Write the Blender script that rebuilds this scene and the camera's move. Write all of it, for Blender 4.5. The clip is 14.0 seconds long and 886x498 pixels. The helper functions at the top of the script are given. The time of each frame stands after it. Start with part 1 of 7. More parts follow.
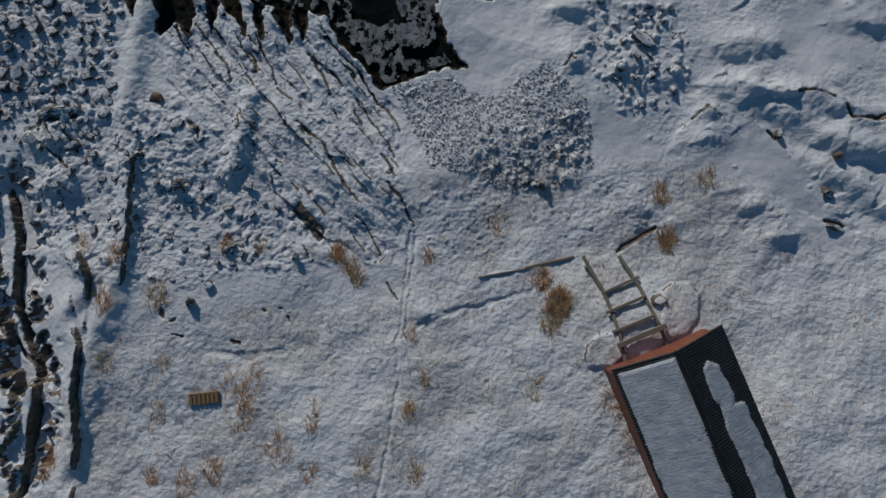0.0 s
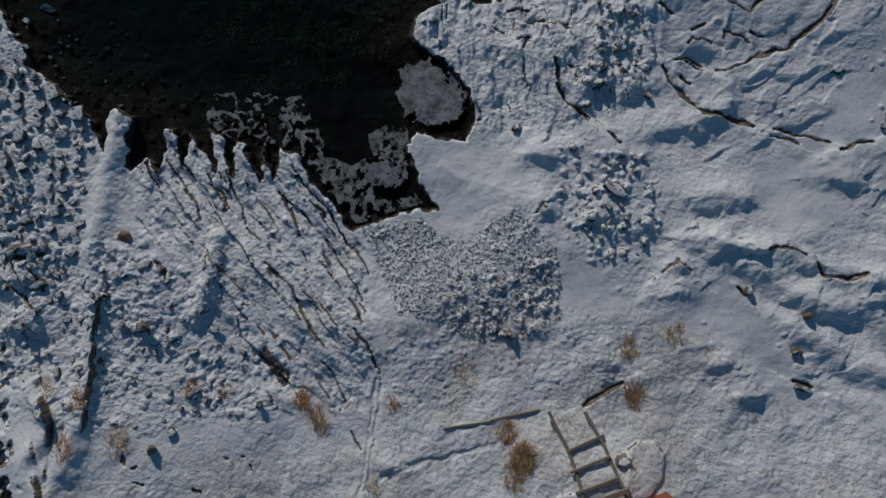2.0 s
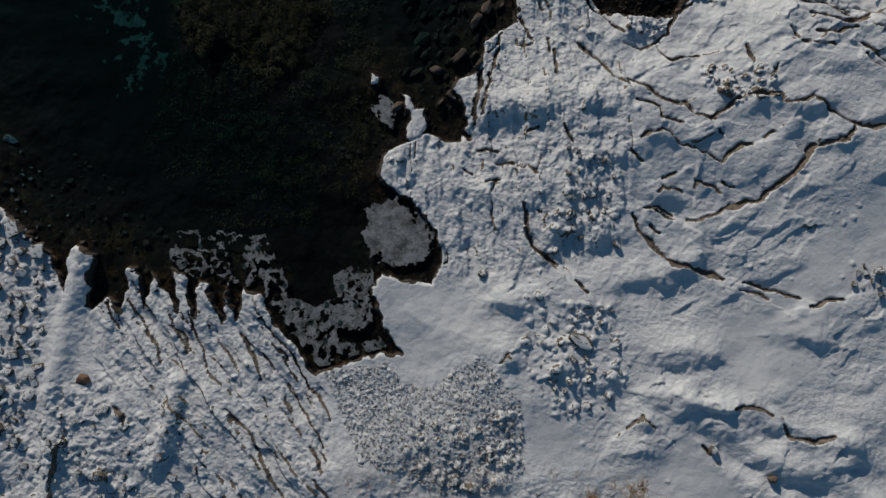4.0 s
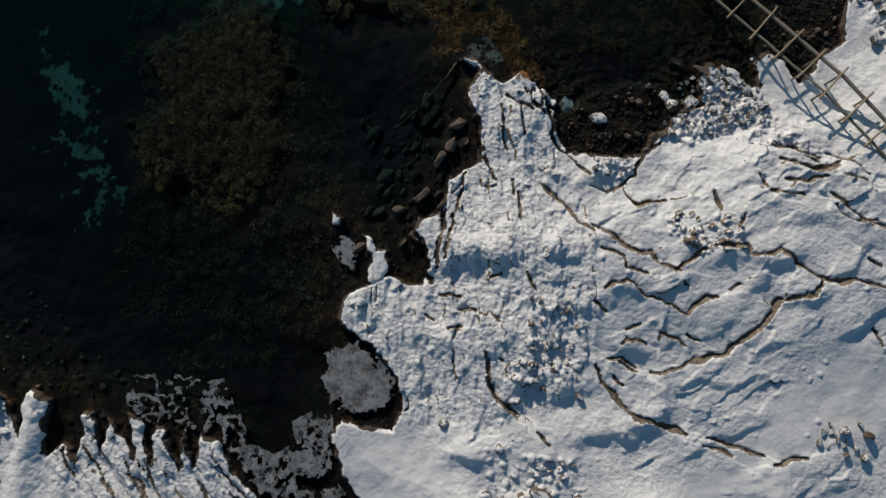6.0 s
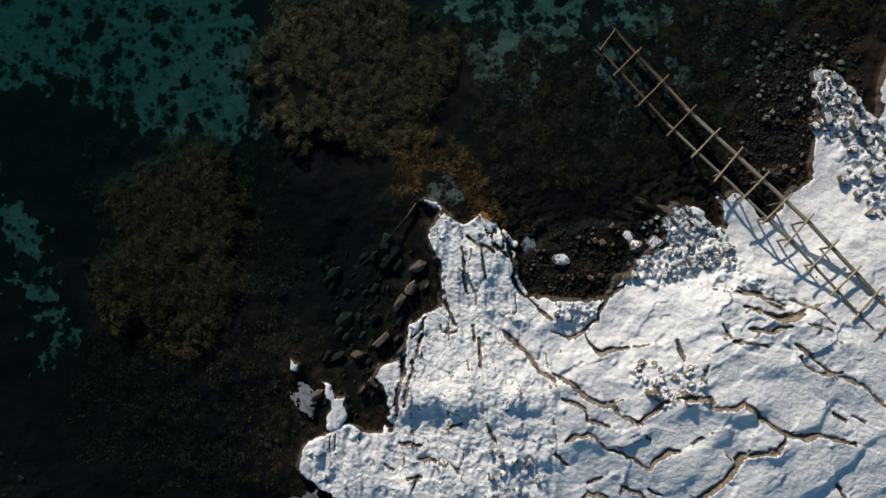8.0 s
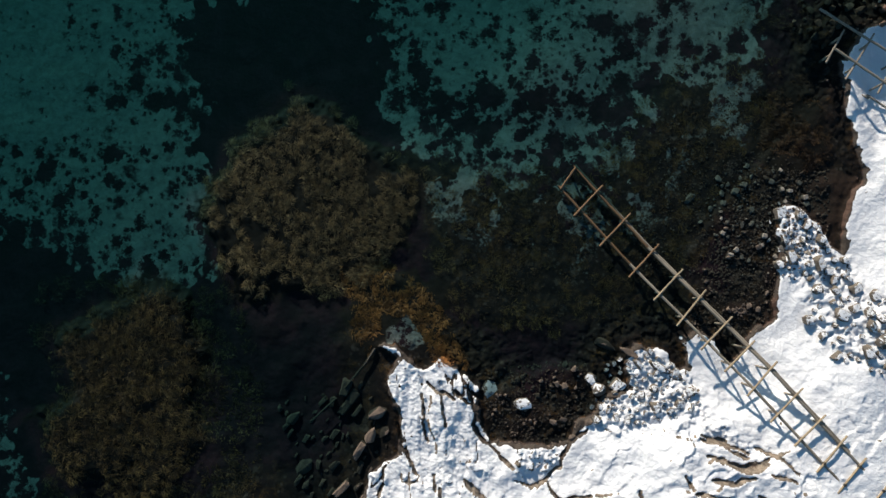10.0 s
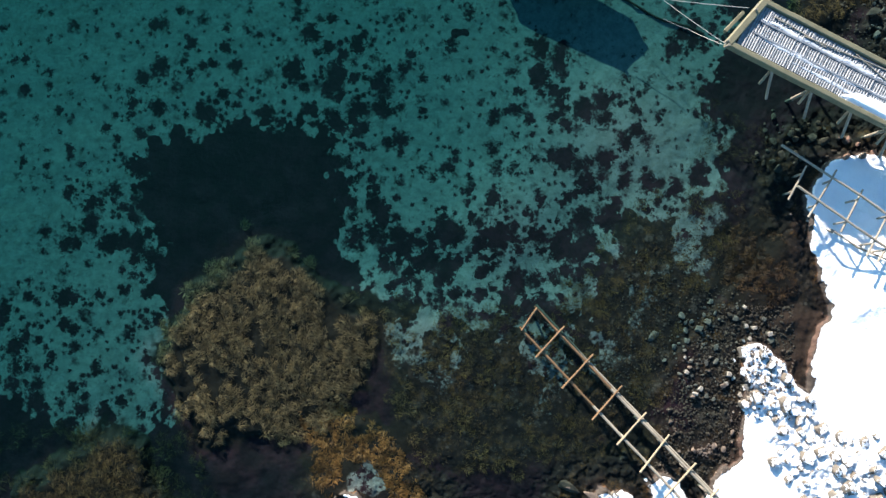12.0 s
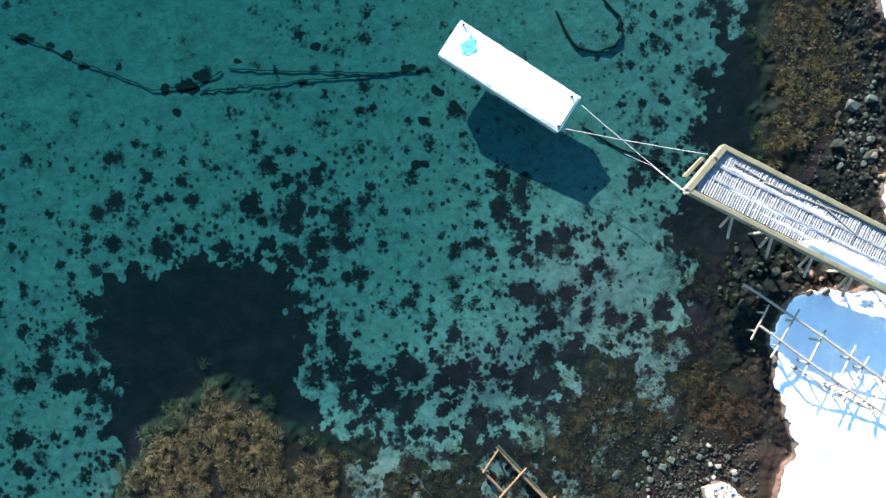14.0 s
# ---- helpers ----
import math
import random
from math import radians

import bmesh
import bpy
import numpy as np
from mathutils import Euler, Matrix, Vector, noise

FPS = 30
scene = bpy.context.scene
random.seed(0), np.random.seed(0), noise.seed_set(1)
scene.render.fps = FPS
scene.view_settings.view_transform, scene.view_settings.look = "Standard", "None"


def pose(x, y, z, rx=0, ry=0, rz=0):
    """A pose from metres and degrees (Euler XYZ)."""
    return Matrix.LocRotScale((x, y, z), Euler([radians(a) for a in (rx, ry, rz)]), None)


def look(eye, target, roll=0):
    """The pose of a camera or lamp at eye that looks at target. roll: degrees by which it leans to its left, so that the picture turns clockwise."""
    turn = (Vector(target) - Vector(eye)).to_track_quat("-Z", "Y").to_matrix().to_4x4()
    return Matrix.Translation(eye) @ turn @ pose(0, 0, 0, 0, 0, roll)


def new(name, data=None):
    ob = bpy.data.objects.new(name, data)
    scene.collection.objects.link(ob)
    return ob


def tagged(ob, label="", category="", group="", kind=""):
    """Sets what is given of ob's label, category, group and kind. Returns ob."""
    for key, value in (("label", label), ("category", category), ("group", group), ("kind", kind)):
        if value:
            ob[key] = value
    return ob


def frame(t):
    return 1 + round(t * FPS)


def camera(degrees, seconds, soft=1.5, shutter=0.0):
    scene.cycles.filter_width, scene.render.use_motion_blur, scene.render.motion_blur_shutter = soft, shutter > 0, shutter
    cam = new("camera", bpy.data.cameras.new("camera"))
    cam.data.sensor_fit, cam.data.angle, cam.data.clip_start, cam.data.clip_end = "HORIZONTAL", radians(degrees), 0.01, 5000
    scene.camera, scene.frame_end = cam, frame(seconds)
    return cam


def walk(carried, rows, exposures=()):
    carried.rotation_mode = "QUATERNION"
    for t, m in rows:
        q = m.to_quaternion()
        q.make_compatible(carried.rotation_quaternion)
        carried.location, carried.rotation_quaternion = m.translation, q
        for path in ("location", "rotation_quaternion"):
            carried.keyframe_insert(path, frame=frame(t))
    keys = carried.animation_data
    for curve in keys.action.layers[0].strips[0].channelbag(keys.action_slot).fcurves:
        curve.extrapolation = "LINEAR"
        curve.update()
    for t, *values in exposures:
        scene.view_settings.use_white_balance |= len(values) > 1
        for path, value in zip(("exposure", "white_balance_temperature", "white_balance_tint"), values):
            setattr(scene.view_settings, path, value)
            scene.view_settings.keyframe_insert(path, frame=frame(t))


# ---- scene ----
# camera: a drone gliding over the shore, looking almost straight down
cam = camera(73.5, 14.0, 1.5)
PATH = [
    (0.0, -0.107, 0.000, 24.775, 3.859, -0.532, 0.000),
    (0.5, 0.237, 1.499, 24.864, 3.997, -0.522, 0.316),
    (1.0, 0.579, 3.036, 24.937, 4.067, -0.516, 0.632),
    (1.5, 0.918, 4.606, 24.997, 4.080, -0.511, 0.941),
    (2.0, 1.257, 6.203, 25.043, 4.044, -0.508, 1.236),
    (2.5, 1.597, 7.825, 25.078, 3.966, -0.506, 1.510),
    (3.0, 1.937, 9.466, 25.102, 3.855, -0.504, 1.759),
    (4.0, 2.625, 12.794, 25.121, 3.558, -0.499, 2.161),
    (5.5, 3.682, 17.846, 25.088, 3.018, -0.484, 2.482),
    (6.0, 4.043, 19.535, 25.064, 2.832, -0.478, 2.507),
    (6.5, 4.408, 21.221, 25.034, 2.649, -0.471, 2.492),
    (7.0, 4.777, 22.903, 25.000, 2.473, -0.465, 2.437),
    (7.5, 5.150, 24.579, 24.962, 2.307, -0.459, 2.344),
    (8.0, 5.528, 26.247, 24.920, 2.151, -0.455, 2.215),
    (9.0, 6.294, 29.552, 24.829, 1.880, -0.456, 1.867),
    (10.5, 7.464, 34.415, 24.681, 1.578, -0.497, 1.194),
    (11.0, 7.856, 36.008, 24.630, 1.502, -0.527, 0.955),
    (11.5, 8.247, 37.587, 24.579, 1.437, -0.568, 0.722),
    (12.0, 8.638, 39.151, 24.528, 1.380, -0.622, 0.504),
    (12.5, 9.025, 40.701, 24.478, 1.328, -0.692, 0.312),
    (13.0, 9.409, 42.236, 24.429, 1.278, -0.778, 0.155),
    (13.5, 9.787, 43.759, 24.381, 1.225, -0.884, 0.046),
    (14.0, 10.159, 45.268, 24.335, 1.165, -1.012, -0.004),
]
EXPOSURES = [(0.0, -1.29, 6250, 10), (3.0, -1.22, 6600, 10), (5.3, -0.8, 7150, 11), (7.0, -0.4, 7200, 11), (8.2, -0.2, 7150, 11), (10.5, 0.55, 6900, 11), (12.0, 1.76, 6700, 11), (14.0, 2.48, 6600, 12)]
walk(cam, [(t, pose(x, y, z, a, b, c)) for t, x, y, z, a, b, c in PATH], EXPOSURES)

# light: a low winter sun and a clear sky
SUN_ELEVATION, SUN_AZIMUTH = 17.5, 334.0  # degrees, clockwise from +y
world = bpy.data.worlds.new("sky")
scene.world = world
world.use_nodes = True
wt = world.node_tree
sky = wt.nodes.new("ShaderNodeTexSky")
sky.sky_type = "NISHITA"
sky.sun_disc = False
sky.ozone_density = 2.0
sky.dust_density = 0.3
sky.sun_elevation = radians(SUN_ELEVATION)
sky.sun_rotation = radians(SUN_AZIMUTH)
wt.nodes["Background"].inputs["Strength"].default_value = 0.08
tint = wt.nodes.new("ShaderNodeMix")
tint.data_type, tint.blend_type = "RGBA", "MULTIPLY"
tint.inputs["Factor"].default_value = 1.0
tint.inputs[7].default_value = (0.62, 1.02, 1.16, 1)
wt.links.new(sky.outputs["Color"], tint.inputs[6])
wt.links.new(tint.outputs[2], wt.nodes["Background"].inputs["Color"])
lamp = bpy.data.lights.new("sun", "SUN")
lamp.energy = 5.0
lamp.angle = radians(0.6)
lamp.color = (1.0, 0.93, 0.84)
az, el = radians(SUN_AZIMUTH), radians(SUN_ELEVATION)
TO_SUN = Vector((math.sin(az) * math.cos(el), math.cos(az) * math.cos(el), math.sin(el)))
sun = new("sun", lamp)
sun.matrix_world = look(TO_SUN * 300, (0, 0, 0))

WATER = -1.0


# ---- materials ----
class Nodes:
    """A small builder of node trees."""

    def __init__(self, name):
        self.mat = bpy.data.materials.new(name)
        self.mat.use_nodes = True
        self.t = self.mat.node_tree
        self.bsdf = self.t.nodes["Principled BSDF"]
        self.coord = self.t.nodes.new("ShaderNodeTexCoord").outputs["Object"]

    def put(self, node, key, value):
        if value is None:
            return
        if hasattr(value, "is_output"):
            self.t.links.new(value, node.inputs[key])
        else:
            if isinstance(value, tuple) and len(value) == 3 and node.inputs[key].type == "RGBA":
                value = (*value, 1)
            node.inputs[key].default_value = value

    def noise(self, scale, detail=4.0, rough=0.55, coord=None, stretch=None, distortion=0.0):
        n = self.t.nodes.new("ShaderNodeTexNoise")
        c = coord or self.coord
        if stretch:
            m = self.t.nodes.new("ShaderNodeMapping")
            m.inputs["Scale"].default_value = stretch
            self.t.links.new(c, m.inputs["Vector"])
            c = m.outputs["Vector"]
        self.t.links.new(c, n.inputs["Vector"])
        self.put(n, "Scale", scale), self.put(n, "Detail", detail), self.put(n, "Roughness", rough), self.put(n, "Distortion", distortion)
        return n.outputs["Fac"]

    def voronoi(self, scale, feature="F1", out="Distance"):
        n = self.t.nodes.new("ShaderNodeTexVoronoi")
        n.feature = feature
        self.t.links.new(self.coord, n.inputs["Vector"])
        self.put(n, "Scale", scale)
        return n.outputs[out]

    def math(self, op, a, b=None, clamp=False):
        n = self.t.nodes.new("ShaderNodeMath")
        n.operation, n.use_clamp = op, clamp
        self.put(n, 0, a), self.put(n, 1, b)
        return n.outputs[0]

    def ramp(self, value, lo, hi, a=0.0, b=1.0):
        n = self.t.nodes.new("ShaderNodeMapRange")
        n.interpolation_type = "SMOOTHSTEP"
        for key, v in zip(("Value", "From Min", "From Max", "To Min", "To Max"), (value, lo, hi, a, b)):
            self.put(n, key, v)
        return n.outputs[0]

    def mix(self, fac, a, b):
        n = self.t.nodes.new("ShaderNodeMix")
        n.data_type = "RGBA"
        self.put(n, "Factor", fac)
        self.put(n, 6, a), self.put(n, 7, b)
        return n.outputs[2]

    def attr(self, name):
        n = self.t.nodes.new("ShaderNodeAttribute")
        n.attribute_name = name
        return n.outputs["Fac"]

    def up(self):
        g = self.t.nodes.new("ShaderNodeNewGeometry")
        s = self.t.nodes.new("ShaderNodeSeparateXYZ")
        self.t.links.new(g.outputs["Normal"], s.inputs[0])
        return s.outputs["Z"]

    def island(self):
        return self.t.nodes.new("ShaderNodeNewGeometry").outputs["Random Per Island"]

    def single(self):
        return self.t.nodes.new("ShaderNodeObjectInfo").outputs["Random"]

    def bump(self, height, strength, distance):
        n = self.t.nodes.new("ShaderNodeBump")
        self.put(n, "Strength", strength), self.put(n, "Distance", distance), self.put(n, "Height", height)
        self.t.links.new(n.outputs["Normal"], self.bsdf.inputs["Normal"])

    def done(self, color, rough=0.8, metal=0.0):
        self.put(self.bsdf, "Base Color", color), self.put(self.bsdf, "Roughness", rough), self.put(self.bsdf, "Metallic", metal)
        return self.mat


SNOW = (0.80, 0.81, 0.83)


def rock_material(name, a, b, snow_from=None, rough=0.85):
    """Stone in two tones; snow lies on what faces up, from that steepness on."""
    n = Nodes(name)
    tone = n.mix(n.ramp(n.noise(2.2, 5), 0.35, 0.65), a, b)
    tone = n.mix(n.math("MULTIPLY", n.single(), 0.5), tone, b)
    fine = n.noise(22, 5, 0.7)
    tone = n.mix(n.ramp(fine, 0.35, 0.75, 0.0, 0.6), tone, tuple(v * 0.45 for v in a))
    if snow_from is not None:
        lying = n.ramp(n.math("ADD", n.up(), n.math("MULTIPLY", n.math("SUBTRACT", n.noise(5, 5), 0.5), 0.9)), snow_from, snow_from + 0.12)
        tone = n.mix(lying, tone, SNOW)
    n.bump(fine, 0.5, 0.03)
    return n.done(tone, rough)


def wood_material(name, a, b, grain=(14, 14, 1.2), rough=0.75):
    n = Nodes(name)
    g = n.noise(3, 6, 0.65, stretch=grain)
    tone = n.mix(n.ramp(g, 0.3, 0.7), a, b)
    tone = n.mix(n.math("MULTIPLY", n.ramp(n.noise(1.3, 4), 0.45, 0.75), 0.6), tone, tuple(v * 0.45 for v in a))
    tone = n.mix(n.math("MULTIPLY", n.single(), 0.35), tone, b)
    n.bump(g, 0.4, 0.01)
    return n.done(tone, rough)


def plain_material(name, a, b, scale=3.0, rough=0.7, metal=0.0, bump=0.2):
    n = Nodes(name)
    f = n.noise(scale, 5, 0.6)
    tone = n.mix(n.ramp(f, 0.35, 0.65), a, b)
    tone = n.mix(n.math("MULTIPLY", n.noise(scale * 9, 3), 0.3), tone, b)
    n.bump(n.noise(scale * 7, 4), bump, 0.01)
    return n.done(tone, rough, metal)


def snow_material(name="snow"):
    n = Nodes(name)
    tone = n.mix(n.ramp(n.noise(1.5, 5), 0.3, 0.7), SNOW, (0.74, 0.76, 0.79))
    n.bump(n.math("ADD", n.noise(9, 6, 0.6), n.math("MULTIPLY", n.noise(45, 3), 0.4)), 0.35, 0.05)
    return n.done(tone, 0.6)


M_SNOW = snow_material()
def thin_snow():
    """Old snow on a metal roof, the sheet showing through in places."""
    n = Nodes("thin_roof_snow")
    tone = n.mix(n.ramp(n.noise(2.2, 6), 0.3, 0.7), (0.58, 0.60, 0.64), (0.44, 0.46, 0.50))
    tone = n.mix(n.ramp(n.noise(10, 5, 0.7, stretch=(3, 0.6, 1)), 0.55, 0.75, 0.0, 0.5), tone, (0.2, 0.21, 0.23))
    n.bump(n.math("ADD", n.noise(9, 6, 0.6), n.math("MULTIPLY", n.noise(6, 2, 0.5, stretch=(3.5, 0.2, 1)), 0.8)), 0.5, 0.04)
    return n.done(tone, 0.6)


M_SNOW_THIN = thin_snow()
M_ROCK_SNOWY = rock_material("snow_capped_rock", (0.08, 0.07, 0.06), (0.19, 0.155, 0.12), 0.84)
M_ROCK_BARE = rock_material("bare_rock", (0.07, 0.054, 0.044), (0.19, 0.135, 0.10))
M_STONE_PALE = rock_material("pale_stone", (0.19, 0.165, 0.14), (0.37, 0.32, 0.265))
M_ROCK_RED = rock_material("rusty_rock", (0.16, 0.085, 0.06), (0.24, 0.14, 0.10))
M_PEBBLE = rock_material("pebble_stone", (0.11, 0.10, 0.085), (0.22, 0.20, 0.17), 0.8)
M_WOOD_GREY = wood_material("weathered_wood", (0.16, 0.135, 0.105), (0.28, 0.24, 0.19))
M_WOOD_PALE = wood_material("pale_pole_wood", (0.22, 0.165, 0.10), (0.34, 0.265, 0.175))
M_WOOD_BROWN = wood_material("wet_brown_wood", (0.25, 0.15, 0.07), (0.36, 0.23, 0.11))
M_WOOD_DARK = wood_material("sodden_dark_wood", (0.05, 0.038, 0.028), (0.12, 0.095, 0.07))
M_WOOD_WET = wood_material("sunken_orange_wood", (0.11, 0.058, 0.026), (0.18, 0.10, 0.045))
M_WOOD_GREEN = wood_material("mossy_beam_wood", (0.085, 0.08, 0.045), (0.19, 0.17, 0.105))
M_RED_WALL = wood_material("red_painted_boards", (0.17, 0.05, 0.03), (0.27, 0.085, 0.052), (9, 9, 0.6))
M_IRON = plain_material("dark_roofing_sheet", (0.012, 0.014, 0.017), (0.03, 0.033, 0.037), 2.0, 0.5, 0.3)
M_RUST = plain_material("rusty_edge", (0.13, 0.06, 0.035), (0.2, 0.10, 0.06), 5.0, 0.85)
M_ROPE = plain_material("pale_rope", (0.25, 0.25, 0.24), (0.38, 0.37, 0.35), 20.0, 0.9)
M_ROPE_DARK = plain_material("weedy_rope", (0.02, 0.02, 0.018), (0.06, 0.05, 0.04), 10.0, 0.9)
M_RAFT = plain_material("wet_grey_planks", (0.22, 0.24, 0.22), (0.32, 0.33, 0.3), 4.0, 0.7)
M_RAFT_ICE = plain_material("thin_ice", (0.02, 0.20, 0.23), (0.12, 0.40, 0.43), 4.0, 0.4)
M_DECK = plain_material("icy_grating", (0.11, 0.117, 0.13), (0.22, 0.235, 0.26), 6.0, 0.6, 0.1)


def grass_material():
    n = Nodes("dry_grass")
    tone = n.mix(n.island(), (0.42, 0.19, 0.06), (0.68, 0.36, 0.14))
    return n.done(n.mix(n.ramp(n.noise(0.6, 3), 0.4, 0.6), tone, (0.52, 0.34, 0.18)), 0.9)


def kelp_material(name, a, b):
    n = Nodes(name)
    tone = n.mix(n.island(), a, b)
    tone = n.mix(n.ramp(n.noise(2.3, 4), 0.45, 0.62, 0.0, 0.75), tone, tuple(v * 0.4 for v in a))
    return n.done(tone, 0.6)


def ice_material():
    n = Nodes("sea_ice")
    tone = n.mix(n.ramp(n.noise(2.5, 8, 0.78), 0.42, 0.62), (0.33, 0.34, 0.35), (0.10, 0.10, 0.095))
    tone = n.mix(n.ramp(n.noise(14, 5, 0.7), 0.5, 0.7, 0.0, 0.6), tone, (0.07, 0.07, 0.065))
    n.bump(n.noise(9, 6, 0.7), 0.5, 0.04)
    return n.done(tone, 0.5)


M_ICE = ice_material()
M_GRASS = grass_material()
M_KELP = kelp_material("brown_kelp", (0.23, 0.122, 0.047), (0.62, 0.355, 0.165))
M_KELP_WEST = kelp_material("olive_brown_kelp", (0.14, 0.072, 0.024), (0.40, 0.225, 0.08))
M_WRACK_DEEP = kelp_material("deep_brown_wrack", (0.06, 0.026, 0.012), (0.17, 0.082, 0.03))
M_WRACK_MID = kelp_material("brown_wrack", (0.09, 0.045, 0.017), (0.24, 0.12, 0.04))
M_WRACK_TUFT = kelp_material("ochre_wrack", (0.11, 0.058, 0.017), (0.34, 0.19, 0.055))
M_WRACK = kelp_material("orange_brown_wrack", (0.25, 0.098, 0.025), (0.62, 0.255, 0.07))


def ground_material():
    """Snow, bare rock, gravel, sand and weed, each where its own mask says."""
    n = Nodes("shore_ground")
    fine = n.noise(7, 6, 0.65)
    mid = n.noise(1.7, 5, 0.6)
    jag = n.math("ADD", n.math("MULTIPLY", n.math("SUBTRACT", fine, 0.5), 0.9), n.math("MULTIPLY", n.math("SUBTRACT", mid, 0.5), 0.5))

    def cut(mask, width=0.06, k=1.0):
        v = n.math("ADD", n.attr(mask), n.math("MULTIPLY", jag, k))
        return n.ramp(v, 0.5 - width, 0.5 + width)

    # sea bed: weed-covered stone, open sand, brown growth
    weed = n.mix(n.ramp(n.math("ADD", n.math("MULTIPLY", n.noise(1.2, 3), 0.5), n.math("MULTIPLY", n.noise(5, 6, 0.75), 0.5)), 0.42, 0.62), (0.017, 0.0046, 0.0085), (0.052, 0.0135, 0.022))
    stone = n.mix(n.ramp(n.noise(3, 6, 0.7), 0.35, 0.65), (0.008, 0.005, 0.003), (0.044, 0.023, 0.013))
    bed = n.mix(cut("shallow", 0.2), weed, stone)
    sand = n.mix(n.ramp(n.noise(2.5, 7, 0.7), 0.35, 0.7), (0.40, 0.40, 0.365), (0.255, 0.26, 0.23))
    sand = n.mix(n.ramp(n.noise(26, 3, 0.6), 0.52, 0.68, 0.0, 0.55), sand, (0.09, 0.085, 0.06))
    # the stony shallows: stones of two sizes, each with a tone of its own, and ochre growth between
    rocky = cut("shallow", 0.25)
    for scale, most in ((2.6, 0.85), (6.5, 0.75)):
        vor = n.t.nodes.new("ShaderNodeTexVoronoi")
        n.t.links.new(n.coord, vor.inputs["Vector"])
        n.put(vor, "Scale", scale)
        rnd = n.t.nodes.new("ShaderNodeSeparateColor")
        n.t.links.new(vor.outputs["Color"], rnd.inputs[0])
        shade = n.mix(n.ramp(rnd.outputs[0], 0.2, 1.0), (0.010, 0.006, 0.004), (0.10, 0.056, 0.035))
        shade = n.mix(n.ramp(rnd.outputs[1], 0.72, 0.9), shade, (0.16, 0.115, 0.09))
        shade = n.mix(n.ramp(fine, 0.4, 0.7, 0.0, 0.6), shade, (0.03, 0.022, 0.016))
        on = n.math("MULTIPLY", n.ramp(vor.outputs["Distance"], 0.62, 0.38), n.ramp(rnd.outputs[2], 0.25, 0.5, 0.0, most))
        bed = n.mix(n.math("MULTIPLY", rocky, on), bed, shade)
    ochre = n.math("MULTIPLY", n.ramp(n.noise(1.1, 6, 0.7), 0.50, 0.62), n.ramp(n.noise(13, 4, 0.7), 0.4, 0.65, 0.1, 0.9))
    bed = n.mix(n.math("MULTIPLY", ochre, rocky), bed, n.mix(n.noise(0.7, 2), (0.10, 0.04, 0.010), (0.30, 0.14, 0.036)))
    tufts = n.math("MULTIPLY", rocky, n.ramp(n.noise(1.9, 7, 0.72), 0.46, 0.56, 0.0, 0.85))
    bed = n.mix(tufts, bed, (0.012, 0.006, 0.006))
    # single clumps of weed on the sand, in two sizes
    spots = None
    for size, grow, turn in ((1.0, 0.53, 4.0), (1.9, 0.58, 6.0), (3.6, 0.46, 10.0)):
        shift = n.t.nodes.new("ShaderNodeTexNoise")
        n.t.links.new(n.coord, shift.inputs["Vector"])
        n.put(shift, "Scale", turn), n.put(shift, "Detail", 5.0), n.put(shift, "Roughness", 0.7)
        add = n.t.nodes.new("ShaderNodeVectorMath")
        add.operation = "MULTIPLY_ADD"
        n.t.links.new(shift.outputs["Color"], add.inputs[0])
        add.inputs[1].default_value = (1.5 / size, 1.5 / size, 0)
        n.t.links.new(n.coord, add.inputs[2])
        flat = n.t.nodes.new("ShaderNodeVectorMath")
        flat.operation = "MULTIPLY"
        n.t.links.new(add.outputs[0], flat.inputs[0])
        flat.inputs[1].default_value = (1, 1, 0)
        vor = n.t.nodes.new("ShaderNodeTexVoronoi")
        n.t.links.new(flat.outputs[0], vor.inputs["Vector"])
        n.put(vor, "Scale", size)
        rnd = n.t.nodes.new("ShaderNodeSeparateColor")
        n.t.links.new(vor.outputs["Color"], rnd.inputs[0])
        reach = n.math("MULTIPLY", n.math("MULTIPLY", n.attr("weed"), grow), n.ramp(rnd.outputs[0], 0.25, 1.0, 0.0, 1.0))
        one = n.ramp(n.math("ADD", n.math("SUBTRACT", reach, vor.outputs["Distance"]), n.math("MULTIPLY", jag, 0.22)), -0.15, 0.13)
        spots = one if spots is None else n.math("MAXIMUM", spots, one)
    mottle = n.math("MULTIPLY", n.ramp(n.noise(3.4, 8, 0.78), 0.5, 0.66), n.ramp(n.noise(0.5, 3), 0.35, 0.65, 0.08, 0.6))
    sand = n.mix(mottle, sand, (0.14, 0.09, 0.06))
    sand = n.mix(spots, sand, weed)
    bed = n.mix(cut("sand", 0.10, 0.9), bed, sand)
    bed = n.mix(n.ramp(n.attr("kelp"), 0.04, 0.2), bed, n.mix(fine, (0.007, 0.0045, 0.003), (0.032, 0.019, 0.009)))
    # rock above the water
    rock = n.mix(n.ramp(n.noise(3.2, 6, 0.7), 0.35, 0.65), (0.11, 0.09, 0.07), (0.27, 0.215, 0.165))
    rock = n.mix(n.ramp(fine, 0.45, 0.7, 0.0, 0.6), rock, (0.05, 0.042, 0.035))
    wet = n.mix(fine, (0.02, 0.016, 0.013), (0.075, 0.055, 0.042))
    rock = n.mix(cut("wet", 0.2), rock, wet)
    land = n.mix(cut("red", 0.15), rock, n.mix(fine, (0.03, 0.016, 0.011), (0.115, 0.06, 0.04)))
    # ice and snow
    snow = n.mix(n.ramp(n.noise(0.8, 5), 0.35, 0.7), SNOW, (0.73, 0.745, 0.78))
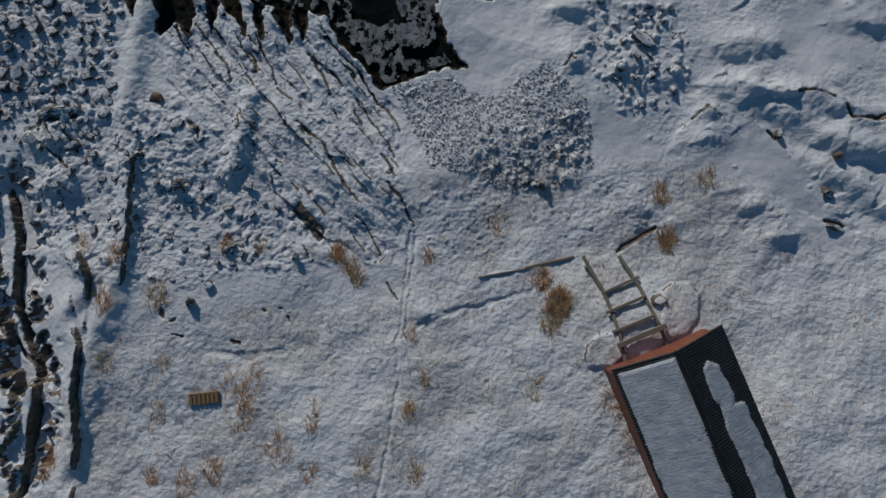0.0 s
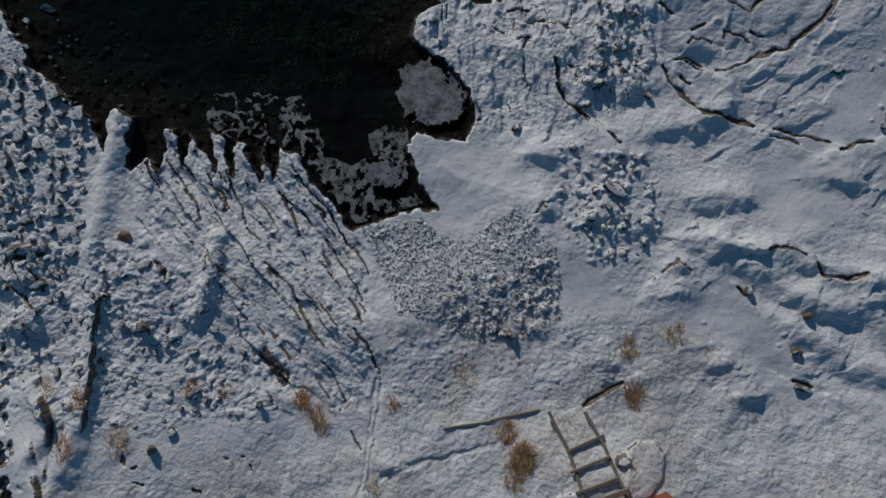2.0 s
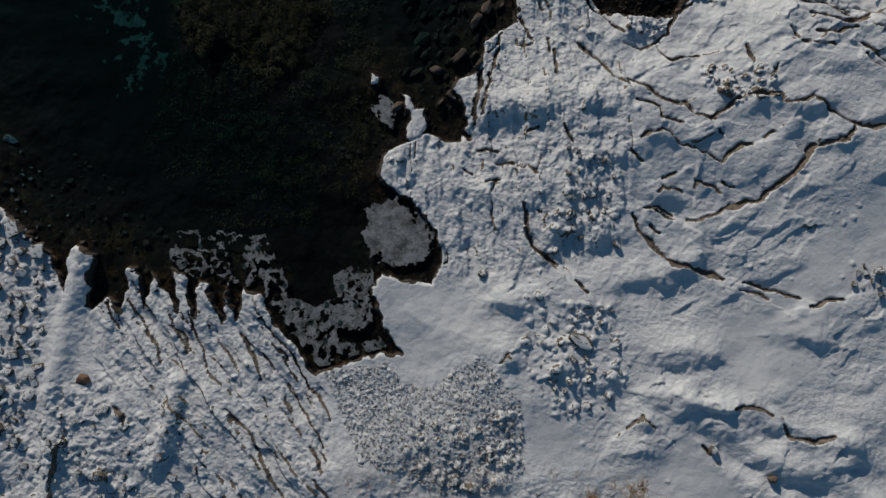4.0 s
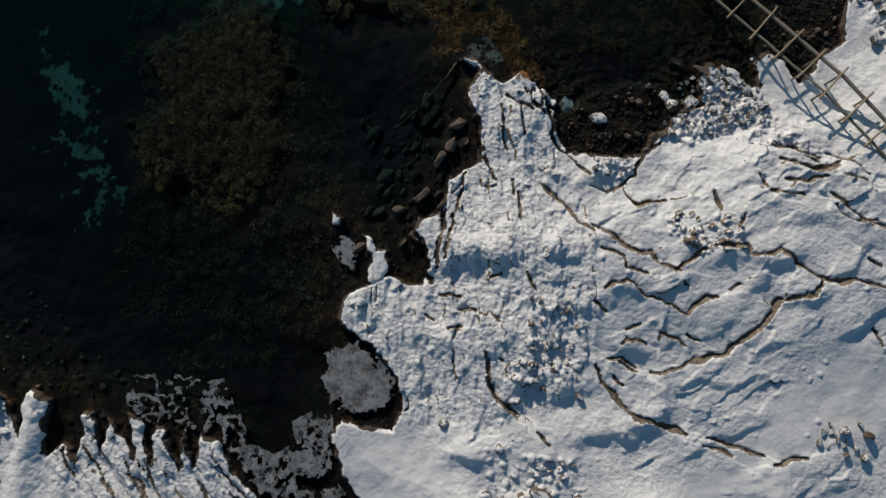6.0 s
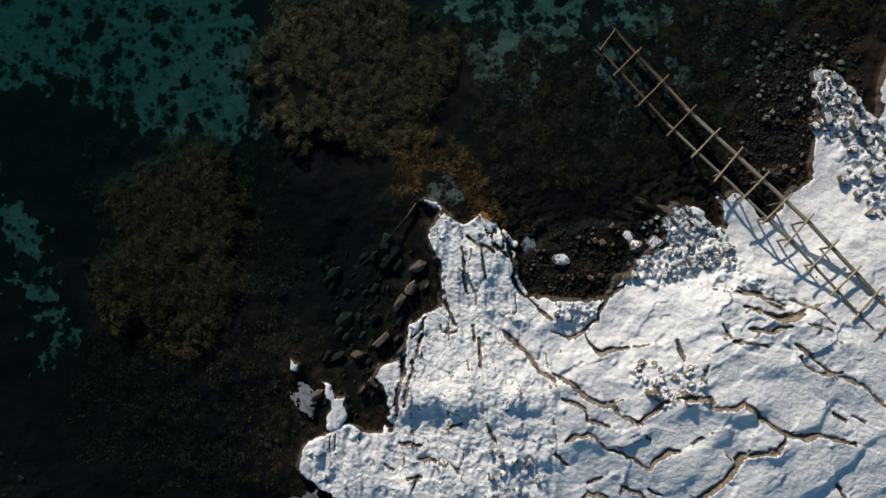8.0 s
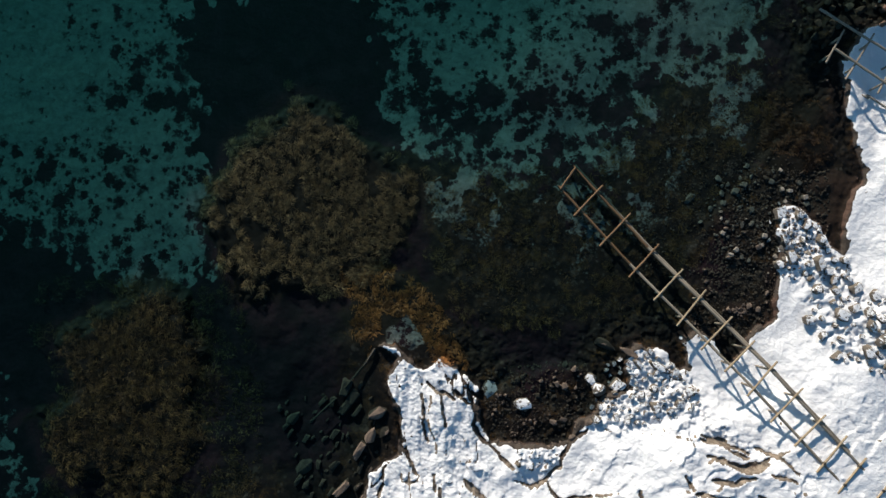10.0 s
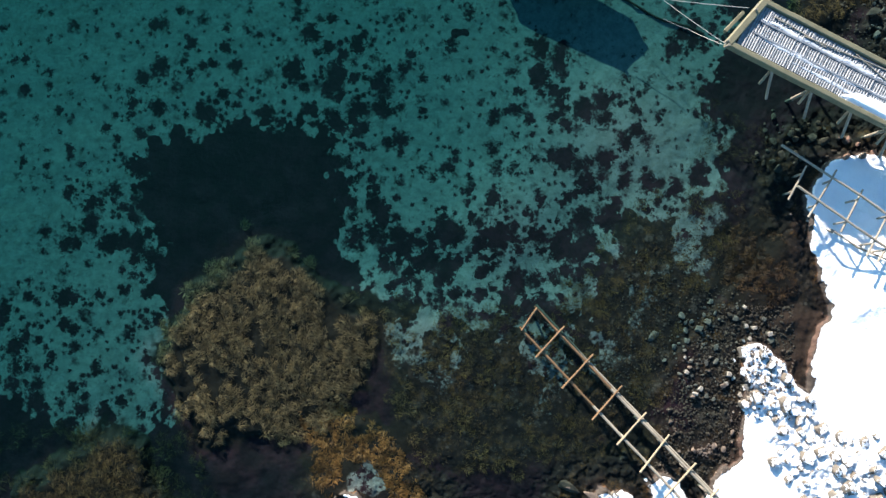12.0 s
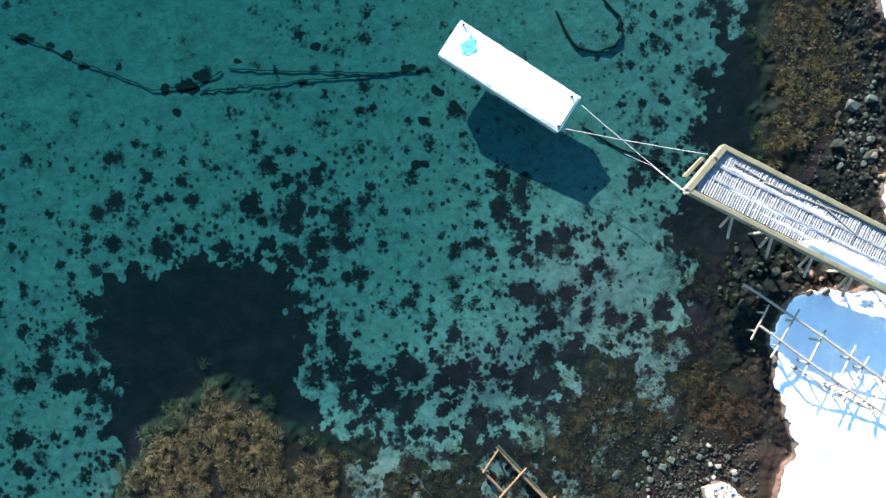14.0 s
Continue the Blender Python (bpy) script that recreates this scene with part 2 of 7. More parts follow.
    straw = n.math("MULTIPLY", n.attr("straw"), n.ramp(n.noise(9, 6, 0.75, stretch=(1.6, 0.7, 1)), 0.38, 0.62))
    snow = n.mix(n.math("MULTIPLY", straw, 0.42), snow, (0.34, 0.27, 0.18))
    redrock = n.mix(fine, (0.03, 0.016, 0.011), (0.115, 0.06, 0.04))
    bed = n.mix(cut("red", 0.15), bed, redrock)
    top = n.mix(cut("land", 0.03, 0.35), bed, land)
    white = cut("snow", 0.05, 0.75)
    top = n.mix(white, top, snow)
    crust = n.math("ABSOLUTE", n.math("SUBTRACT", n.noise(3.5, 4, 0.5), 0.5))
    skin = n.math("ADD", n.math("MULTIPLY", n.noise(5.5, 4, 0.5), n.math("ADD", n.math("MULTIPLY", n.attr("rough"), 0.8), 0.12)), n.math("MULTIPLY", n.noise(22, 3, 0.5), 0.08))
    skin = n.math("SUBTRACT", skin, n.math("MULTIPLY", crust, n.math("MULTIPLY", n.attr("rough"), 0.35)))
    n.bump(skin, 1.0, 0.12)
    return n.done(top, n.ramp(white, 0.0, 1.0, 0.85, 0.62))


def water_material():
    """Clear sea water: what is seen through it is dyed by its depth."""
    n = Nodes("sea_water")
    t = n.t
    depth = n.attr("depth")
    comb = t.nodes.new("ShaderNodeCombineColor")
    for key, k in (("Red", 1.35), ("Green", 0.46), ("Blue", 0.44)):
        n.put(comb, key, n.math("MULTIPLY", n.math("POWER", math.e, n.math("MULTIPLY", depth, -k)), 0.62))
    clear = t.nodes.new("ShaderNodeBsdfTransparent")
    t.links.new(comb.outputs[0], clear.inputs["Color"])
    gloss = t.nodes.new("ShaderNodeBsdfGlossy")
    gloss.inputs["Roughness"].default_value = 0.08
    bump = t.nodes.new("ShaderNodeBump")
    n.put(bump, "Height", n.noise(2.5, 4, 0.5)), n.put(bump, "Strength", 0.15), n.put(bump, "Distance", 0.05)
    t.links.new(bump.outputs["Normal"], gloss.inputs["Normal"])
    facing = t.nodes.new("ShaderNodeLayerWeight").outputs["Facing"]
    shine = n.math("ADD", 0.003, n.math("MULTIPLY", n.math("POWER", facing, 5.0), 0.9))
    mix = t.nodes.new("ShaderNodeMixShader")
    t.links.new(shine, mix.inputs[0])
    t.links.new(clear.outputs[0], mix.inputs[1])
    t.links.new(gloss.outputs[0], mix.inputs[2])
    t.links.new(mix.outputs[0], t.nodes["Material Output"].inputs["Surface"])
    return n.mat


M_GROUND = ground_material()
M_WATER = water_material()

# ---- the shore: one sheet of ground, above and below the water ----
def lattice(seed):
    return np.random.RandomState(seed).rand(256, 256)


def vnoise(x, y, seed):
    g = lattice(seed)
    xi, yi = np.floor(x).astype(int), np.floor(y).astype(int)
    fx, fy = x - xi, y - yi
    fx, fy = fx * fx * fx * (fx * (fx * 6 - 15) + 10), fy * fy * fy * (fy * (fy * 6 - 15) + 10)
    a, b = g[xi & 255, yi & 255], g[(xi + 1) & 255, yi & 255]
    c, d = g[xi & 255, (yi + 1) & 255], g[(xi + 1) & 255, (yi + 1) & 255]
    return (a + (b - a) * fx) * (1 - fy) + (c + (d - c) * fx) * fy


def fbm(x, y, size, octaves=4, seed=1, gain=0.5):
    """Noise about 0, within some +-0.5, with bumps of that size in metres."""
    total, amp, norm, s = 0, 1.0, 0, 1 / size
    for k in range(octaves):
        total = total + amp * (vnoise(x * s + 37.1 * k, y * s + 11.7 * k, seed + k) - 0.5)
        norm += amp
        amp *= gain
        s *= 2.03
    return total / norm * 1.4


def blocks(x, y, size, seed):
    """Broken rock: each piece has a height and a tilt of its own. Gives about -0.7 to 0.7, with sudden edges."""
    x, y = x / size, y / size
    gi, gj = np.floor(x).astype(int), np.floor(y).astype(int)
    jx, jy, hh, tx, ty = (lattice(seed + k) for k in range(5))
    best, out = np.full(x.shape, 9.0), np.zeros(x.shape)
    for a in (-1, 0, 1):
        for b in (-1, 0, 1):
            i, j = (gi + a) & 255, (gj + b) & 255
            dx, dy = x - (gi + a + jx[i, j]), y - (gj + b + jy[i, j])
            d = dx * dx + dy * dy
            near = d < best
            best = np.where(near, d, best)
            out = np.where(near, hh[i, j] - 0.5 + (tx[i, j] - 0.5) * dx * 1.3 + (ty[i, j] - 0.5) * dy * 1.3, out)
    return out


def smooth(lo, hi, v):
    u = np.clip((v - lo) / (hi - lo), 0, 1)
    return u * u * (3 - 2 * u)


def line_distance(x, y, pts):
    best = np.full(x.shape, 1e9)
    for (ax, ay), (bx, by) in zip(pts, pts[1:]):
        dx, dy = bx - ax, by - ay
        u = np.clip(((x - ax) * dx + (y - ay) * dy) / (dx * dx + dy * dy + 1e-9), 0, 1)
        best = np.minimum(best, (x - ax - u * dx) ** 2 + (y - ay - u * dy) ** 2)
    return np.sqrt(best)


def inside(x, y, pts):
    res = np.zeros(x.shape, bool)
    for (ax, ay), (bx, by) in zip(pts, pts[1:] + pts[:1]):
        if ay != by:
            res ^= ((ay > y) != (by > y)) & (x < (bx - ax) * (y - ay) / (by - ay) + ax)
    return res


def signed(x, y, pts):
    d = line_distance(x, y, pts + pts[:1])
    return np.where(inside(x, y, pts), d, -d)


def axis(lo, spans, far):
    """Places along one axis: spans of (end, step) from lo on, and ever wider steps beyond both ends."""
    mid = [lo]
    for end, step in spans:
        mid += list(np.arange(mid[-1] + step, end + step / 2, step))
    out, d = [], spans[0][1]
    while sum(out) < far:
        d *= 1.35
        out.append(d)
    low = [lo - s for s in np.cumsum(out)][::-1]
    return np.array(low + mid + [mid[-1] + s for s in np.cumsum(out)])


GX, GY = axis(-20.0, [(26.0, 0.056), (30.5, 0.07)], 900), axis(-10.5, [(31.0, 0.053), (58.0, 0.078)], 900)
X, Y = (a.ravel() for a in np.meshgrid(GX, GY))
NX, NY = len(GX), len(GY)
# warped plan coordinates make every drawn edge uneven
WX = X + 0.35 * fbm(X, Y, 1.1, 4, 10) + 0.15 * fbm(X, Y, 0.3, 3, 15)
WY = Y + 0.35 * fbm(X, Y, 1.1, 4, 20) + 0.15 * fbm(X, Y, 0.3, 3, 25)

# the coast, from the boulder shore to the far side of the pier
COAST_WEST = [(-900, 60), (-60, 26)] + [(-21.09, 21.19), (-18.91, 19.18), (-17.72, 16.91), (-16.87, 15.67), (-15.41, 14.45), (-14.47, 13.47), (-13.63, 12.12), (-13.56, 13.80), (-13.22, 13.97), (-12.40, 13.54), (-12.59, 11.29), (-12.26, 11.17), (-11.76, 11.81), (-11.09, 11.03), (-10.93, 13.08), (-10.53, 13.05), (-10.08, 11.36), (-9.98, 13.06), (-9.30, 12.01), (-8.63, 11.16), (-9.05, 13.20), (-8.43, 12.86), (-7.88, 10.94), (-7.78, 12.68), (-7.27, 12.45), (-6.79, 10.97), (-6.59, 12.67), (-6.10, 10.99), (-5.94, 12.54), (-5.18, 12.22), (-4.95, 11.65), (-4.15, 10.51), (-3.37, 9.59), (-2.55, 8.83)]
COAST_BAY = [(-2.36, 8.96), (-0.90, 9.47), (0.62, 9.86), (1.11, 9.98), (0.42, 10.70), (0.01, 11.68), (-0.27, 12.67), (-0.00, 13.38), (1.09, 12.97), (2.46, 12.96), (2.81, 13.90), (2.39, 15.16), (1.61, 16.28), (0.37, 16.95), (-0.19, 17.37), (-0.13, 18.48), (0.50, 19.07), (1.76, 19.42), (3.16, 19.16), (3.84, 19.44), (3.37, 20.86), (2.82, 21.50)]
COAST_POINT = [(3.22, 20.67), (2.75, 21.33), (2.97, 21.88), (3.93, 22.40), (4.26, 23.84), (4.97, 24.41), (5.54, 24.87), (5.61, 26.16), (5.30, 27.14), (5.11, 28.12), (5.38, 28.83), (4.56, 29.40), (4.81, 29.51), (5.95, 28.86), (6.54, 28.38), (7.32, 28.86), (8.13, 28.25), (8.90, 27.59), (9.10, 26.06), (9.55, 25.38), (10.66, 25.33), (11.90, 25.23), (12.76, 25.32), (13.06, 26.17), (13.85, 26.50), (14.32, 27.22), (15.55, 27.81), (15.18, 28.80), (15.71, 29.62), (17.06, 29.33), (17.65, 28.65), (18.07, 28.87), (17.64, 30.15), (18.29, 30.28), (19.12, 29.96), (19.81, 28.99)]
COAST_EAST = [(20.47, 29.52), (20.71, 30.48), (21.73, 30.86), (21.83, 33.28), (21.97, 34.01), (21.68, 34.50), (22.06, 35.97), (22.78, 35.73), (23.64, 35.02), (24.13, 34.05), (24.52, 33.81), (24.87, 35.52), (25.51, 37.00), (25.31, 38.47), (24.77, 40.18), (24.57, 42.15), (25.61, 43.78)]
COAST_NORTH = [(26.54, 44.16), (28.01, 43.96), (30.23, 44.59), (29.82, 46.79), (29.45, 48.13), (29.61, 49.11), (30.56, 49.48), (31.11, 52.43), (30.65, 54.90), (29.57, 56.08), (29.70, 58.12)]
COAST = COAST_WEST + COAST_BAY + COAST_POINT + COAST_EAST + COAST_NORTH + [(38, 80), (60, 900), (900, 900), (900, -900), (-900, -900)]
ISLETS = [[(0.69, 21.35), (1.15, 21.02), (1.31, 20.59), (1.75, 20.61), (1.74, 19.88), (1.38, 19.19), (0.89, 19.36), (0.94, 20.34)], [(-0.62, 22.22), (-0.23, 22.14), (-0.30, 21.70), (-0.60, 21.78)]]
D = signed(WX, WY, COAST)
for islet in ISLETS:
    D = np.maximum(D, signed(WX, WY, islet))
FAR = np.minimum(np.abs(D), 60)

# regions
STRATA = [(-12.91, 13.08), (-4.42, 13.12), (-3.41, 10.08), (-2.17, 8.09), (-1.17, 2.69), (-1.89, 1.00), (-5.24, 1.00), (-8.19, 5.11), (-11.68, 8.80)]
BOULDERS = [(-24.41, 17.71), (-14.12, 17.78), (-13.89, 11.60), (-14.16, 8.83), (-14.83, 7.34), (-17.47, 6.83), (-20.40, 7.57), (-23.86, 8.80)]
LUMPS = [(-17.43, 7.55), (-10.94, 8.56), (-8.20, 5.36), (-5.24, 1.24), (-5.70, -0.19), (-8.10, 0.76), (-11.40, -0.19), (-14.26, 0.28), (-17.19, 2.19)]
GRAVEL = [(-2.19, 8.90), (0.52, 9.42), (1.26, 8.66), (2.50, 8.42), (4.49, 9.94), (6.32, 8.05), (6.52, 5.18), (5.41, 4.44), (2.96, 4.06), (1.25, 4.92), (-0.46, 5.17), (-1.07, 6.65)]
FIELD = [(-0.92, 4.78), (6.47, 5.52), (10.05, 5.28), (13.13, 4.08), (15.20, 1.94), (18.72, 1.70), (24.03, -2.07), (23.00, -17.71), (-19.47, -17.43), (-13.89, -2.04), (-9.99, -1.12), (-1.85, -0.19)]
DRIFTS = [(4.32, 13.37), (6.11, 18.78), (8.98, 21.11), (13.12, 27.35), (26.82, 27.86), (26.05, 5.81), (14.29, 0.93), (8.45, 6.68), (6.31, 8.47)]
FOLDS = [(12.85, 8.81), (16.63, 7.85), (20.44, 7.62), (21.47, 0.74), (18.25, 2.14), (16.21, 3.79), (14.67, 6.64)]
SHINGLE = [(21.34, 34.40), (21.70, 35.96), (22.54, 35.86), (23.51, 35.15), (23.99, 33.96), (24.72, 33.73), (25.32, 32.19), (26.96, 32.21), (27.48, 29.84), (25.56, 28.86), (23.87, 29.31), (22.91, 30.72), (22.91, 32.15), (21.70, 33.33)]


def soft(poly, width):
    return smooth(-width, width, signed(WX, WY, poly))


strata, lumps, gravel, field, drifts, folds = (soft(p, w) for p, w in ((STRATA, 0.7), (LUMPS, 0.9), (GRAVEL, 0.35), (FIELD, 1.2), (DRIFTS, 1.5), (FOLDS, 1.0)))
boulder_zone = soft(BOULDERS, 0.8)

# large form of the land
cx = np.clip(X, -40, 40)
rise = -0.42 + 0.062 * np.clip(cx - 2, 0, 17) * (1 - 0.55 * smooth(18, 32, Y)) + 0.11 * np.clip(2.5 - Y, 0, 14) + 0.03 * np.clip(cx - 19, 0, 200)
rise = rise - 0.38 * smooth(32, 39, Y) + 0.32 * np.exp(-(((X - 8.2) / 2.6) ** 2) - ((Y + 1.3) / 2.0) ** 2)
rise = rise + 0.5 * fbm(X, Y, 7.0, 3, 31) * smooth(2, 6, D)
land_z = -0.82 + (rise + 0.82) * smooth(0.0, 4.5, D)
# beds of rock: long ridges beside the bay, running inland
ang = radians(-51)
u, v = X * math.cos(ang) + Y * math.sin(ang), -X * math.sin(ang) + Y * math.cos(ang)
beds = fbm(u / 5.0, v + 0.25 * fbm(X, Y, 2, 2, 44), 0.75, 4, 41)
bu, bv = u + 0.5 * fbm(X, Y, 1.3, 3, 48), v + 0.12 * fbm(X, Y, 0.6, 3, 49)
land_z = land_z + strata * (0.34 * beds + 0.12 * blocks(bu / 6.0, bv, 0.6, 401) + 0.06 * blocks(bu / 2.5, bv, 0.24, 407))
# long snow-filled furrows up the point
ang2 = radians(98)
u2, v2 = X * math.cos(ang2) + Y * math.sin(ang2), -X * math.sin(ang2) + Y * math.cos(ang2)
POINT = [(3.21, 21.70), (5.07, 29.03), (8.76, 28.21), (10.92, 21.53), (10.85, 16.30), (9.25, 14.13), (6.19, 13.32), (2.63, 13.42), (0.40, 15.44), (-0.21, 18.23)]
point = soft(POINT, 0.8)
land_z = land_z + point * (0.20 * fbm(u2 / 4.0 + 0.4 * fbm(X, Y, 1.5, 2, 52), v2 + 0.5 * fbm(X, Y, 1.2, 3, 53), 0.55, 4, 51) + 0.05 * fbm(X, Y, 0.5, 4, 55, 0.6) + 0.08 * blocks(u2 / 5.5 + 0.3 * fbm(X, Y, 0.8, 3, 56), v2 + 0.15 * fbm(X, Y, 0.5, 3, 57), 0.5, 411) + 0.045 * blocks(u2 / 3.2 + 0.1 * fbm(X, Y, 0.4, 2, 58), v2 + 0.1 * fbm(X, Y, 0.4, 2, 59), 0.22, 417))
# wind-blown snow
ang3 = radians(38)
u3, v3 = X * math.cos(ang3) + Y * math.sin(ang3), -X * math.sin(ang3) + Y * math.cos(ang3)
wob = 0.6 * fbm(X, Y, 2.5, 3, 62)
away = (0.438 * X - 0.899 * Y) / 2.4 + 0.9 * fbm(X, Y, 3.0, 3, 63)
part_of = away - np.floor(away)
saw = np.where(part_of < 0.78, part_of / 0.78, smooth(1.0, 0.78, part_of))
drift = 0.10 * saw * smooth(-0.15, 0.2, fbm(X, Y, 4.0, 2, 65)) + 0.15 * fbm(u3 / 1.6, v3 + wob, 2.2, 2, 61, 0.35)
# the crumpled skin of snow over broken rock, and the places blown smooth
SMOOTH = [[(13.98, 11.52), (16.59, 12.55), (19.01, 16.22), (20.67, 17.48), (23.85, 17.59), (23.73, 13.25), (20.60, 14.10), (18.95, 11.91), (18.20, 9.31), (15.15, 8.75)], [(6.48, 7.68), (7.91, 7.44), (10.01, 5.02), (12.44, 6.48), (13.46, 7.94), (15.27, 5.03), (17.02, 1.46), (15.60, 1.69), (13.09, 4.31), (10.01, 5.14), (6.56, 5.50)], [(0.52, 12.68), (3.01, 12.70), (4.50, 12.19), (5.23, 11.17), (3.73, 9.90), (2.49, 8.63), (1.26, 9.13), (0.52, 10.14)], [(8.13, 23.83), (10.55, 22.05), (10.52, 22.99), (8.82, 24.33)]]
calm = np.zeros_like(X)
for poly in SMOOTH:
    calm = np.maximum(calm, smooth(-0.5, 0.5, signed(WX, WY, poly)))
land_z = land_z + drifts * drift * (1 - 0.75 * calm)
rough_zone = np.clip(np.maximum.reduce([strata, point, 0.45 * drifts, lumps, boulder_zone, 0.35 + 0 * X]), 0, 1) * (1 - 0.9 * calm) * (1 - 0.4 * field)
crumple = 0.5 * fbm(X, Y, 0.75, 2, 201) + 0.55 * (0.22 - np.abs(fbm(X, Y, 0.6, 4, 205, 0.55)))
land_z = land_z + 0.13 * rough_zone * crumple + drifts * (1 - calm) * 0.05 * (0.2 - np.abs(fbm(X + 0.3 * wob, Y, 1.0, 4, 271, 0.55)))
qx, qy = X + 0.12 * fbm(X, Y, 0.4, 3, 421), Y + 0.12 * fbm(X, Y, 0.4, 3, 425)
rubble = np.maximum(lumps, boulder_zone) * (1 - 0.8 * calm)
land_z = land_z + rubble * (0.05 * blocks(qx, qy, 0.5, 431) + 0.035 * blocks(qx, qy, 0.22, 437)) * (0.5 + 1.2 * smooth(-0.1, 0.25, fbm(X, Y, 1.8, 3, 441)))
SCREE = [SHINGLE, [(13.24, 25.96), (14.39, 28.70), (15.84, 29.50), (17.82, 28.60), (18.83, 27.17), (20.33, 25.52), (16.90, 26.11), (14.95, 25.79)], [(26.90, 44.39), (29.76, 45.09), (30.69, 43.44), (28.78, 42.98), (27.37, 43.68)]]
scree = np.zeros_like(X)
for poly in SCREE:
    scree = np.maximum(scree, smooth(-0.3, 0.5, signed(WX, WY, poly)))
land_z = land_z + scree * (0.15 * blocks(qx * 0.8 + qy * 0.3, qy - 0.2 * qx, 0.46, 471) + 0.12 * blocks(qx, qy, 0.2, 477))
ledge = smooth(0.0, 0.25, fbm(X, Y, 2.2, 3, 445)) * drifts * (1 - calm)
land_z = land_z + ledge * (0.08 * blocks(u3 / 2.0 + 0.3 * fbm(X, Y, 0.8, 2, 447), v3 + 0.2 * fbm(X, Y, 0.6, 2, 448), 0.5, 451))
fold_wave = np.sin((Y * 1.0 + X * 0.55 + 1.1 * fbm(X, Y, 4, 2, 66)) * 3.3)
land_z = land_z + folds * 0.11 * fold_wave
land_z = land_z + field * (0.16 * fbm(X, Y, 1.3, 4, 71) + 0.03 * fbm(X, Y, 0.3, 2, 75))
land_z = land_z + 0.05 * fbm(X, Y, 0.8, 3, 79)
# humps with a steep lee side
def hump(hx, hy, rx, drop):
    dx, dy = WX - hx, WY - hy + 0.15 * np.sin(WX * 2.1)
    return drop * np.exp(-((dx / rx) ** 2)) * np.where(dy > 0, np.exp(-((dy / (1.1 * rx)) ** 2)), np.exp(-((dy / (0.25 + 0.6 * drop)) ** 2)))


land_z = land_z + hump(9.14, 15.28, 1.3, 0.30)
land_z = land_z + hump(12.98, 14.29, 0.9, 0.28)
land_z = land_z + hump(12.08, 17.04, 0.6, 0.15)
land_z = land_z + hump(18.06, 11.30, 1.1, 0.22)
land_z = land_z + hump(12.31, 8.30, 1.0, 0.25)
land_z = land_z + hump(11.03, 6.41, 0.8, 0.2)
land_z = land_z + hump(12.85, 10.31, 1.3, 0.22)
land_z = land_z + hump(5.50, 12.16, 0.9, 0.35)
land_z = land_z + hump(4.83, 20.52, 1.3, 0.2)
land_z = land_z + hump(6.56, 20.54, 1.2, 0.2)
land_z = land_z + hump(19.19, 19.64, 0.9, 0.2)
land_z = land_z + hump(7.99, 9.46, 0.9, 0.15)
land_z = land_z + hump(9.90, 9.04, 0.8, 0.2)
land_z = land_z + hump(9.15, 21.07, 0.8, 0.25)
land_z = land_z + hump(6.84, 20.92, 1.1, 0.15)
land_z = land_z + hump(10.71, 24.41, 1.2, 0.3)
land_z = land_z + hump(16.31, 7.63, 1.4, 0.25)
land_z = land_z + hump(18.86, 6.32, 1.5, 0.3)
land_z = land_z + hump(17.05, 5.57, 1.2, 0.25)
land_z = land_z + hump(8.23, 3.32, 0.8, 0.15)
land_z = land_z + hump(13.13, 3.58, 0.6, 0.2)
land_z = land_z + hump(13.91, 2.27, 0.7, 0.2)
land_z = land_z + hump(-15.97, 4.37, 1.0, 0.4)
land_z = land_z + hump(-16.71, 6.29, 0.9, 0.3)
land_z = land_z + hump(11.27, 7.47, 0.7, 0.32)
land_z = land_z + hump(5.71, 9.83, 0.6, 0.28)
land_z = land_z + hump(12.04, 13.53, 0.7, 0.25)
land_z = land_z + hump(10.79, 13.33, 0.8, 0.25)
land_z = land_z + hump(-0.56, -1.13, 0.9, 0.2)
land_z = land_z + hump(-14.59, 0.99, 0.8, 0.3)
HOLLOW = [(23.6, 44.2), (30.5, 41.6), (30.5, 39.8), (27.4, 39.2), (25.4, 37.4), (24.3, 37.0), (24.2, 40.0)]
land_z = land_z - 0.26 * smooth(-0.3, 0.9, signed(WX, WY, HOLLOW)) * smooth(0.2, 1.2, D) + 0.16 * np.exp(-((line_distance(WX, WY, [(24.8, 36.6), (26.0, 37.0), (27.8, 38.3), (30.5, 38.9)]) / 0.7) ** 2)) * smooth(0.2, 1.0, D)
# lanes blown smooth between the lumps and the boulders
for lane, width in (([(-12.81, 13.64), (-13.26, 11.10), (-13.51, 7.84)], 0.55), ([(-13.48, 6.84), (-13.22, 4.39), (-13.26, 0.76), (-13.99, -2.09), (-14.49, -4.43), (-14.42, -9.03)], 0.55), ([(-8.26, 8.32), (-8.46, 6.34), (-9.04, 5.11)], 0.45)):
    d = line_distance(WX, WY, lane)
    land_z = land_z + 0.26 * np.exp(-((d / width) ** 2))

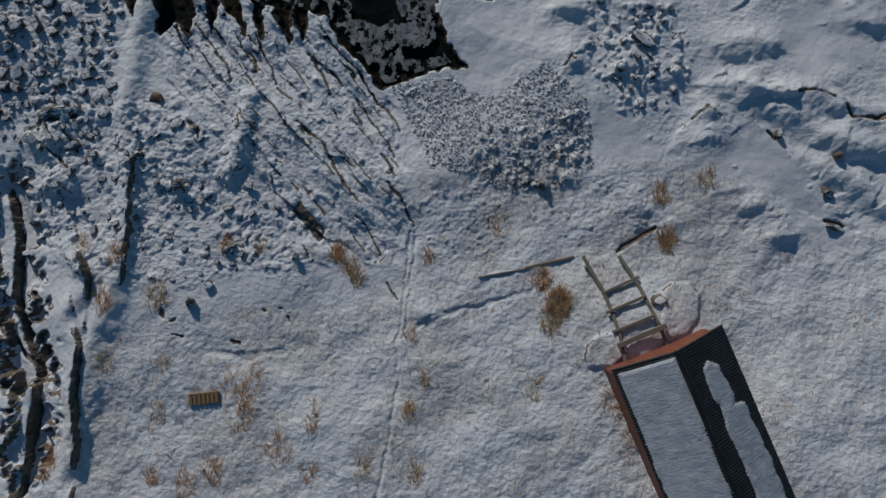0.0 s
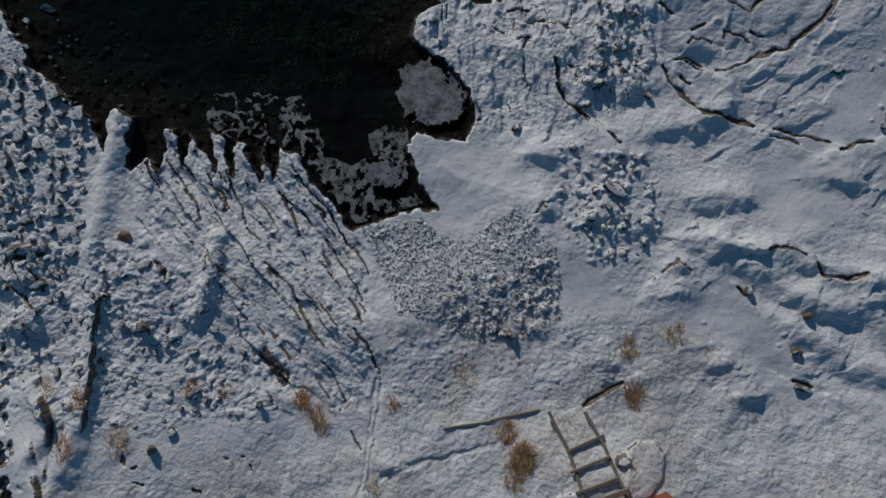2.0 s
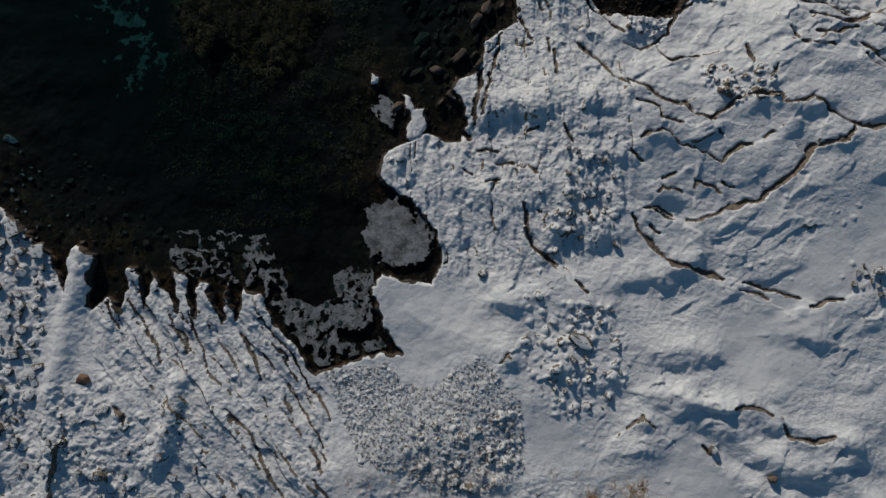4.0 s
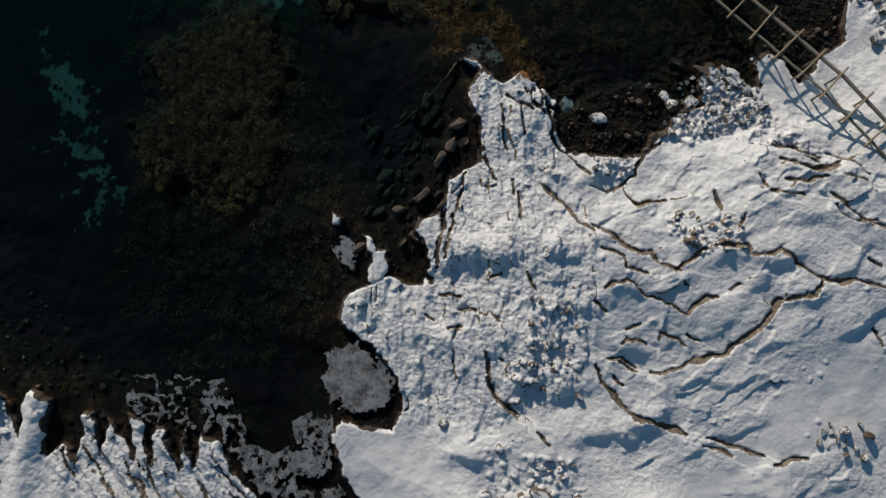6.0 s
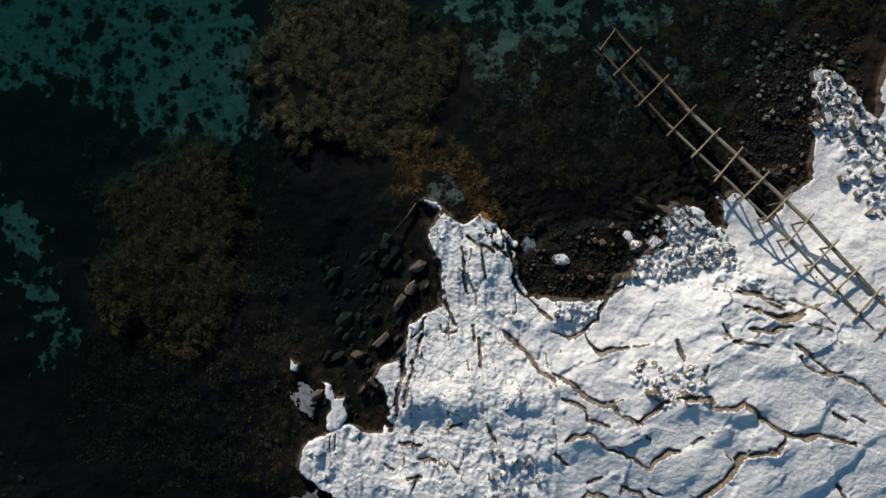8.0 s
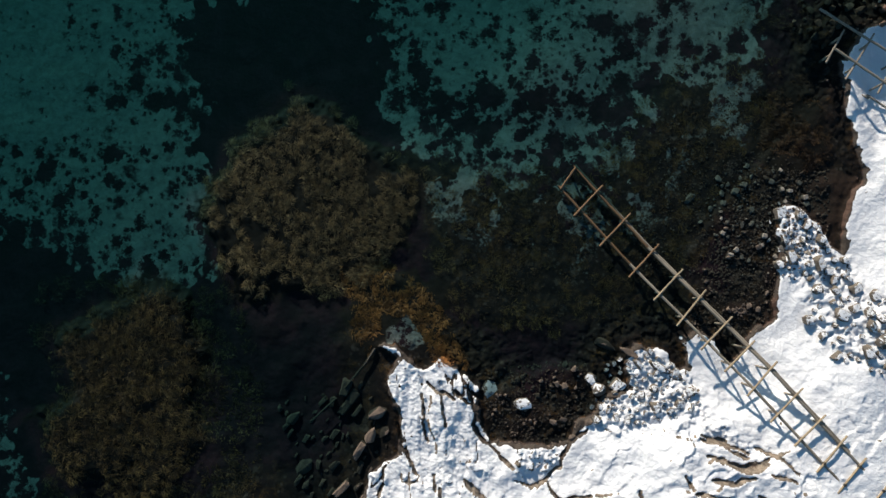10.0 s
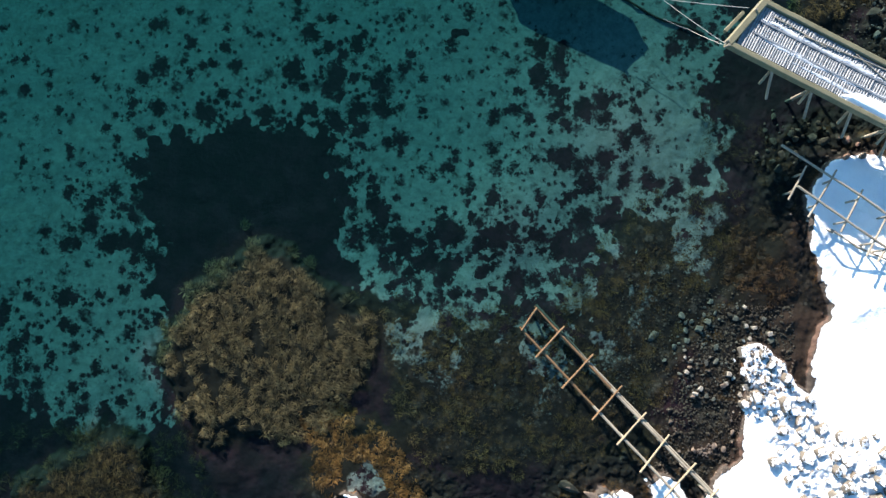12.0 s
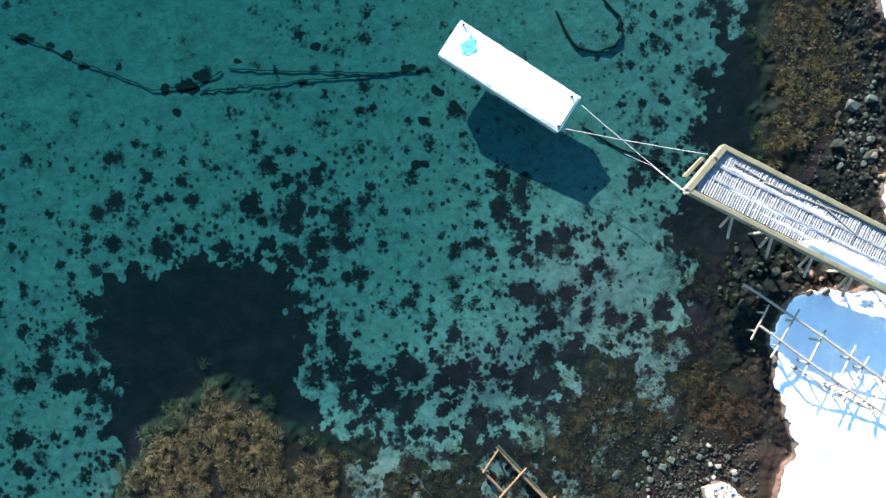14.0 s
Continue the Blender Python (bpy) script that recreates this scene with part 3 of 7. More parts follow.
sea_z = WATER - 0.07 - 0.90 * (1 - np.exp(-np.clip(-D, 0, 80) / 5.5)) - 0.02 * np.clip(-D - 12, 0, 60) + (0.05 + 0.13 * smooth(8, 3, -D)) * fbm(X, Y, 1.2, 4, 81) * smooth(0, 1.5, -D)
for (bx_, by_), r_ in (((16.31, 45.08), 3.6), ((11.52, 40.83), 2.6)):
    sea_z = sea_z + 0.34 * np.exp(-(((X - bx_) / r_) ** 2) - ((Y - by_) / r_) ** 2)
stony = smooth(4.5, 0.5, -D) * smooth(-0.02, -0.3, D) * smooth(4, 10, X)
sea_z = sea_z + stony * (0.13 * blocks(qx, qy, 0.4, 501) + 0.07 * blocks(qx, qy, 0.17, 507))
z = sea_z + (land_z - sea_z) * smooth(-0.10, 0.12, D)

snow = smooth(-0.05, 0.22, D + 0.25 * fbm(X, Y, 0.7, 3, 91))
rock_shown = np.zeros_like(X)


def box_of(pts, margin):
    """The grid points round some places, as a pair of slices of the sheet."""
    xs, ys = [p[0] for p in pts], [p[1] for p in pts]
    i0, i1 = np.searchsorted(GX, (min(xs) - margin, max(xs) + margin))
    j0, j1 = np.searchsorted(GY, (min(ys) - margin, max(ys) + margin))
    return slice(j0, j1), slice(i0, i1)


X2, Y2, Z2, WX2, WY2 = (a.reshape(NY, NX) for a in (X, Y, z, WX, WY))
S2, R2 = snow.reshape(NY, NX), rock_shown.reshape(NY, NX)


def crack(pts, width=0.09, depth=0.15, step=0.0, bare=1.0):
    """A bare rock edge or open joint: a jagged groove with, if step is given, higher ground south of its run."""
    if pts[-1][0] < pts[0][0]:
        pts = pts[::-1]
    j, i = box_of(pts, 1.6)
    x, y = X2[j, i], Y2[j, i]
    x, y = x + 0.15 * fbm(x, y, 0.42, 3, 122), y + 0.15 * fbm(x, y, 0.42, 3, 126)
    d = line_distance(x, y, pts)
    (ax, ay), (bx, by) = pts[0], pts[-1]
    ends = np.minimum(np.hypot(x - ax, y - ay), np.hypot(x - bx, y - by))
    w = np.maximum(width * (0.85 + 1.2 * fbm(x, y, 0.5, 3, 121)) * (0.45 + 0.55 * smooth(0, 0.4, ends)), 0.038)
    off, near = np.zeros_like(d), np.full(d.shape, 1e9)
    for (px, py), (qx, qy) in zip(pts, pts[1:]):
        u_ = np.clip(((x - px) * (qx - px) + (y - py) * (qy - py)) / ((qx - px) ** 2 + (qy - py) ** 2 + 1e-9), 0, 1)
        e = np.hypot(x - px - u_ * (qx - px), y - py - u_ * (qy - py))
        off = np.where(e < near, np.sign((qx - px) * (y - py) - (qy - py) * (x - px)), off)
        near = np.minimum(near, e)
    side = -off * smooth(0, 0.9 * width, d) * smooth(0.0, 0.5, ends)
    Z2[j, i] += step * 0.5 * side * np.exp(-d / 0.5) - depth * smooth(1.4 * w, 0.5 * w, d)
    R2[j, i] = np.maximum(R2[j, i], bare * smooth(1.3 * w, 0.75 * w, d))


def bumps(region, count, lo, hi, seed, height=0.6, bare=0.0, water=False):
    """Snowed-over stones in a region: rounded humps of lo to hi metres radius."""
    rng = np.random.RandomState(seed)
    xs, ys = [p[0] for p in region], [p[1] for p in region]
    px = rng.uniform(min(xs), max(xs), count)
    py = rng.uniform(min(ys), max(ys), count)
    ok = inside(px, py, region)
    for x, y, r0, e, turn, b in zip(px[ok], py[ok], rng.rand(count)[ok], rng.rand(count)[ok], rng.rand(count)[ok], rng.rand(count)[ok]):
        r = lo + (hi - lo) * r0 ** 2.5
        j, i = box_of([(x, y)], r * 1.4)
        dx, dy = X2[j, i] - x, Y2[j, i] - y
        c, s = math.cos(turn * 3.1), math.sin(turn * 3.1)
        q = ((dx * c + dy * s) / r) ** 2 + ((dy * c - dx * s) / (r * (0.55 + 0.45 * e))) ** 2
        hump = np.sqrt(np.clip(1 - q, 0, 1))
        Z2[j, i] += height * r * hump
        if b < bare:
            R2[j, i] = np.maximum(R2[j, i], 0.75 * np.exp(-(((q - 0.8) / 0.35) ** 2)) * (dy < 0.1 * r))


bumps(LUMPS, 600, 0.06, 0.26, 3, 0.34, 0.3)
bumps(BOULDERS, 250, 0.06, 0.26, 4, 0.5, 0.3)
bumps(STRATA, 220, 0.05, 0.2, 5, 0.45, 0.3)
bumps(POINT, 260, 0.05, 0.2, 15, 0.42, 0.35)
bumps(DRIFTS, 400, 0.04, 0.14, 16, 0.4, 0.25)
bumps(GRAVEL, 2200, 0.03, 0.09, 6, 0.55, 0.4)
bumps([(1.25, 6.88), (6.54, 7.64), (6.49, 4.91), (5.14, 4.29), (1.98, 4.41)], 150, 0.10, 0.24, 7, 0.5, 0.1)
bumps([(6.56, 12.36), (10.20, 12.38), (10.85, 9.40), (9.60, 7.68), (7.67, 7.44), (6.28, 9.88)], 240, 0.07, 0.24, 8, 0.55, 0.15)
bumps([(8.12, 18.96), (9.59, 19.01), (9.86, 15.79), (8.65, 15.51), (6.28, 12.76), (8.69, 12.59), (6.29, 12.27), (7.43, 15.96)], 150, 0.08, 0.24, 9, 0.6, 0.5)
bumps([(13.76, 22.87), (16.50, 22.75), (16.77, 21.34), (14.64, 21.02), (13.67, 21.69)], 150, 0.06, 0.2, 11, 0.7, 0.6)
bumps([(10.58, 25.12), (12.77, 25.21), (12.07, 24.21), (10.61, 24.16)], 110, 0.06, 0.18, 12, 0.7, 0.6)
bumps([(-0.93, 4.32), (6.48, 4.81), (8.89, 5.06), (9.07, 2.65), (5.24, 1.70), (0.50, 0.75), (-0.92, 1.46)], 600, 0.05, 0.12, 13, 0.32, 0.08)

# joints between the beds beside the bay
crack([(-8.09, 11.27), (-7.72, 10.29), (-7.28, 9.26), (-6.99, 8.62), (-6.46, 8.23)], 0.0504, 0.07, 0.06)
crack([(-6.16, 7.23), (-5.79, 6.87), (-5.04, 6.26), (-4.66, 5.54), (-4.25, 4.80), (-3.99, 4.32), (-3.37, 3.72)], 0.0648, 0.07, 0.06)
crack([(-3.61, 3.13), (-3.02, 2.53), (-2.51, 1.46)], 0.0504, 0.07, 0.06)
crack([(-5.23, 11.55), (-4.62, 10.59), (-3.86, 9.86), (-3.35, 9.11), (-2.83, 8.23), (-2.07, 7.60), (-1.74, 6.83)], 0.0504, 0.07, 0.06)
crack([(-3.69, 8.33), (-2.79, 7.08), (-2.27, 6.32), (-2.01, 5.70)], 0.0432, 0.07, 0.06)
crack([(-2.30, 4.57), (-1.69, 3.86), (-1.33, 3.03), (-1.09, 2.67)], 0.0576, 0.07, 0.06)
crack([(-5.87, 10.47), (-5.22, 9.58), (-4.78, 8.53)], 0.0396, 0.07, 0.06)
crack([(-10.18, 11.70), (-9.49, 10.79)], 0.0432, 0.07, 0.06)
crack([(-9.90, 10.35), (-9.37, 9.84), (-9.07, 9.08)], 0.0432, 0.07, 0.06)
crack([(-11.69, 11.59), (-11.02, 10.46)], 0.0432, 0.07, 0.06)
crack([(-6.97, 11.92), (-6.67, 10.82)], 0.036, 0.07, 0.06)
crack([(-17.78, 6.77), (-17.13, 6.93), (-16.69, 7.19), (-15.60, 7.47)], 0.101, 0.07, 0.06)
crack([(-17.02, 6.20), (-16.12, 5.50), (-15.57, 5.00)], 0.072, 0.07, 0.06)
crack([(-16.03, 6.70), (-15.49, 5.88)], 0.072, 0.07, 0.06)
crack([(-14.96, 1.60), (-14.41, 0.69), (-14.39, -0.46)], 0.0576, 0.07, 0.06)
crack([(-14.80, -1.60), (-14.48, -2.22), (-14.50, -3.32), (-14.54, -4.20), (-14.37, -5.07)], 0.0864, 0.07, 0.06)
crack([(-8.92, 10.62), (-8.24, 10.31), (-8.03, 9.50)], 0.0504, 0.07, 0.06)
crack([(-10.96, 7.27), (-10.47, 6.90), (-10.30, 6.42)], 0.072, 0.07, 0.06)
crack([(-4.10, 9.84), (-3.73, 9.30)], 0.0432, 0.07, 0.06)
crack([(-4.84, 9.58), (-4.33, 8.95)], 0.0432, 0.07, 0.06)
crack([(-4.62, 7.77), (-4.43, 7.39)], 0.0432, 0.07, 0.06)
crack([(-2.48, 5.81), (-2.10, 5.32), (-1.90, 4.82)], 0.0432, 0.07, 0.06)
crack([(-5.80, 1.80), (-5.42, 1.21)], 0.0432, 0.07, 0.06)
crack([(-2.23, 0.30), (-1.80, -0.39)], 0.0432, 0.07, 0.06)
# the deep dark gully at the side
for pts, w in (([(-18.52, 4.29), (-17.90, 2.16), (-17.69, -0.19), (-17.31, -1.82), (-16.68, -2.97), (-16.35, -4.11), (-16.42, -5.70), (-16.47, -6.61)], 0.3), ([(-18.62, -1.12), (-17.39, -2.51), (-16.67, -3.20)], 0.26)):
    crack(pts, 3.4 * w, 0.45, 0.0, 0.0)
    crack(pts, 0.35 * w, 0.12, 0.0, 0.9)

def ledge(pts, rise, reach):
    """Higher ground on the left of a run, ending at it in a sharp edge."""
    j, i = box_of(pts, 3 * reach)
    x, y = X2[j, i] + 0.12 * fbm(X2[j, i], Y2[j, i], 0.5, 3, 131), Y2[j, i]
    near, off = np.full(x.shape, 1e9), np.zeros_like(x)
    for (ax, ay), (bx, by) in zip(pts, pts[1:]):
        f = np.clip(((x - ax) * (bx - ax) + (y - ay) * (by - ay)) / ((bx - ax) ** 2 + (by - ay) ** 2), 0, 1)
        e = np.hypot(x - ax - f * (bx - ax), y - ay - f * (by - ay))
        off = np.where(e < near, (bx - ax) * (y - ay) - (by - ay) * (x - ax), off)
        near = np.minimum(near, e)
    (ax, ay), (bx, by) = pts[0], pts[-1]
    taper = smooth(0, 0.8, np.minimum(np.hypot(x - ax, y - ay), np.hypot(x - bx, y - by)))
    Z2[j, i] += rise * taper * (off > 0) * smooth(0, 0.08, near) * np.exp(-((near / reach) ** 2))


ledge([(-14.3, -7.5), (-14.37, -5.07), (-14.54, -4.2), (-14.5, -3.32), (-14.48, -2.22), (-14.8, -1.2)], 0.34, 0.9)
ledge([(-14.39, -0.9), (-14.41, 0.69), (-15.0, 1.9)], 0.28, 0.8)
ledge([(-13.1, -0.2), (-12.95, 1.6), (-13.0, 4.2), (-12.9, 6.2)], 0.2, 0.5)

ledge([(-16.4, -9.0), (-16.42, -5.7), (-16.35, -4.11), (-16.68, -2.97), (-17.31, -1.82), (-17.69, -0.19), (-17.9, 2.16), (-18.4, 4.3)], 0.42, 0.9)

# rock edges that show through the snow inland of the point
crack([(15.51, 21.41), (16.83, 21.47), (16.90, 21.06), (17.69, 21.09), (18.15, 21.39), (18.83, 20.79), (19.55, 20.37), (20.55, 20.06), (21.22, 20.26), (22.17, 20.10), (22.61, 19.94)], 0.085, 0.13, 0.16)
crack([(19.78, 20.11), (19.39, 19.55), (18.52, 19.39), (18.09, 19.25), (17.92, 18.77), (17.71, 18.29), (17.07, 17.83), (16.40, 17.29), (16.18, 16.93), (15.08, 16.66), (14.50, 16.48)], 0.11, 0.13, 0.16)
crack([(14.48, 16.44), (14.02, 16.18), (13.44, 15.97), (13.12, 15.98)], 0.06, 0.13, 0.16)
crack([(12.55, 16.13), (11.97, 16.51), (11.35, 16.50)], 0.055, 0.13, 0.16)
crack([(10.54, 22.20), (11.22, 21.75), (11.80, 21.37), (12.12, 21.12), (12.92, 20.99), (13.29, 20.54), (14.13, 20.35)], 0.08, 0.13, 0.16)
crack([(13.91, 20.34), (14.50, 20.71), (14.95, 21.15), (15.19, 21.26)], 0.07, 0.13, 0.16)
crack([(10.81, 21.13), (11.77, 20.82), (11.87, 20.36), (12.73, 20.15)], 0.06, 0.13, 0.16)
crack([(11.07, 19.50), (11.89, 19.82), (12.36, 19.56), (12.71, 19.23), (13.39, 19.10), (14.03, 18.70), (14.48, 18.49), (14.73, 18.84), (15.28, 19.22), (15.72, 19.32)], 0.06, 0.13, 0.16)
crack([(12.08, 17.78), (12.56, 18.03)], 0.055, 0.13, 0.16)
crack([(11.84, 17.09), (12.07, 17.44), (12.84, 17.17)], 0.055, 0.13, 0.16)
crack([(13.41, 17.36), (13.41, 17.66), (14.21, 17.41), (14.44, 17.19)], 0.055, 0.13, 0.16)
crack([(14.51, 17.63), (15.00, 17.39)], 0.055, 0.13, 0.16)
crack([(16.62, 22.40), (16.72, 22.81)], 0.05, 0.13, 0.16)
crack([(15.56, 23.73), (15.83, 22.89)], 0.07, 0.13, 0.16)
crack([(16.19, 19.62), (16.57, 19.91)], 0.06, 0.13, 0.16)
crack([(14.23, 19.89), (14.49, 19.66)], 0.05, 0.13, 0.16)
crack([(10.76, 16.18), (11.19, 15.45), (11.56, 15.00), (11.99, 14.60), (12.43, 14.09), (13.03, 13.99), (13.87, 13.78), (14.65, 13.54)], 0.1, 0.13, 0.16)
crack([(15.34, 13.14), (16.09, 12.97), (16.46, 12.72)], 0.09, 0.13, 0.16)
crack([(17.81, 23.86), (19.16, 23.68)], 0.06, 0.13, 0.16)
crack([(20.41, 23.30), (20.63, 22.96), (21.29, 22.64), (22.20, 22.73)], 0.06, 0.13, 0.16)
crack([(21.77, 21.16), (22.20, 20.83)], 0.06, 0.13, 0.16)
crack([(12.14, 23.50), (12.44, 23.06), (12.95, 23.16), (13.69, 23.32)], 0.05, 0.13, 0.16)
crack([(21.96, 18.29), (22.33, 17.50)], 0.05, 0.13, 0.16)
crack([(18.12, 25.87), (19.10, 25.77), (19.47, 25.44), (20.00, 25.21)], 0.09, 0.13, 0.16)
crack([(18.40, 25.23), (18.99, 25.13), (19.50, 24.89), (20.43, 24.93), (20.82, 25.12)], 0.1, 0.13, 0.16)
crack([(18.42, 24.37), (19.38, 24.32), (20.12, 24.52)], 0.09, 0.13, 0.16)
crack([(17.39, 24.52), (17.71, 24.03)], 0.07, 0.13, 0.16)
crack([(20.37, 25.61), (21.11, 25.38), (22.06, 24.69)], 0.06, 0.13, 0.16)
crack([(20.82, 24.70), (21.78, 24.43)], 0.08, 0.13, 0.16)
crack([(6.73, 27.85), (7.35, 27.40), (7.98, 27.18)], 0.06, 0.13, 0.16)
crack([(7.97, 27.56), (8.50, 26.98)], 0.06, 0.13, 0.16)
crack([(8.33, 27.70), (8.97, 27.16)], 0.055, 0.13, 0.16)
crack([(6.49, 27.39), (6.67, 26.02), (6.82, 25.28)], 0.05, 0.13, 0.16)
crack([(5.52, 26.02), (5.72, 24.99), (6.38, 24.01)], 0.05, 0.13, 0.16)
crack([(8.73, 26.12), (9.18, 25.39), (9.80, 24.90), (10.50, 24.36)], 0.06, 0.13, 0.16)
crack([(4.22, 22.56), (4.13, 21.69), (3.92, 20.94), (3.96, 19.97)], 0.1, 0.13, 0.16)
crack([(4.92, 23.46), (4.71, 22.71), (4.50, 21.71), (4.26, 20.47)], 0.07, 0.13, 0.16)
crack([(8.33, 23.83), (9.44, 22.89), (9.91, 22.29), (10.55, 21.96)], 0.12, 0.13, 0.16)
crack([(6.23, 16.52), (6.39, 15.57), (6.60, 14.73), (7.22, 14.16), (7.71, 13.94)], 0.06, 0.13, 0.16)
crack([(7.35, 23.53), (7.49, 22.31)], 0.06, 0.13, 0.16)
crack([(7.80, 19.93), (8.17, 19.24)], 0.05, 0.13, 0.16)
crack([(4.13, 18.87), (4.99, 18.85)], 0.09, 0.13, 0.16)
crack([(4.89, 18.27), (5.74, 18.25)], 0.09, 0.13, 0.16)
crack([(3.57, 18.01), (3.94, 17.74)], 0.06, 0.13, 0.16)
crack([(4.56, 17.48), (5.12, 17.49)], 0.07, 0.13, 0.16)
crack([(7.35, 27.54), (7.56, 26.02)], 0.055, 0.13, 0.16)
crack([(6.28, 19.61), (6.75, 19.87)], 0.05, 0.13, 0.16)
crack([(14.90, 8.27), (16.03, 8.30), (16.54, 8.04)], 0.07, 0.13, 0.16)
crack([(16.93, 7.67), (17.16, 7.20), (18.17, 7.04), (18.86, 7.33)], 0.08, 0.13, 0.16)
crack([(15.91, 2.87), (16.74, 2.53)], 0.08, 0.13, 0.16)
crack([(13.72, 6.63), (14.06, 6.27)], 0.06, 0.13, 0.16)
crack([(6.30, 15.40), (6.69, 14.68), (7.31, 14.18), (7.67, 13.79)], 0.07, 0.13, 0.16)
crack([(10.70, 7.21), (11.24, 7.75), (11.80, 7.27)], 0.06, 0.13, 0.16)
crack([(7.33, 1.60), (8.03, 1.96), (9.00, 2.55)], 0.08, 0.13, 0.16)
crack([(15.47, 13.43), (16.38, 13.16), (17.73, 12.87)], 0.08, 0.13, 0.16)
crack([(11.59, 15.77), (12.03, 15.35)], 0.07, 0.13, 0.16)
crack([(18.11, 12.58), (19.33, 12.92)], 0.06, 0.13, 0.16)
crack([(8.53, 13.28), (9.00, 12.75)], 0.06, 0.13, 0.16)
crack([(11.51, 16.52), (12.33, 16.09), (12.57, 15.96)], 0.056, 0.1, 0.12)
crack([(10.61, 18.94), (11.21, 18.43)], 0.035, 0.1, 0.12)
crack([(10.49, 23.93), (11.21, 23.6), (11.87, 23.87), (12.42, 23.06), (13.12, 23.21), (13.6, 23.3)], 0.063, 0.1, 0.12)
crack([(11.76, 23.85), (12.46, 24.48), (12.92, 25.46), (13.62, 25.97)], 0.07, 0.1, 0.12)
crack([(18.19, 26.02), (19.02, 25.81), (20.1, 25.39)], 0.084, 0.1, 0.12)
crack([(19.16, 24.99), (19.87, 24.83), (20.93, 25.26)], 0.098, 0.1, 0.12)
crack([(20.24, 23.86), (21.08, 23.19), (21.91, 22.52)], 0.098, 0.1, 0.12)
crack([(21.91, 22.64), (22.98, 22.33), (23.89, 21.43)], 0.112, 0.1, 0.12)
crack([(22.48, 21.03), (23.0, 20.82)], 0.056, 0.1, 0.12)
crack([(8.13, 28.41), (8.65, 27.22), (8.82, 26.01)], 0.07, 0.1, 0.12)
crack([(5.34, 9.61), (5.72, 10.06), (5.82, 9.82)], 0.056, 0.1, 0.12)

# a foot track through the snow, and a snowed-over ditch
for pts, w, dp in (([(-1.27, 2.40), (-1.38, 0.98), (-1.56, -0.66), (-1.83, -2.28), (-1.71, -3.89), (-2.05, -5.71), (-2.27, -7.29), (-2.71, -8.85)], 0.07, 0.05), ([(-1.03, 2.40), (-1.15, 0.98), (-1.33, -0.66), (-1.56, -2.05)], 0.06, 0.05), ([(-0.91, -1.47), (0.26, -1.01), (1.90, -0.66), (3.78, -0.07)], 0.16, 0.05), ([(-9.48, -2.62), (-7.86, -2.78), (-6.48, -2.51)], 0.2, 0.05)):
    crack(pts, w, dp, 0.0, 0.0)
# open patches among the snow on the land
for pts, w in (([(-11.48, -0.78), (-11.37, -1.24)], 0.12), ([(-7.36, -0.85), (-7.21, -0.87)], 0.06), ([(-6.68, -0.80), (-6.56, -0.83)], 0.05), ([(-6.32, -1.13), (-6.27, -1.36)], 0.06), ([(-11.04, -1.36), (-10.86, -1.27)], 0.06), ([(-10.93, -1.87), (-10.51, -2.01)], 0.06), ([(-8.52, -2.13), (-8.17, -2.20)], 0.06)):
    crack(pts, w, 0.1, 0.0, 1.0)

# stony intertidal strips without snow
BARE = [
    [(8.88, 26.79), (9.67, 25.46), (12.89, 25.27), (13.60, 26.37), (14.33, 27.02), (13.54, 28.73), (10.56, 28.35)],
    [(17.79, 30.08), (20.71, 30.60), (21.73, 30.98), (21.73, 33.40), (21.43, 34.49), (21.67, 35.71), (22.53, 35.97), (23.15, 35.69), (23.88, 34.65), (24.28, 34.10), (24.67, 34.79), (25.60, 37.00), (24.13, 40.91), (20.69, 37.41), (17.76, 33.95)],
]
for poly in BARE:
    strand = smooth(-0.25, 0.25, signed(WX2, WY2, poly))
    S2[...] = S2 * (1 - smooth(0.2, 0.6, strand))
    Z2[...] = Z2 * (1 - strand) + strand * np.clip(Z2, WATER - 0.10 + 0.22 * fbm(X2, Y2, 0.8, 4, 211), WATER + 0.16)
# snow-covered slabs in front of the boathouse
for poly, lift in (([(9.06, -0.07), (9.49, 0.27), (10.23, 0.32), (10.63, -0.19), (10.51, -1.11), (10.01, -1.79), (9.20, -1.97), (8.86, -1.56)], 0.10), ([(5.95, -2.28), (6.41, -1.83), (7.10, -1.74), (7.59, -2.46), (6.96, -3.13), (6.05, -3.18), (5.83, -2.80)], 0.11), ([(8.53, -0.37), (8.93, -0.23), (9.18, -0.47), (8.92, -0.70), (8.57, -0.65)], 0.2)):
    e = signed(X2 * 0.8 + WX2 * 0.2, Y2 * 0.8 + WY2 * 0.2, poly)
    Z2[...] += lift * smooth(-0.03, 0.07, e)
    R2[...] = np.maximum(R2, 0.2 * np.exp(-((e + 0.03) / 0.05) ** 2) * smooth(-0.1, 0.1, fbm(X2, Y2, 0.6, 2, 231)))
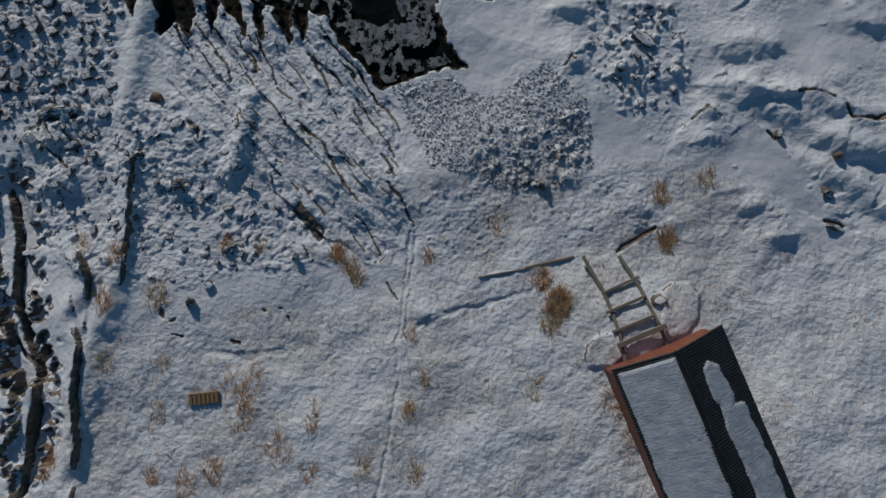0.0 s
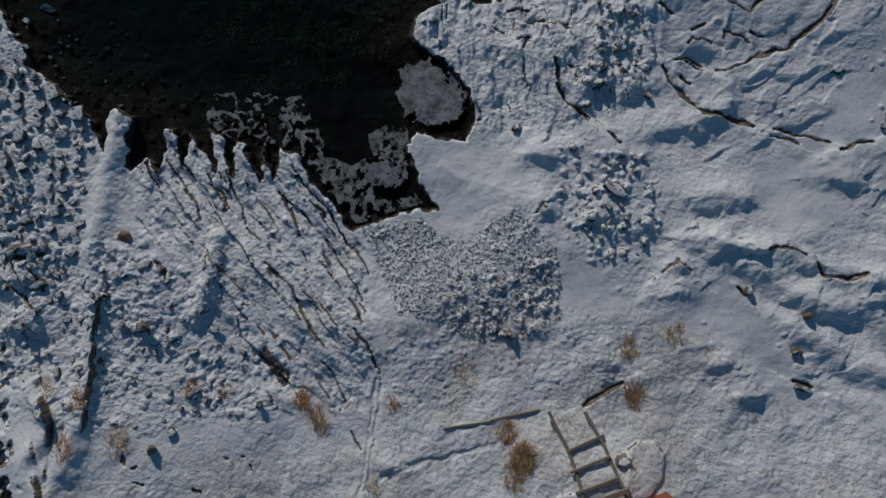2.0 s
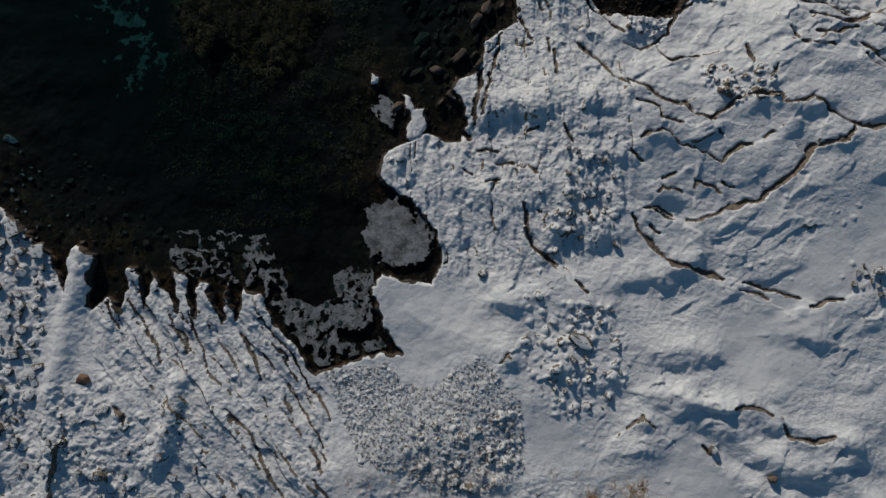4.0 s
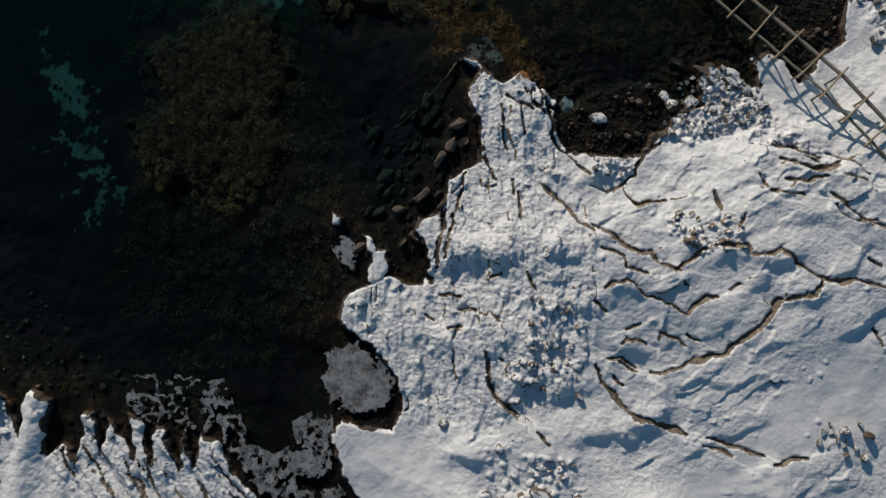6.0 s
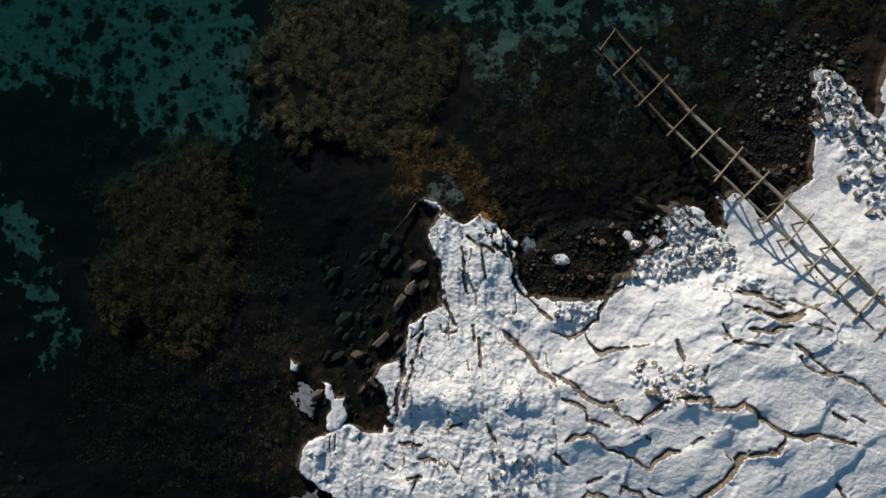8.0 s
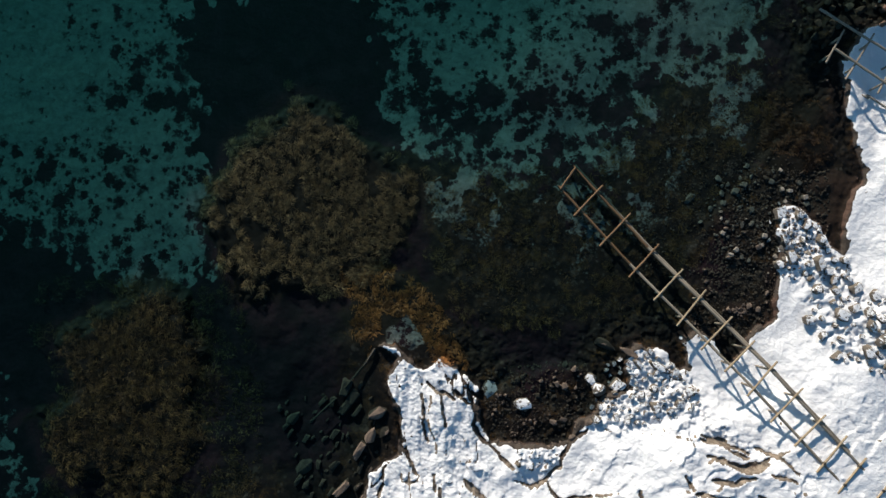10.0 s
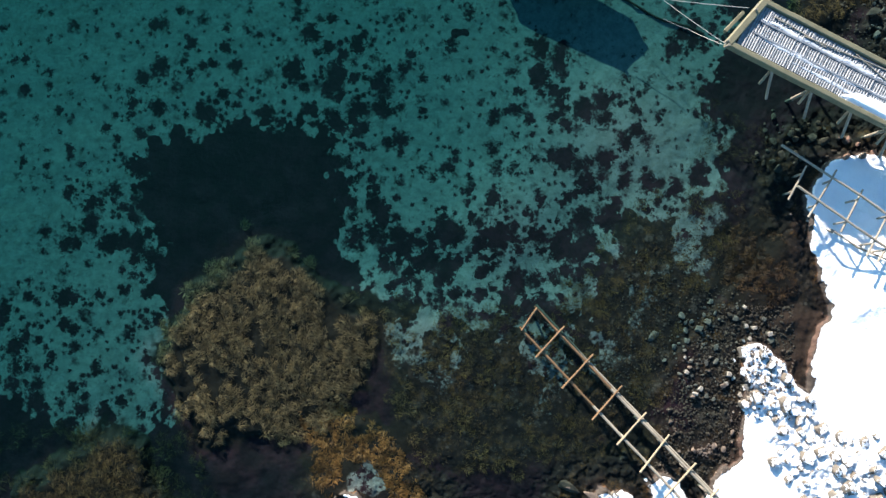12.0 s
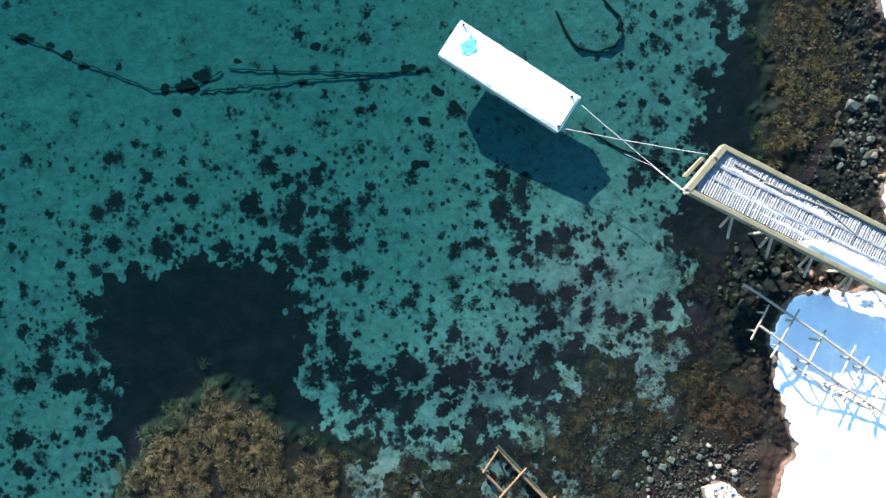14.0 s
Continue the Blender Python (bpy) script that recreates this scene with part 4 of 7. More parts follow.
# fine open joints along the beds
for mask, a_, b_, seed in ((strata, u, v, 481), (point, u2, v2, 491)):
    wav = fbm(a_ / 7.0 + 0.3 * fbm(X, Y, 1.0, 2, seed + 5), b_ + 0.12 * fbm(X, Y, 0.5, 3, seed + 6), 0.9, 2, seed)
    joint = mask * smooth(0.028, 0.008, np.abs(wav)) * smooth(0.0, 0.12, fbm(X, Y, 1.4, 3, seed + 7)) * (D > 0.1)
    R2[...] = np.maximum(R2, 0.85 * joint.reshape(NY, NX))
    Z2[...] -= 0.07 * joint.reshape(NY, NX)
gy, gx = np.gradient(Z2, GY, GX)
steep = np.hypot(gx, gy) * (0.75 + 0.8 * (fbm(X2, Y2, 0.5, 3, 461) + 0.2))
R2[...] = np.maximum(R2, 0.95 * (1 - 0.55 * scree.reshape(NY, NX)) * smooth(0.75, 1.25, steep) * smooth(0.0, 0.3, D.reshape(NY, NX)))
# crests of wind-packed snow, steep on the side away from the wind
def crest(pts, h, reach=0.55):
    j, i = box_of(pts, 2.0)
    x, y = X2[j, i] * 0.5 + WX2[j, i] * 0.5, Y2[j, i] * 0.5 + WY2[j, i] * 0.5
    d = line_distance(x, y, pts)
    off = np.zeros_like(d)
    near = np.full(d.shape, 1e9)
    for (ax, ay), (bx, by) in zip(pts, pts[1:]):
        u_ = np.clip(((x - ax) * (bx - ax) + (y - ay) * (by - ay)) / ((bx - ax) ** 2 + (by - ay) ** 2), 0, 1)
        e = np.hypot(x - ax - u_ * (bx - ax), y - ay - u_ * (by - ay))
        off = np.where(e < near, (bx - ax) * (y - ay) - (by - ay) * (x - ax), off)
        near = np.minimum(near, e)
    taper = 0.4 + 0.9 * smooth(-0.25, 0.25, fbm(x, y, 1.5, 2, 261))
    Z2[j, i] += h * taper * np.where(off > 0, np.exp(-((d / reach) ** 2)), np.exp(-((d / 0.3) ** 2)))


crest([(13.02, 8.58), (14.43, 8.18), (15.57, 6.98), (16.46, 5.67), (17.61, 4.96), (19.23, 4.25)], 0.124)
crest([(13.35, 7.69), (14.62, 6.97), (15.54, 6.26), (16.21, 5.43)], 0.099)
crest([(14.67, 8.06), (16.28, 6.98), (17.45, 6.62), (19.33, 6.15)], 0.124)
crest([(16.83, 4.93), (17.49, 3.88), (18.15, 3.17), (19.07, 2.82)], 0.124)
crest([(16.48, 6.61), (17.86, 5.85), (19.24, 5.55), (20.34, 4.68)], 0.124)
crest([(11.41, 8.63), (12.81, 8.56), (14.21, 8.37), (15.14, 7.82)], 0.112)
crest([(12.28, 10.48), (13.26, 10.70), (14.02, 10.36)], 0.093)
crest([(16.71, 11.22), (18.15, 11.28), (19.58, 10.99)], 0.093)
crest([(14.24, 20.16), (15.85, 21.15), (17.48, 21.10), (18.42, 21.02)], 0.087)
crest([(15.00, 17.68), (16.15, 18.40), (17.28, 19.59), (17.50, 20.06)], 0.074)
crest([(17.34, 16.63), (18.25, 17.57), (18.94, 18.05)], 0.074)
crest([(11.40, 22.81), (12.36, 22.15), (13.77, 21.98)], 0.074)
crest([(14.15, 25.02), (15.56, 25.32), (17.22, 24.68)], 0.087)
crest([(14.83, 25.99), (16.02, 25.81), (17.45, 25.16)], 0.087)
crest([(18.37, 23.10), (20.25, 22.71), (21.67, 21.84)], 0.074)
snow, rock_shown, z = S2.ravel(), R2.ravel(), Z2.ravel()
snow = snow * (1 - smooth(0.35, 0.7, rock_shown))
snow = snow - 0.22 * gravel * (fbm(X, Y, 0.5, 3, 141) + 0.35)

# sea ice and frozen spray at the edge of the bay
# (the slab off the tip lies under water)
ICE = [[(-0.41, 16.35), (0.58, 16.64), (1.61, 16.16), (2.27, 15.04), (1.93, 13.88), (0.44, 13.58), (-0.32, 13.94), (-0.81, 14.94)], [(-0.68, 21.19), (0.00, 21.22), (0.49, 20.31), (0.45, 19.58), (-0.22, 19.75), (-0.70, 20.51)]]
SLAB = [(4.70, 29.48), (5.28, 30.82), (5.89, 30.59), (6.52, 29.39), (5.92, 29.18)]
FROTH = [(-9.30, 13.65), (-8.99, 14.80), (-7.12, 14.86), (-5.60, 14.53), (-5.12, 14.80), (-4.30, 13.31), (-3.86, 12.06), (-2.72, 11.60), (-1.75, 12.13), (-1.92, 13.13), (-1.31, 13.65), (-0.31, 13.43), (-0.01, 12.19), (-0.20, 10.68), (0.56, 9.96), (-2.37, 9.01), (-3.93, 10.81), (-5.24, 12.27), (-6.51, 12.73), (-8.51, 12.92)]

# sand, weed and kelp on the sea bed
SANDS = [(-36.69, 71.18), (26.70, 73.02), (22.18, 51.16), (20.35, 46.88), (21.68, 42.44), (19.86, 41.10), (16.73, 41.83), (15.21, 37.90), (13.67, 36.07), (10.57, 36.53), (5.65, 37.99), (4.59, 39.53), (4.23, 44.72), (2.89, 46.53), (-4.29, 44.55), (-4.72, 41.43), (-3.65, 40.15), (-3.50, 34.50), (-3.18, 32.21), (-5.44, 31.41), (-7.25, 32.40), (-9.59, 33.89), (-34.53, 34.00)]
SANDS_WEST = [(-14.84, 30.12), (-12.34, 27.86), (-9.89, 21.98), (-11.35, 20.64), (-12.97, 21.86), (-13.99, 25.44)]
open_sand = signed(WX, WY, SANDS)
open_sand = np.maximum(open_sand, signed(WX, WY, SANDS_WEST) - 0.6)
near_weed = np.exp(-np.clip(open_sand, 0, 30) / 3.0)
speck = 0.75 * fbm(X, Y, 0.62, 4, 161, 0.5) + 0.35 * fbm(X, Y, 1.5, 2, 166)
big = fbm(X, Y, 5.0, 3, 171)
sand = smooth(-0.7, 0.4, open_sand + 1.5 * fbm(X, Y, 1.6, 4, 167, 0.6) + 1.5 * fbm(X, Y, 0.5, 3, 168, 0.6))
BAND = [(-5.60, 50.37), (1.41, 50.64), (5.96, 49.39), (8.49, 52.97), (12.57, 52.48), (16.15, 49.41), (18.44, 46.86), (18.17, 43.80), (16.11, 40.76), (10.02, 40.78), (6.48, 43.81), (2.94, 47.35), (-1.56, 46.34), (-5.05, 46.33)]
band = smooth(-2.0, 1.5, signed(WX, WY, BAND))
weed = np.clip(0.34 + 0.8 * near_weed + 0.8 * big + 0.7 * speck + 0.45 * band, 0.12, 1.4)
weed = np.maximum(weed, 1.05 * smooth(-0.6, 0.6, signed(WX, WY, [(-14.35, 38.15), (-3.28, 38.65), (-3.20, 32.21), (-5.53, 31.58), (-9.05, 33.55), (-13.05, 34.45)])))
weed = np.minimum(weed, 1.3 - 0.95 * smooth(-0.3, 0.6, signed(WX, WY, [(11.55, 53.24), (14.37, 53.26), (18.98, 50.19), (18.70, 47.12), (16.14, 47.37), (11.55, 50.94)])))
MIXED = [(5.73, 37.68), (13.47, 37.06), (16.94, 41.64), (21.22, 41.98), (20.99, 37.44), (18.25, 32.91), (14.04, 30.62), (9.58, 30.06), (7.08, 31.75)]
mixed = smooth(-0.8, 0.8, signed(WX, WY, MIXED))
patchy = 0.8 * mixed * np.exp(-np.clip(-open_sand - 0.8, 0, 30) / 3.2) * smooth(0.02, 0.16, 0.6 * fbm(X, Y, 0.6, 4, 241, 0.6) + 0.6 * fbm(X, Y, 2.2, 2, 245))
INNER = [(4.6, 43.5), (7.5, 42.3), (11.0, 41.8), (16.5, 43.0), (21.0, 43.2), (21.5, 38.0), (14.0, 35.0), (5.0, 36.5)]
weed = np.maximum(weed, 1.6 * smooth(-1.0, 1.6, signed(WX, WY, INNER) + 2.2 * fbm(X, Y, 1.8, 3, 175)))
weed = np.where(patchy > sand, 0.95, weed)
weed = np.maximum(weed, 1.25 * smooth(-0.5, 0.3, signed(WX, WY, SANDS_WEST)))
sand = np.maximum(sand, patchy)
z = np.where(D < -0.1, z + smooth(-2.2, 1.5, signed(WX, WY, MIXED)) * np.clip(WATER - 0.24 + 0.16 * fbm(X, Y, 1.1, 4, 247) - z, 0, 2) * 0.85, z)
sand = np.maximum(sand, smooth(-0.1, 0.1, signed(WX, WY, SLAB)))
# weed that has gathered along the sunken ropes
for cx0, cy0, r0 in [(*p, r) for p, r in zip([(-8.06, 55.23), (-6.95, 54.94), (-6.21, 54.50), (-5.35, 54.00), (-3.87, 53.81), (-1.89, 52.90), (-0.91, 53.03), (-0.17, 53.53), (1.43, 54.17), (3.04, 53.85), (5.02, 54.82), (9.02, 53.89), (10.27, 52.84), (9.65, 51.58), (9.52, 49.57), (-1.39, 51.90)], (0.7, 0.5, 0.5, 0.5, 0.5, 0.7, 0.9, 0.7, 0.5, 0.3, 0.5, 0.6, 0.6, 0.5, 0.6, 0.4))]:
    far = np.hypot(WX + 0.4 * fbm(X, Y, 0.5, 3, 251) - cx0, (WY - cy0) * 1.4)
    sand = sand * smooth(0.35 * r0, 0.75 * r0, far)
sand = np.clip(sand, 0, 1) * (D < 0)
KELP = [(-2.98, 36.54), (-2.04, 38.3), (-0.33, 39.33), (0.14, 40.46), (1.91, 39.37), (2.91, 38.89), (4.43, 37.67), (5.69, 36.69), (5.86, 34.21), (4.03, 32.7), (2.08, 31.68), (-1.13, 31.63), (-2.64, 32.84), (-3.44, 35.05)]
KELP_WEST = [(-8.14, 30.05), (-7.20, 31.29), (-5.50, 31.80), (-3.74, 30.60), (-2.95, 28.66), (-3.63, 26.46), (-3.08, 24.52), (-4.97, 22.57), (-8.64, 23.25), (-9.94, 25.65), (-8.79, 27.60), (-9.57, 29.05)]
WRACK = [(2.67, 32.71), (4.62, 32.98), (6.60, 31.79), (7.60, 30.35), (8.61, 28.42), (7.14, 28.64), (5.89, 30.56), (4.67, 30.55), (4.21, 28.84), (3.46, 29.80)]
KELP_EAST = [(24.37, 55.22), (25.91, 58.23), (28.42, 58.26), (27.88, 55.24), (29.10, 52.76), (27.07, 50.76), (25.55, 49.27), (24.07, 50.25), (25.09, 52.24)]
WRACK_EAST = [(21.21, 40.95), (23.66, 40.70), (24.37, 38.03), (23.14, 37.31), (21.19, 38.53)]
kelp = np.zeros_like(X)
for poly in (KELP, KELP_WEST, WRACK, KELP_EAST, WRACK_EAST):
    kelp = np.maximum(kelp, smooth(-0.7, 1.3, signed(WX, WY, poly) + 1.6 * fbm(X, Y, 1.5, 4, 225, 0.6)))
z = np.where(D < -0.1, z + smooth(0.15, 0.75, kelp) * np.clip(WATER - 0.30 + 0.16 * fbm(X, Y, 0.9, 3, 221, 0.5) - z, 0, 2) * 0.85, z)
z = np.where((D < 0) & (kelp > 0.05), np.minimum(z, WATER - 0.06), z)
shallow = np.maximum(smooth(3.6, 0.5, -D) * (0.75 + 0.3 * smooth(8, 20, X)), 0.85 * mixed)
RED = [(22.96, 36.71), (24.31, 37.47), (25.54, 37.00), (24.68, 34.55), (24.06, 34.06), (23.58, 35.02), (21.39, 31.12), (20.66, 30.51), (21.75, 30.88)]
red = np.clip(smooth(-0.3, 0.3, signed(WX, WY, RED)) + smooth(0.45, 0.8, rock_shown) * 0.35 * smooth(2, 8, X), 0, 1)
straw = field * smooth(-0.22, 0.2, fbm(X, Y, 2.2, 4, 181)) * (1 - 0.7 * smooth(10.5, 13, X))
land = smooth(-0.05, 0.05, D)
wet = smooth(1.1, 0.4, D)
for poly in BARE:
    wet = np.maximum(wet, smooth(-0.2, 0.3, signed(WX, WY, poly)))


def sheet(name, zs, nx, ny, xs, ys, material, attributes):
    me = bpy.data.meshes.new(name)
    n = nx * ny
    co = np.empty((n, 3), np.float32)
    co[:, 0], co[:, 1], co[:, 2] = xs, ys, zs
    k = np.arange((nx - 1) * (ny - 1))
    a = k // (nx - 1) * nx + k % (nx - 1)
    quads = np.stack([a, a + 1, a + nx + 1, a + nx], 1).astype(np.int32)
    me.vertices.add(n)
    me.vertices.foreach_set("co", co.ravel())
    me.loops.add(quads.size)
    me.loops.foreach_set("vertex_index", quads.ravel())
    me.polygons.add(len(quads))
    me.polygons.foreach_set("loop_start", np.arange(0, quads.size, 4, dtype=np.int32))
    me.polygons.foreach_set("use_smooth", np.ones(len(quads), bool))
    me.update(calc_edges=True)
    for key, values in attributes.items():
        at = me.attributes.new(key, "FLOAT", "POINT")
        at.data.foreach_set("value", np.asarray(values, np.float32))
    me.materials.append(material)
    return new(name, me)


KELP2 = kelp.reshape(NY, NX)
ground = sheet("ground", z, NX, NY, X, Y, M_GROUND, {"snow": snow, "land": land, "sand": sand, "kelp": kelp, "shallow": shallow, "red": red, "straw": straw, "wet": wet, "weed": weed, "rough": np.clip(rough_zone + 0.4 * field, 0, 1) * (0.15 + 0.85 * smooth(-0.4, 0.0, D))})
tagged(ground, "snow-covered rocky shore running down into clear shallow sea", "ground", kind="structure")
Z2 = z.reshape(NY, NX)


def height(x, y):
    """The ground's height at a place."""
    i = min(max(int(np.searchsorted(GX, x)) - 1, 0), NX - 2)
    j = min(max(int(np.searchsorted(GY, y)) - 1, 0), NY - 2)
    fx, fy = (x - GX[i]) / (GX[i + 1] - GX[i]), (y - GY[j]) / (GY[j + 1] - GY[j])
    return float((Z2[j, i] * (1 - fx) + Z2[j, i + 1] * fx) * (1 - fy) + (Z2[j + 1, i] * (1 - fx) + Z2[j + 1, i + 1] * fx) * fy)


# the sea: one level sheet, which knows its depth
step = 6
sea_i = np.unique(np.r_[np.arange(0, NX, step), NX - 1])
sea_j = np.unique(np.r_[np.arange(0, NY, step), NY - 1])
depth = np.clip(WATER - Z2, 0.02, 8)
depth = (depth + (np.minimum(depth, 0.2) - depth) * np.clip(8 * KELP2, 0, 1))[np.ix_(sea_j, sea_i)]
sx, sy = np.meshgrid(GX[sea_i], GY[sea_j])
sea = sheet("water", np.full(sx.size, WATER), len(sea_i), len(sea_j), sx.ravel(), sy.ravel(), M_WATER, {"depth": depth.ravel()})
tagged(sea, "calm clear teal sea water over sand and weed", "sea", kind="structure")

# ---- building helpers ----
def part(name, bm, material, parent=None, label="", smooth_faces=False):
    """Links a bmesh as one mesh object under a thing or a part."""
    me = bpy.data.meshes.new(name)
    bmesh.ops.recalc_face_normals(bm, faces=bm.faces)
    bm.to_mesh(me)
    bm.free()
    for m in material if isinstance(material, list) else [material]:
        me.materials.append(m)
    if smooth_faces:
        me.polygons.foreach_set("use_smooth", np.ones(len(me.polygons), bool))
    ob = new(name, me)
    if parent:
        ob.parent = parent
    if label:
        ob["label"] = label
    return ob


def base(name, x, y, z, turn=0.0, label="", category="", group=""):
    ob = new(name)
    ob.empty_display_size = 0.2
    ob.matrix_world = pose(x, y, z, 0, 0, turn)
    return tagged(ob, label, category, group)


def beam(a, b, wide, high, bm=None, bevel=0.012, worn=0.0, seed=0):
    """A sawn timber between two points, with worn edges."""
    bm = bm or bmesh.new()
    a, b = Vector(a), Vector(b)
    d = (b - a).normalized()
    side = d.cross(Vector((0, 0, 1)))
    side = side.normalized() if side.length > 0.05 else Vector((1, 0, 0))
    up = side.cross(d)
    rng = random.Random(seed)
    n = max(2, int((b - a).length / 0.5) + 1)
    rings = []
    k = bevel
    corner = [(-wide / 2 + k, -high / 2), (wide / 2 - k, -high / 2), (wide / 2, -high / 2 + k), (wide / 2, high / 2 - k), (wide / 2 - k, high / 2), (-wide / 2 + k, high / 2), (-wide / 2, high / 2 - k), (-wide / 2, -high / 2 + k)]
    for i in range(n):
        c = a + (b - a) * i / (n - 1) + side * rng.uniform(-worn, worn) + up * rng.uniform(-worn, worn)
        rings.append([bm.verts.new(c + side * x + up * y) for x, y in corner])
    for p, q in zip(rings, rings[1:]):
        for i in range(8):
            bm.faces.new((p[i], p[(i + 1) % 8], q[(i + 1) % 8], q[i]))
    bm.faces.new(rings[0])
    bm.faces.new(rings[-1][::-1])
    return bm


def log(points, r0, r1=None, sides=8, seed=0, wobble=0.15):
    """A round pole along some points, tapering, a little uneven."""
    bm = bmesh.new()
    rng = random.Random(seed)
    r1 = r0 if r1 is None else r1
    pts = [Vector(p) for p in points]
    fine = []
    for p, q in zip(pts, pts[1:]):
        n = max(1, int((q - p).length / 0.45))
        fine += [p + (q - p) * i / n for i in range(n)]
    fine.append(pts[-1])
    rings = []
    for i, c in enumerate(fine):
        d = (fine[min(i + 1, len(fine) - 1)] - fine[max(i - 1, 0)]).normalized()
        side = d.cross(Vector((0, 0, 1)))
        side = side.normalized() if side.length > 1e-3 else Vector((1, 0, 0))
        up = side.cross(d)
        r = r0 + (r1 - r0) * i / max(1, len(fine) - 1)
        c = c + side * rng.uniform(-1, 1) * r * wobble + up * rng.uniform(-1, 1) * r * wobble
        rings.append([bm.verts.new(c + (side * math.cos(t) + up * math.sin(t)) * r * rng.uniform(0.93, 1.07)) for t in (2 * math.pi * k / sides for k in range(sides))])
    for p, q in zip(rings, rings[1:]):
        for i in range(sides):
            bm.faces.new((p[i], p[(i + 1) % sides], q[(i + 1) % sides], q[i]))
    bm.faces.new(rings[0])
    bm.faces.new(rings[-1][::-1])
    return bm


def blanket(place, poly, thick, cell=0.07, seed=0, rough=0.02, edge=0.18, warp=0.12):
    """A layer of snow over a sloping face. place(u, v, h): the point of the face, h above it. poly: its outline in u, v."""
    us, vs = [p[0] for p in poly], [p[1] for p in poly]
    gu, gv = np.arange(min(us) - 0.2, max(us) + 0.2, cell), np.arange(min(vs) - 0.2, max(vs) + 0.2, cell)
    U, V = np.meshgrid(gu, gv)
    d = signed(U + warp * fbm(U, V, 0.5, 3, seed + 500), V + warp * fbm(U, V, 0.5, 3, seed + 600), poly)
    h = thick * smooth(-0.02, edge, d) + rough * fbm(U, V, 0.35, 3, seed + 700) * smooth(0, 0.1, d) - 0.012 * (d < 0)
    keep = d > -cell * 1.2
    bm = bmesh.new()
    verts = {}
    for j in range(len(gv)):
        for i in range(len(gu)):
            if keep[j, i]:
                verts[j, i] = bm.verts.new(place(U[j, i], V[j, i], h[j, i]))
    for (j, i), v in verts.items():
        q = [verts.get(k) for k in ((j, i), (j, i + 1), (j + 1, i + 1), (j + 1, i))]
        if None not in q:
            bm.faces.new(q)
    loose = [v for v in bm.verts if not v.link_faces]
    bmesh.ops.delete(bm, geom=loose, context="VERTS")
    return bm


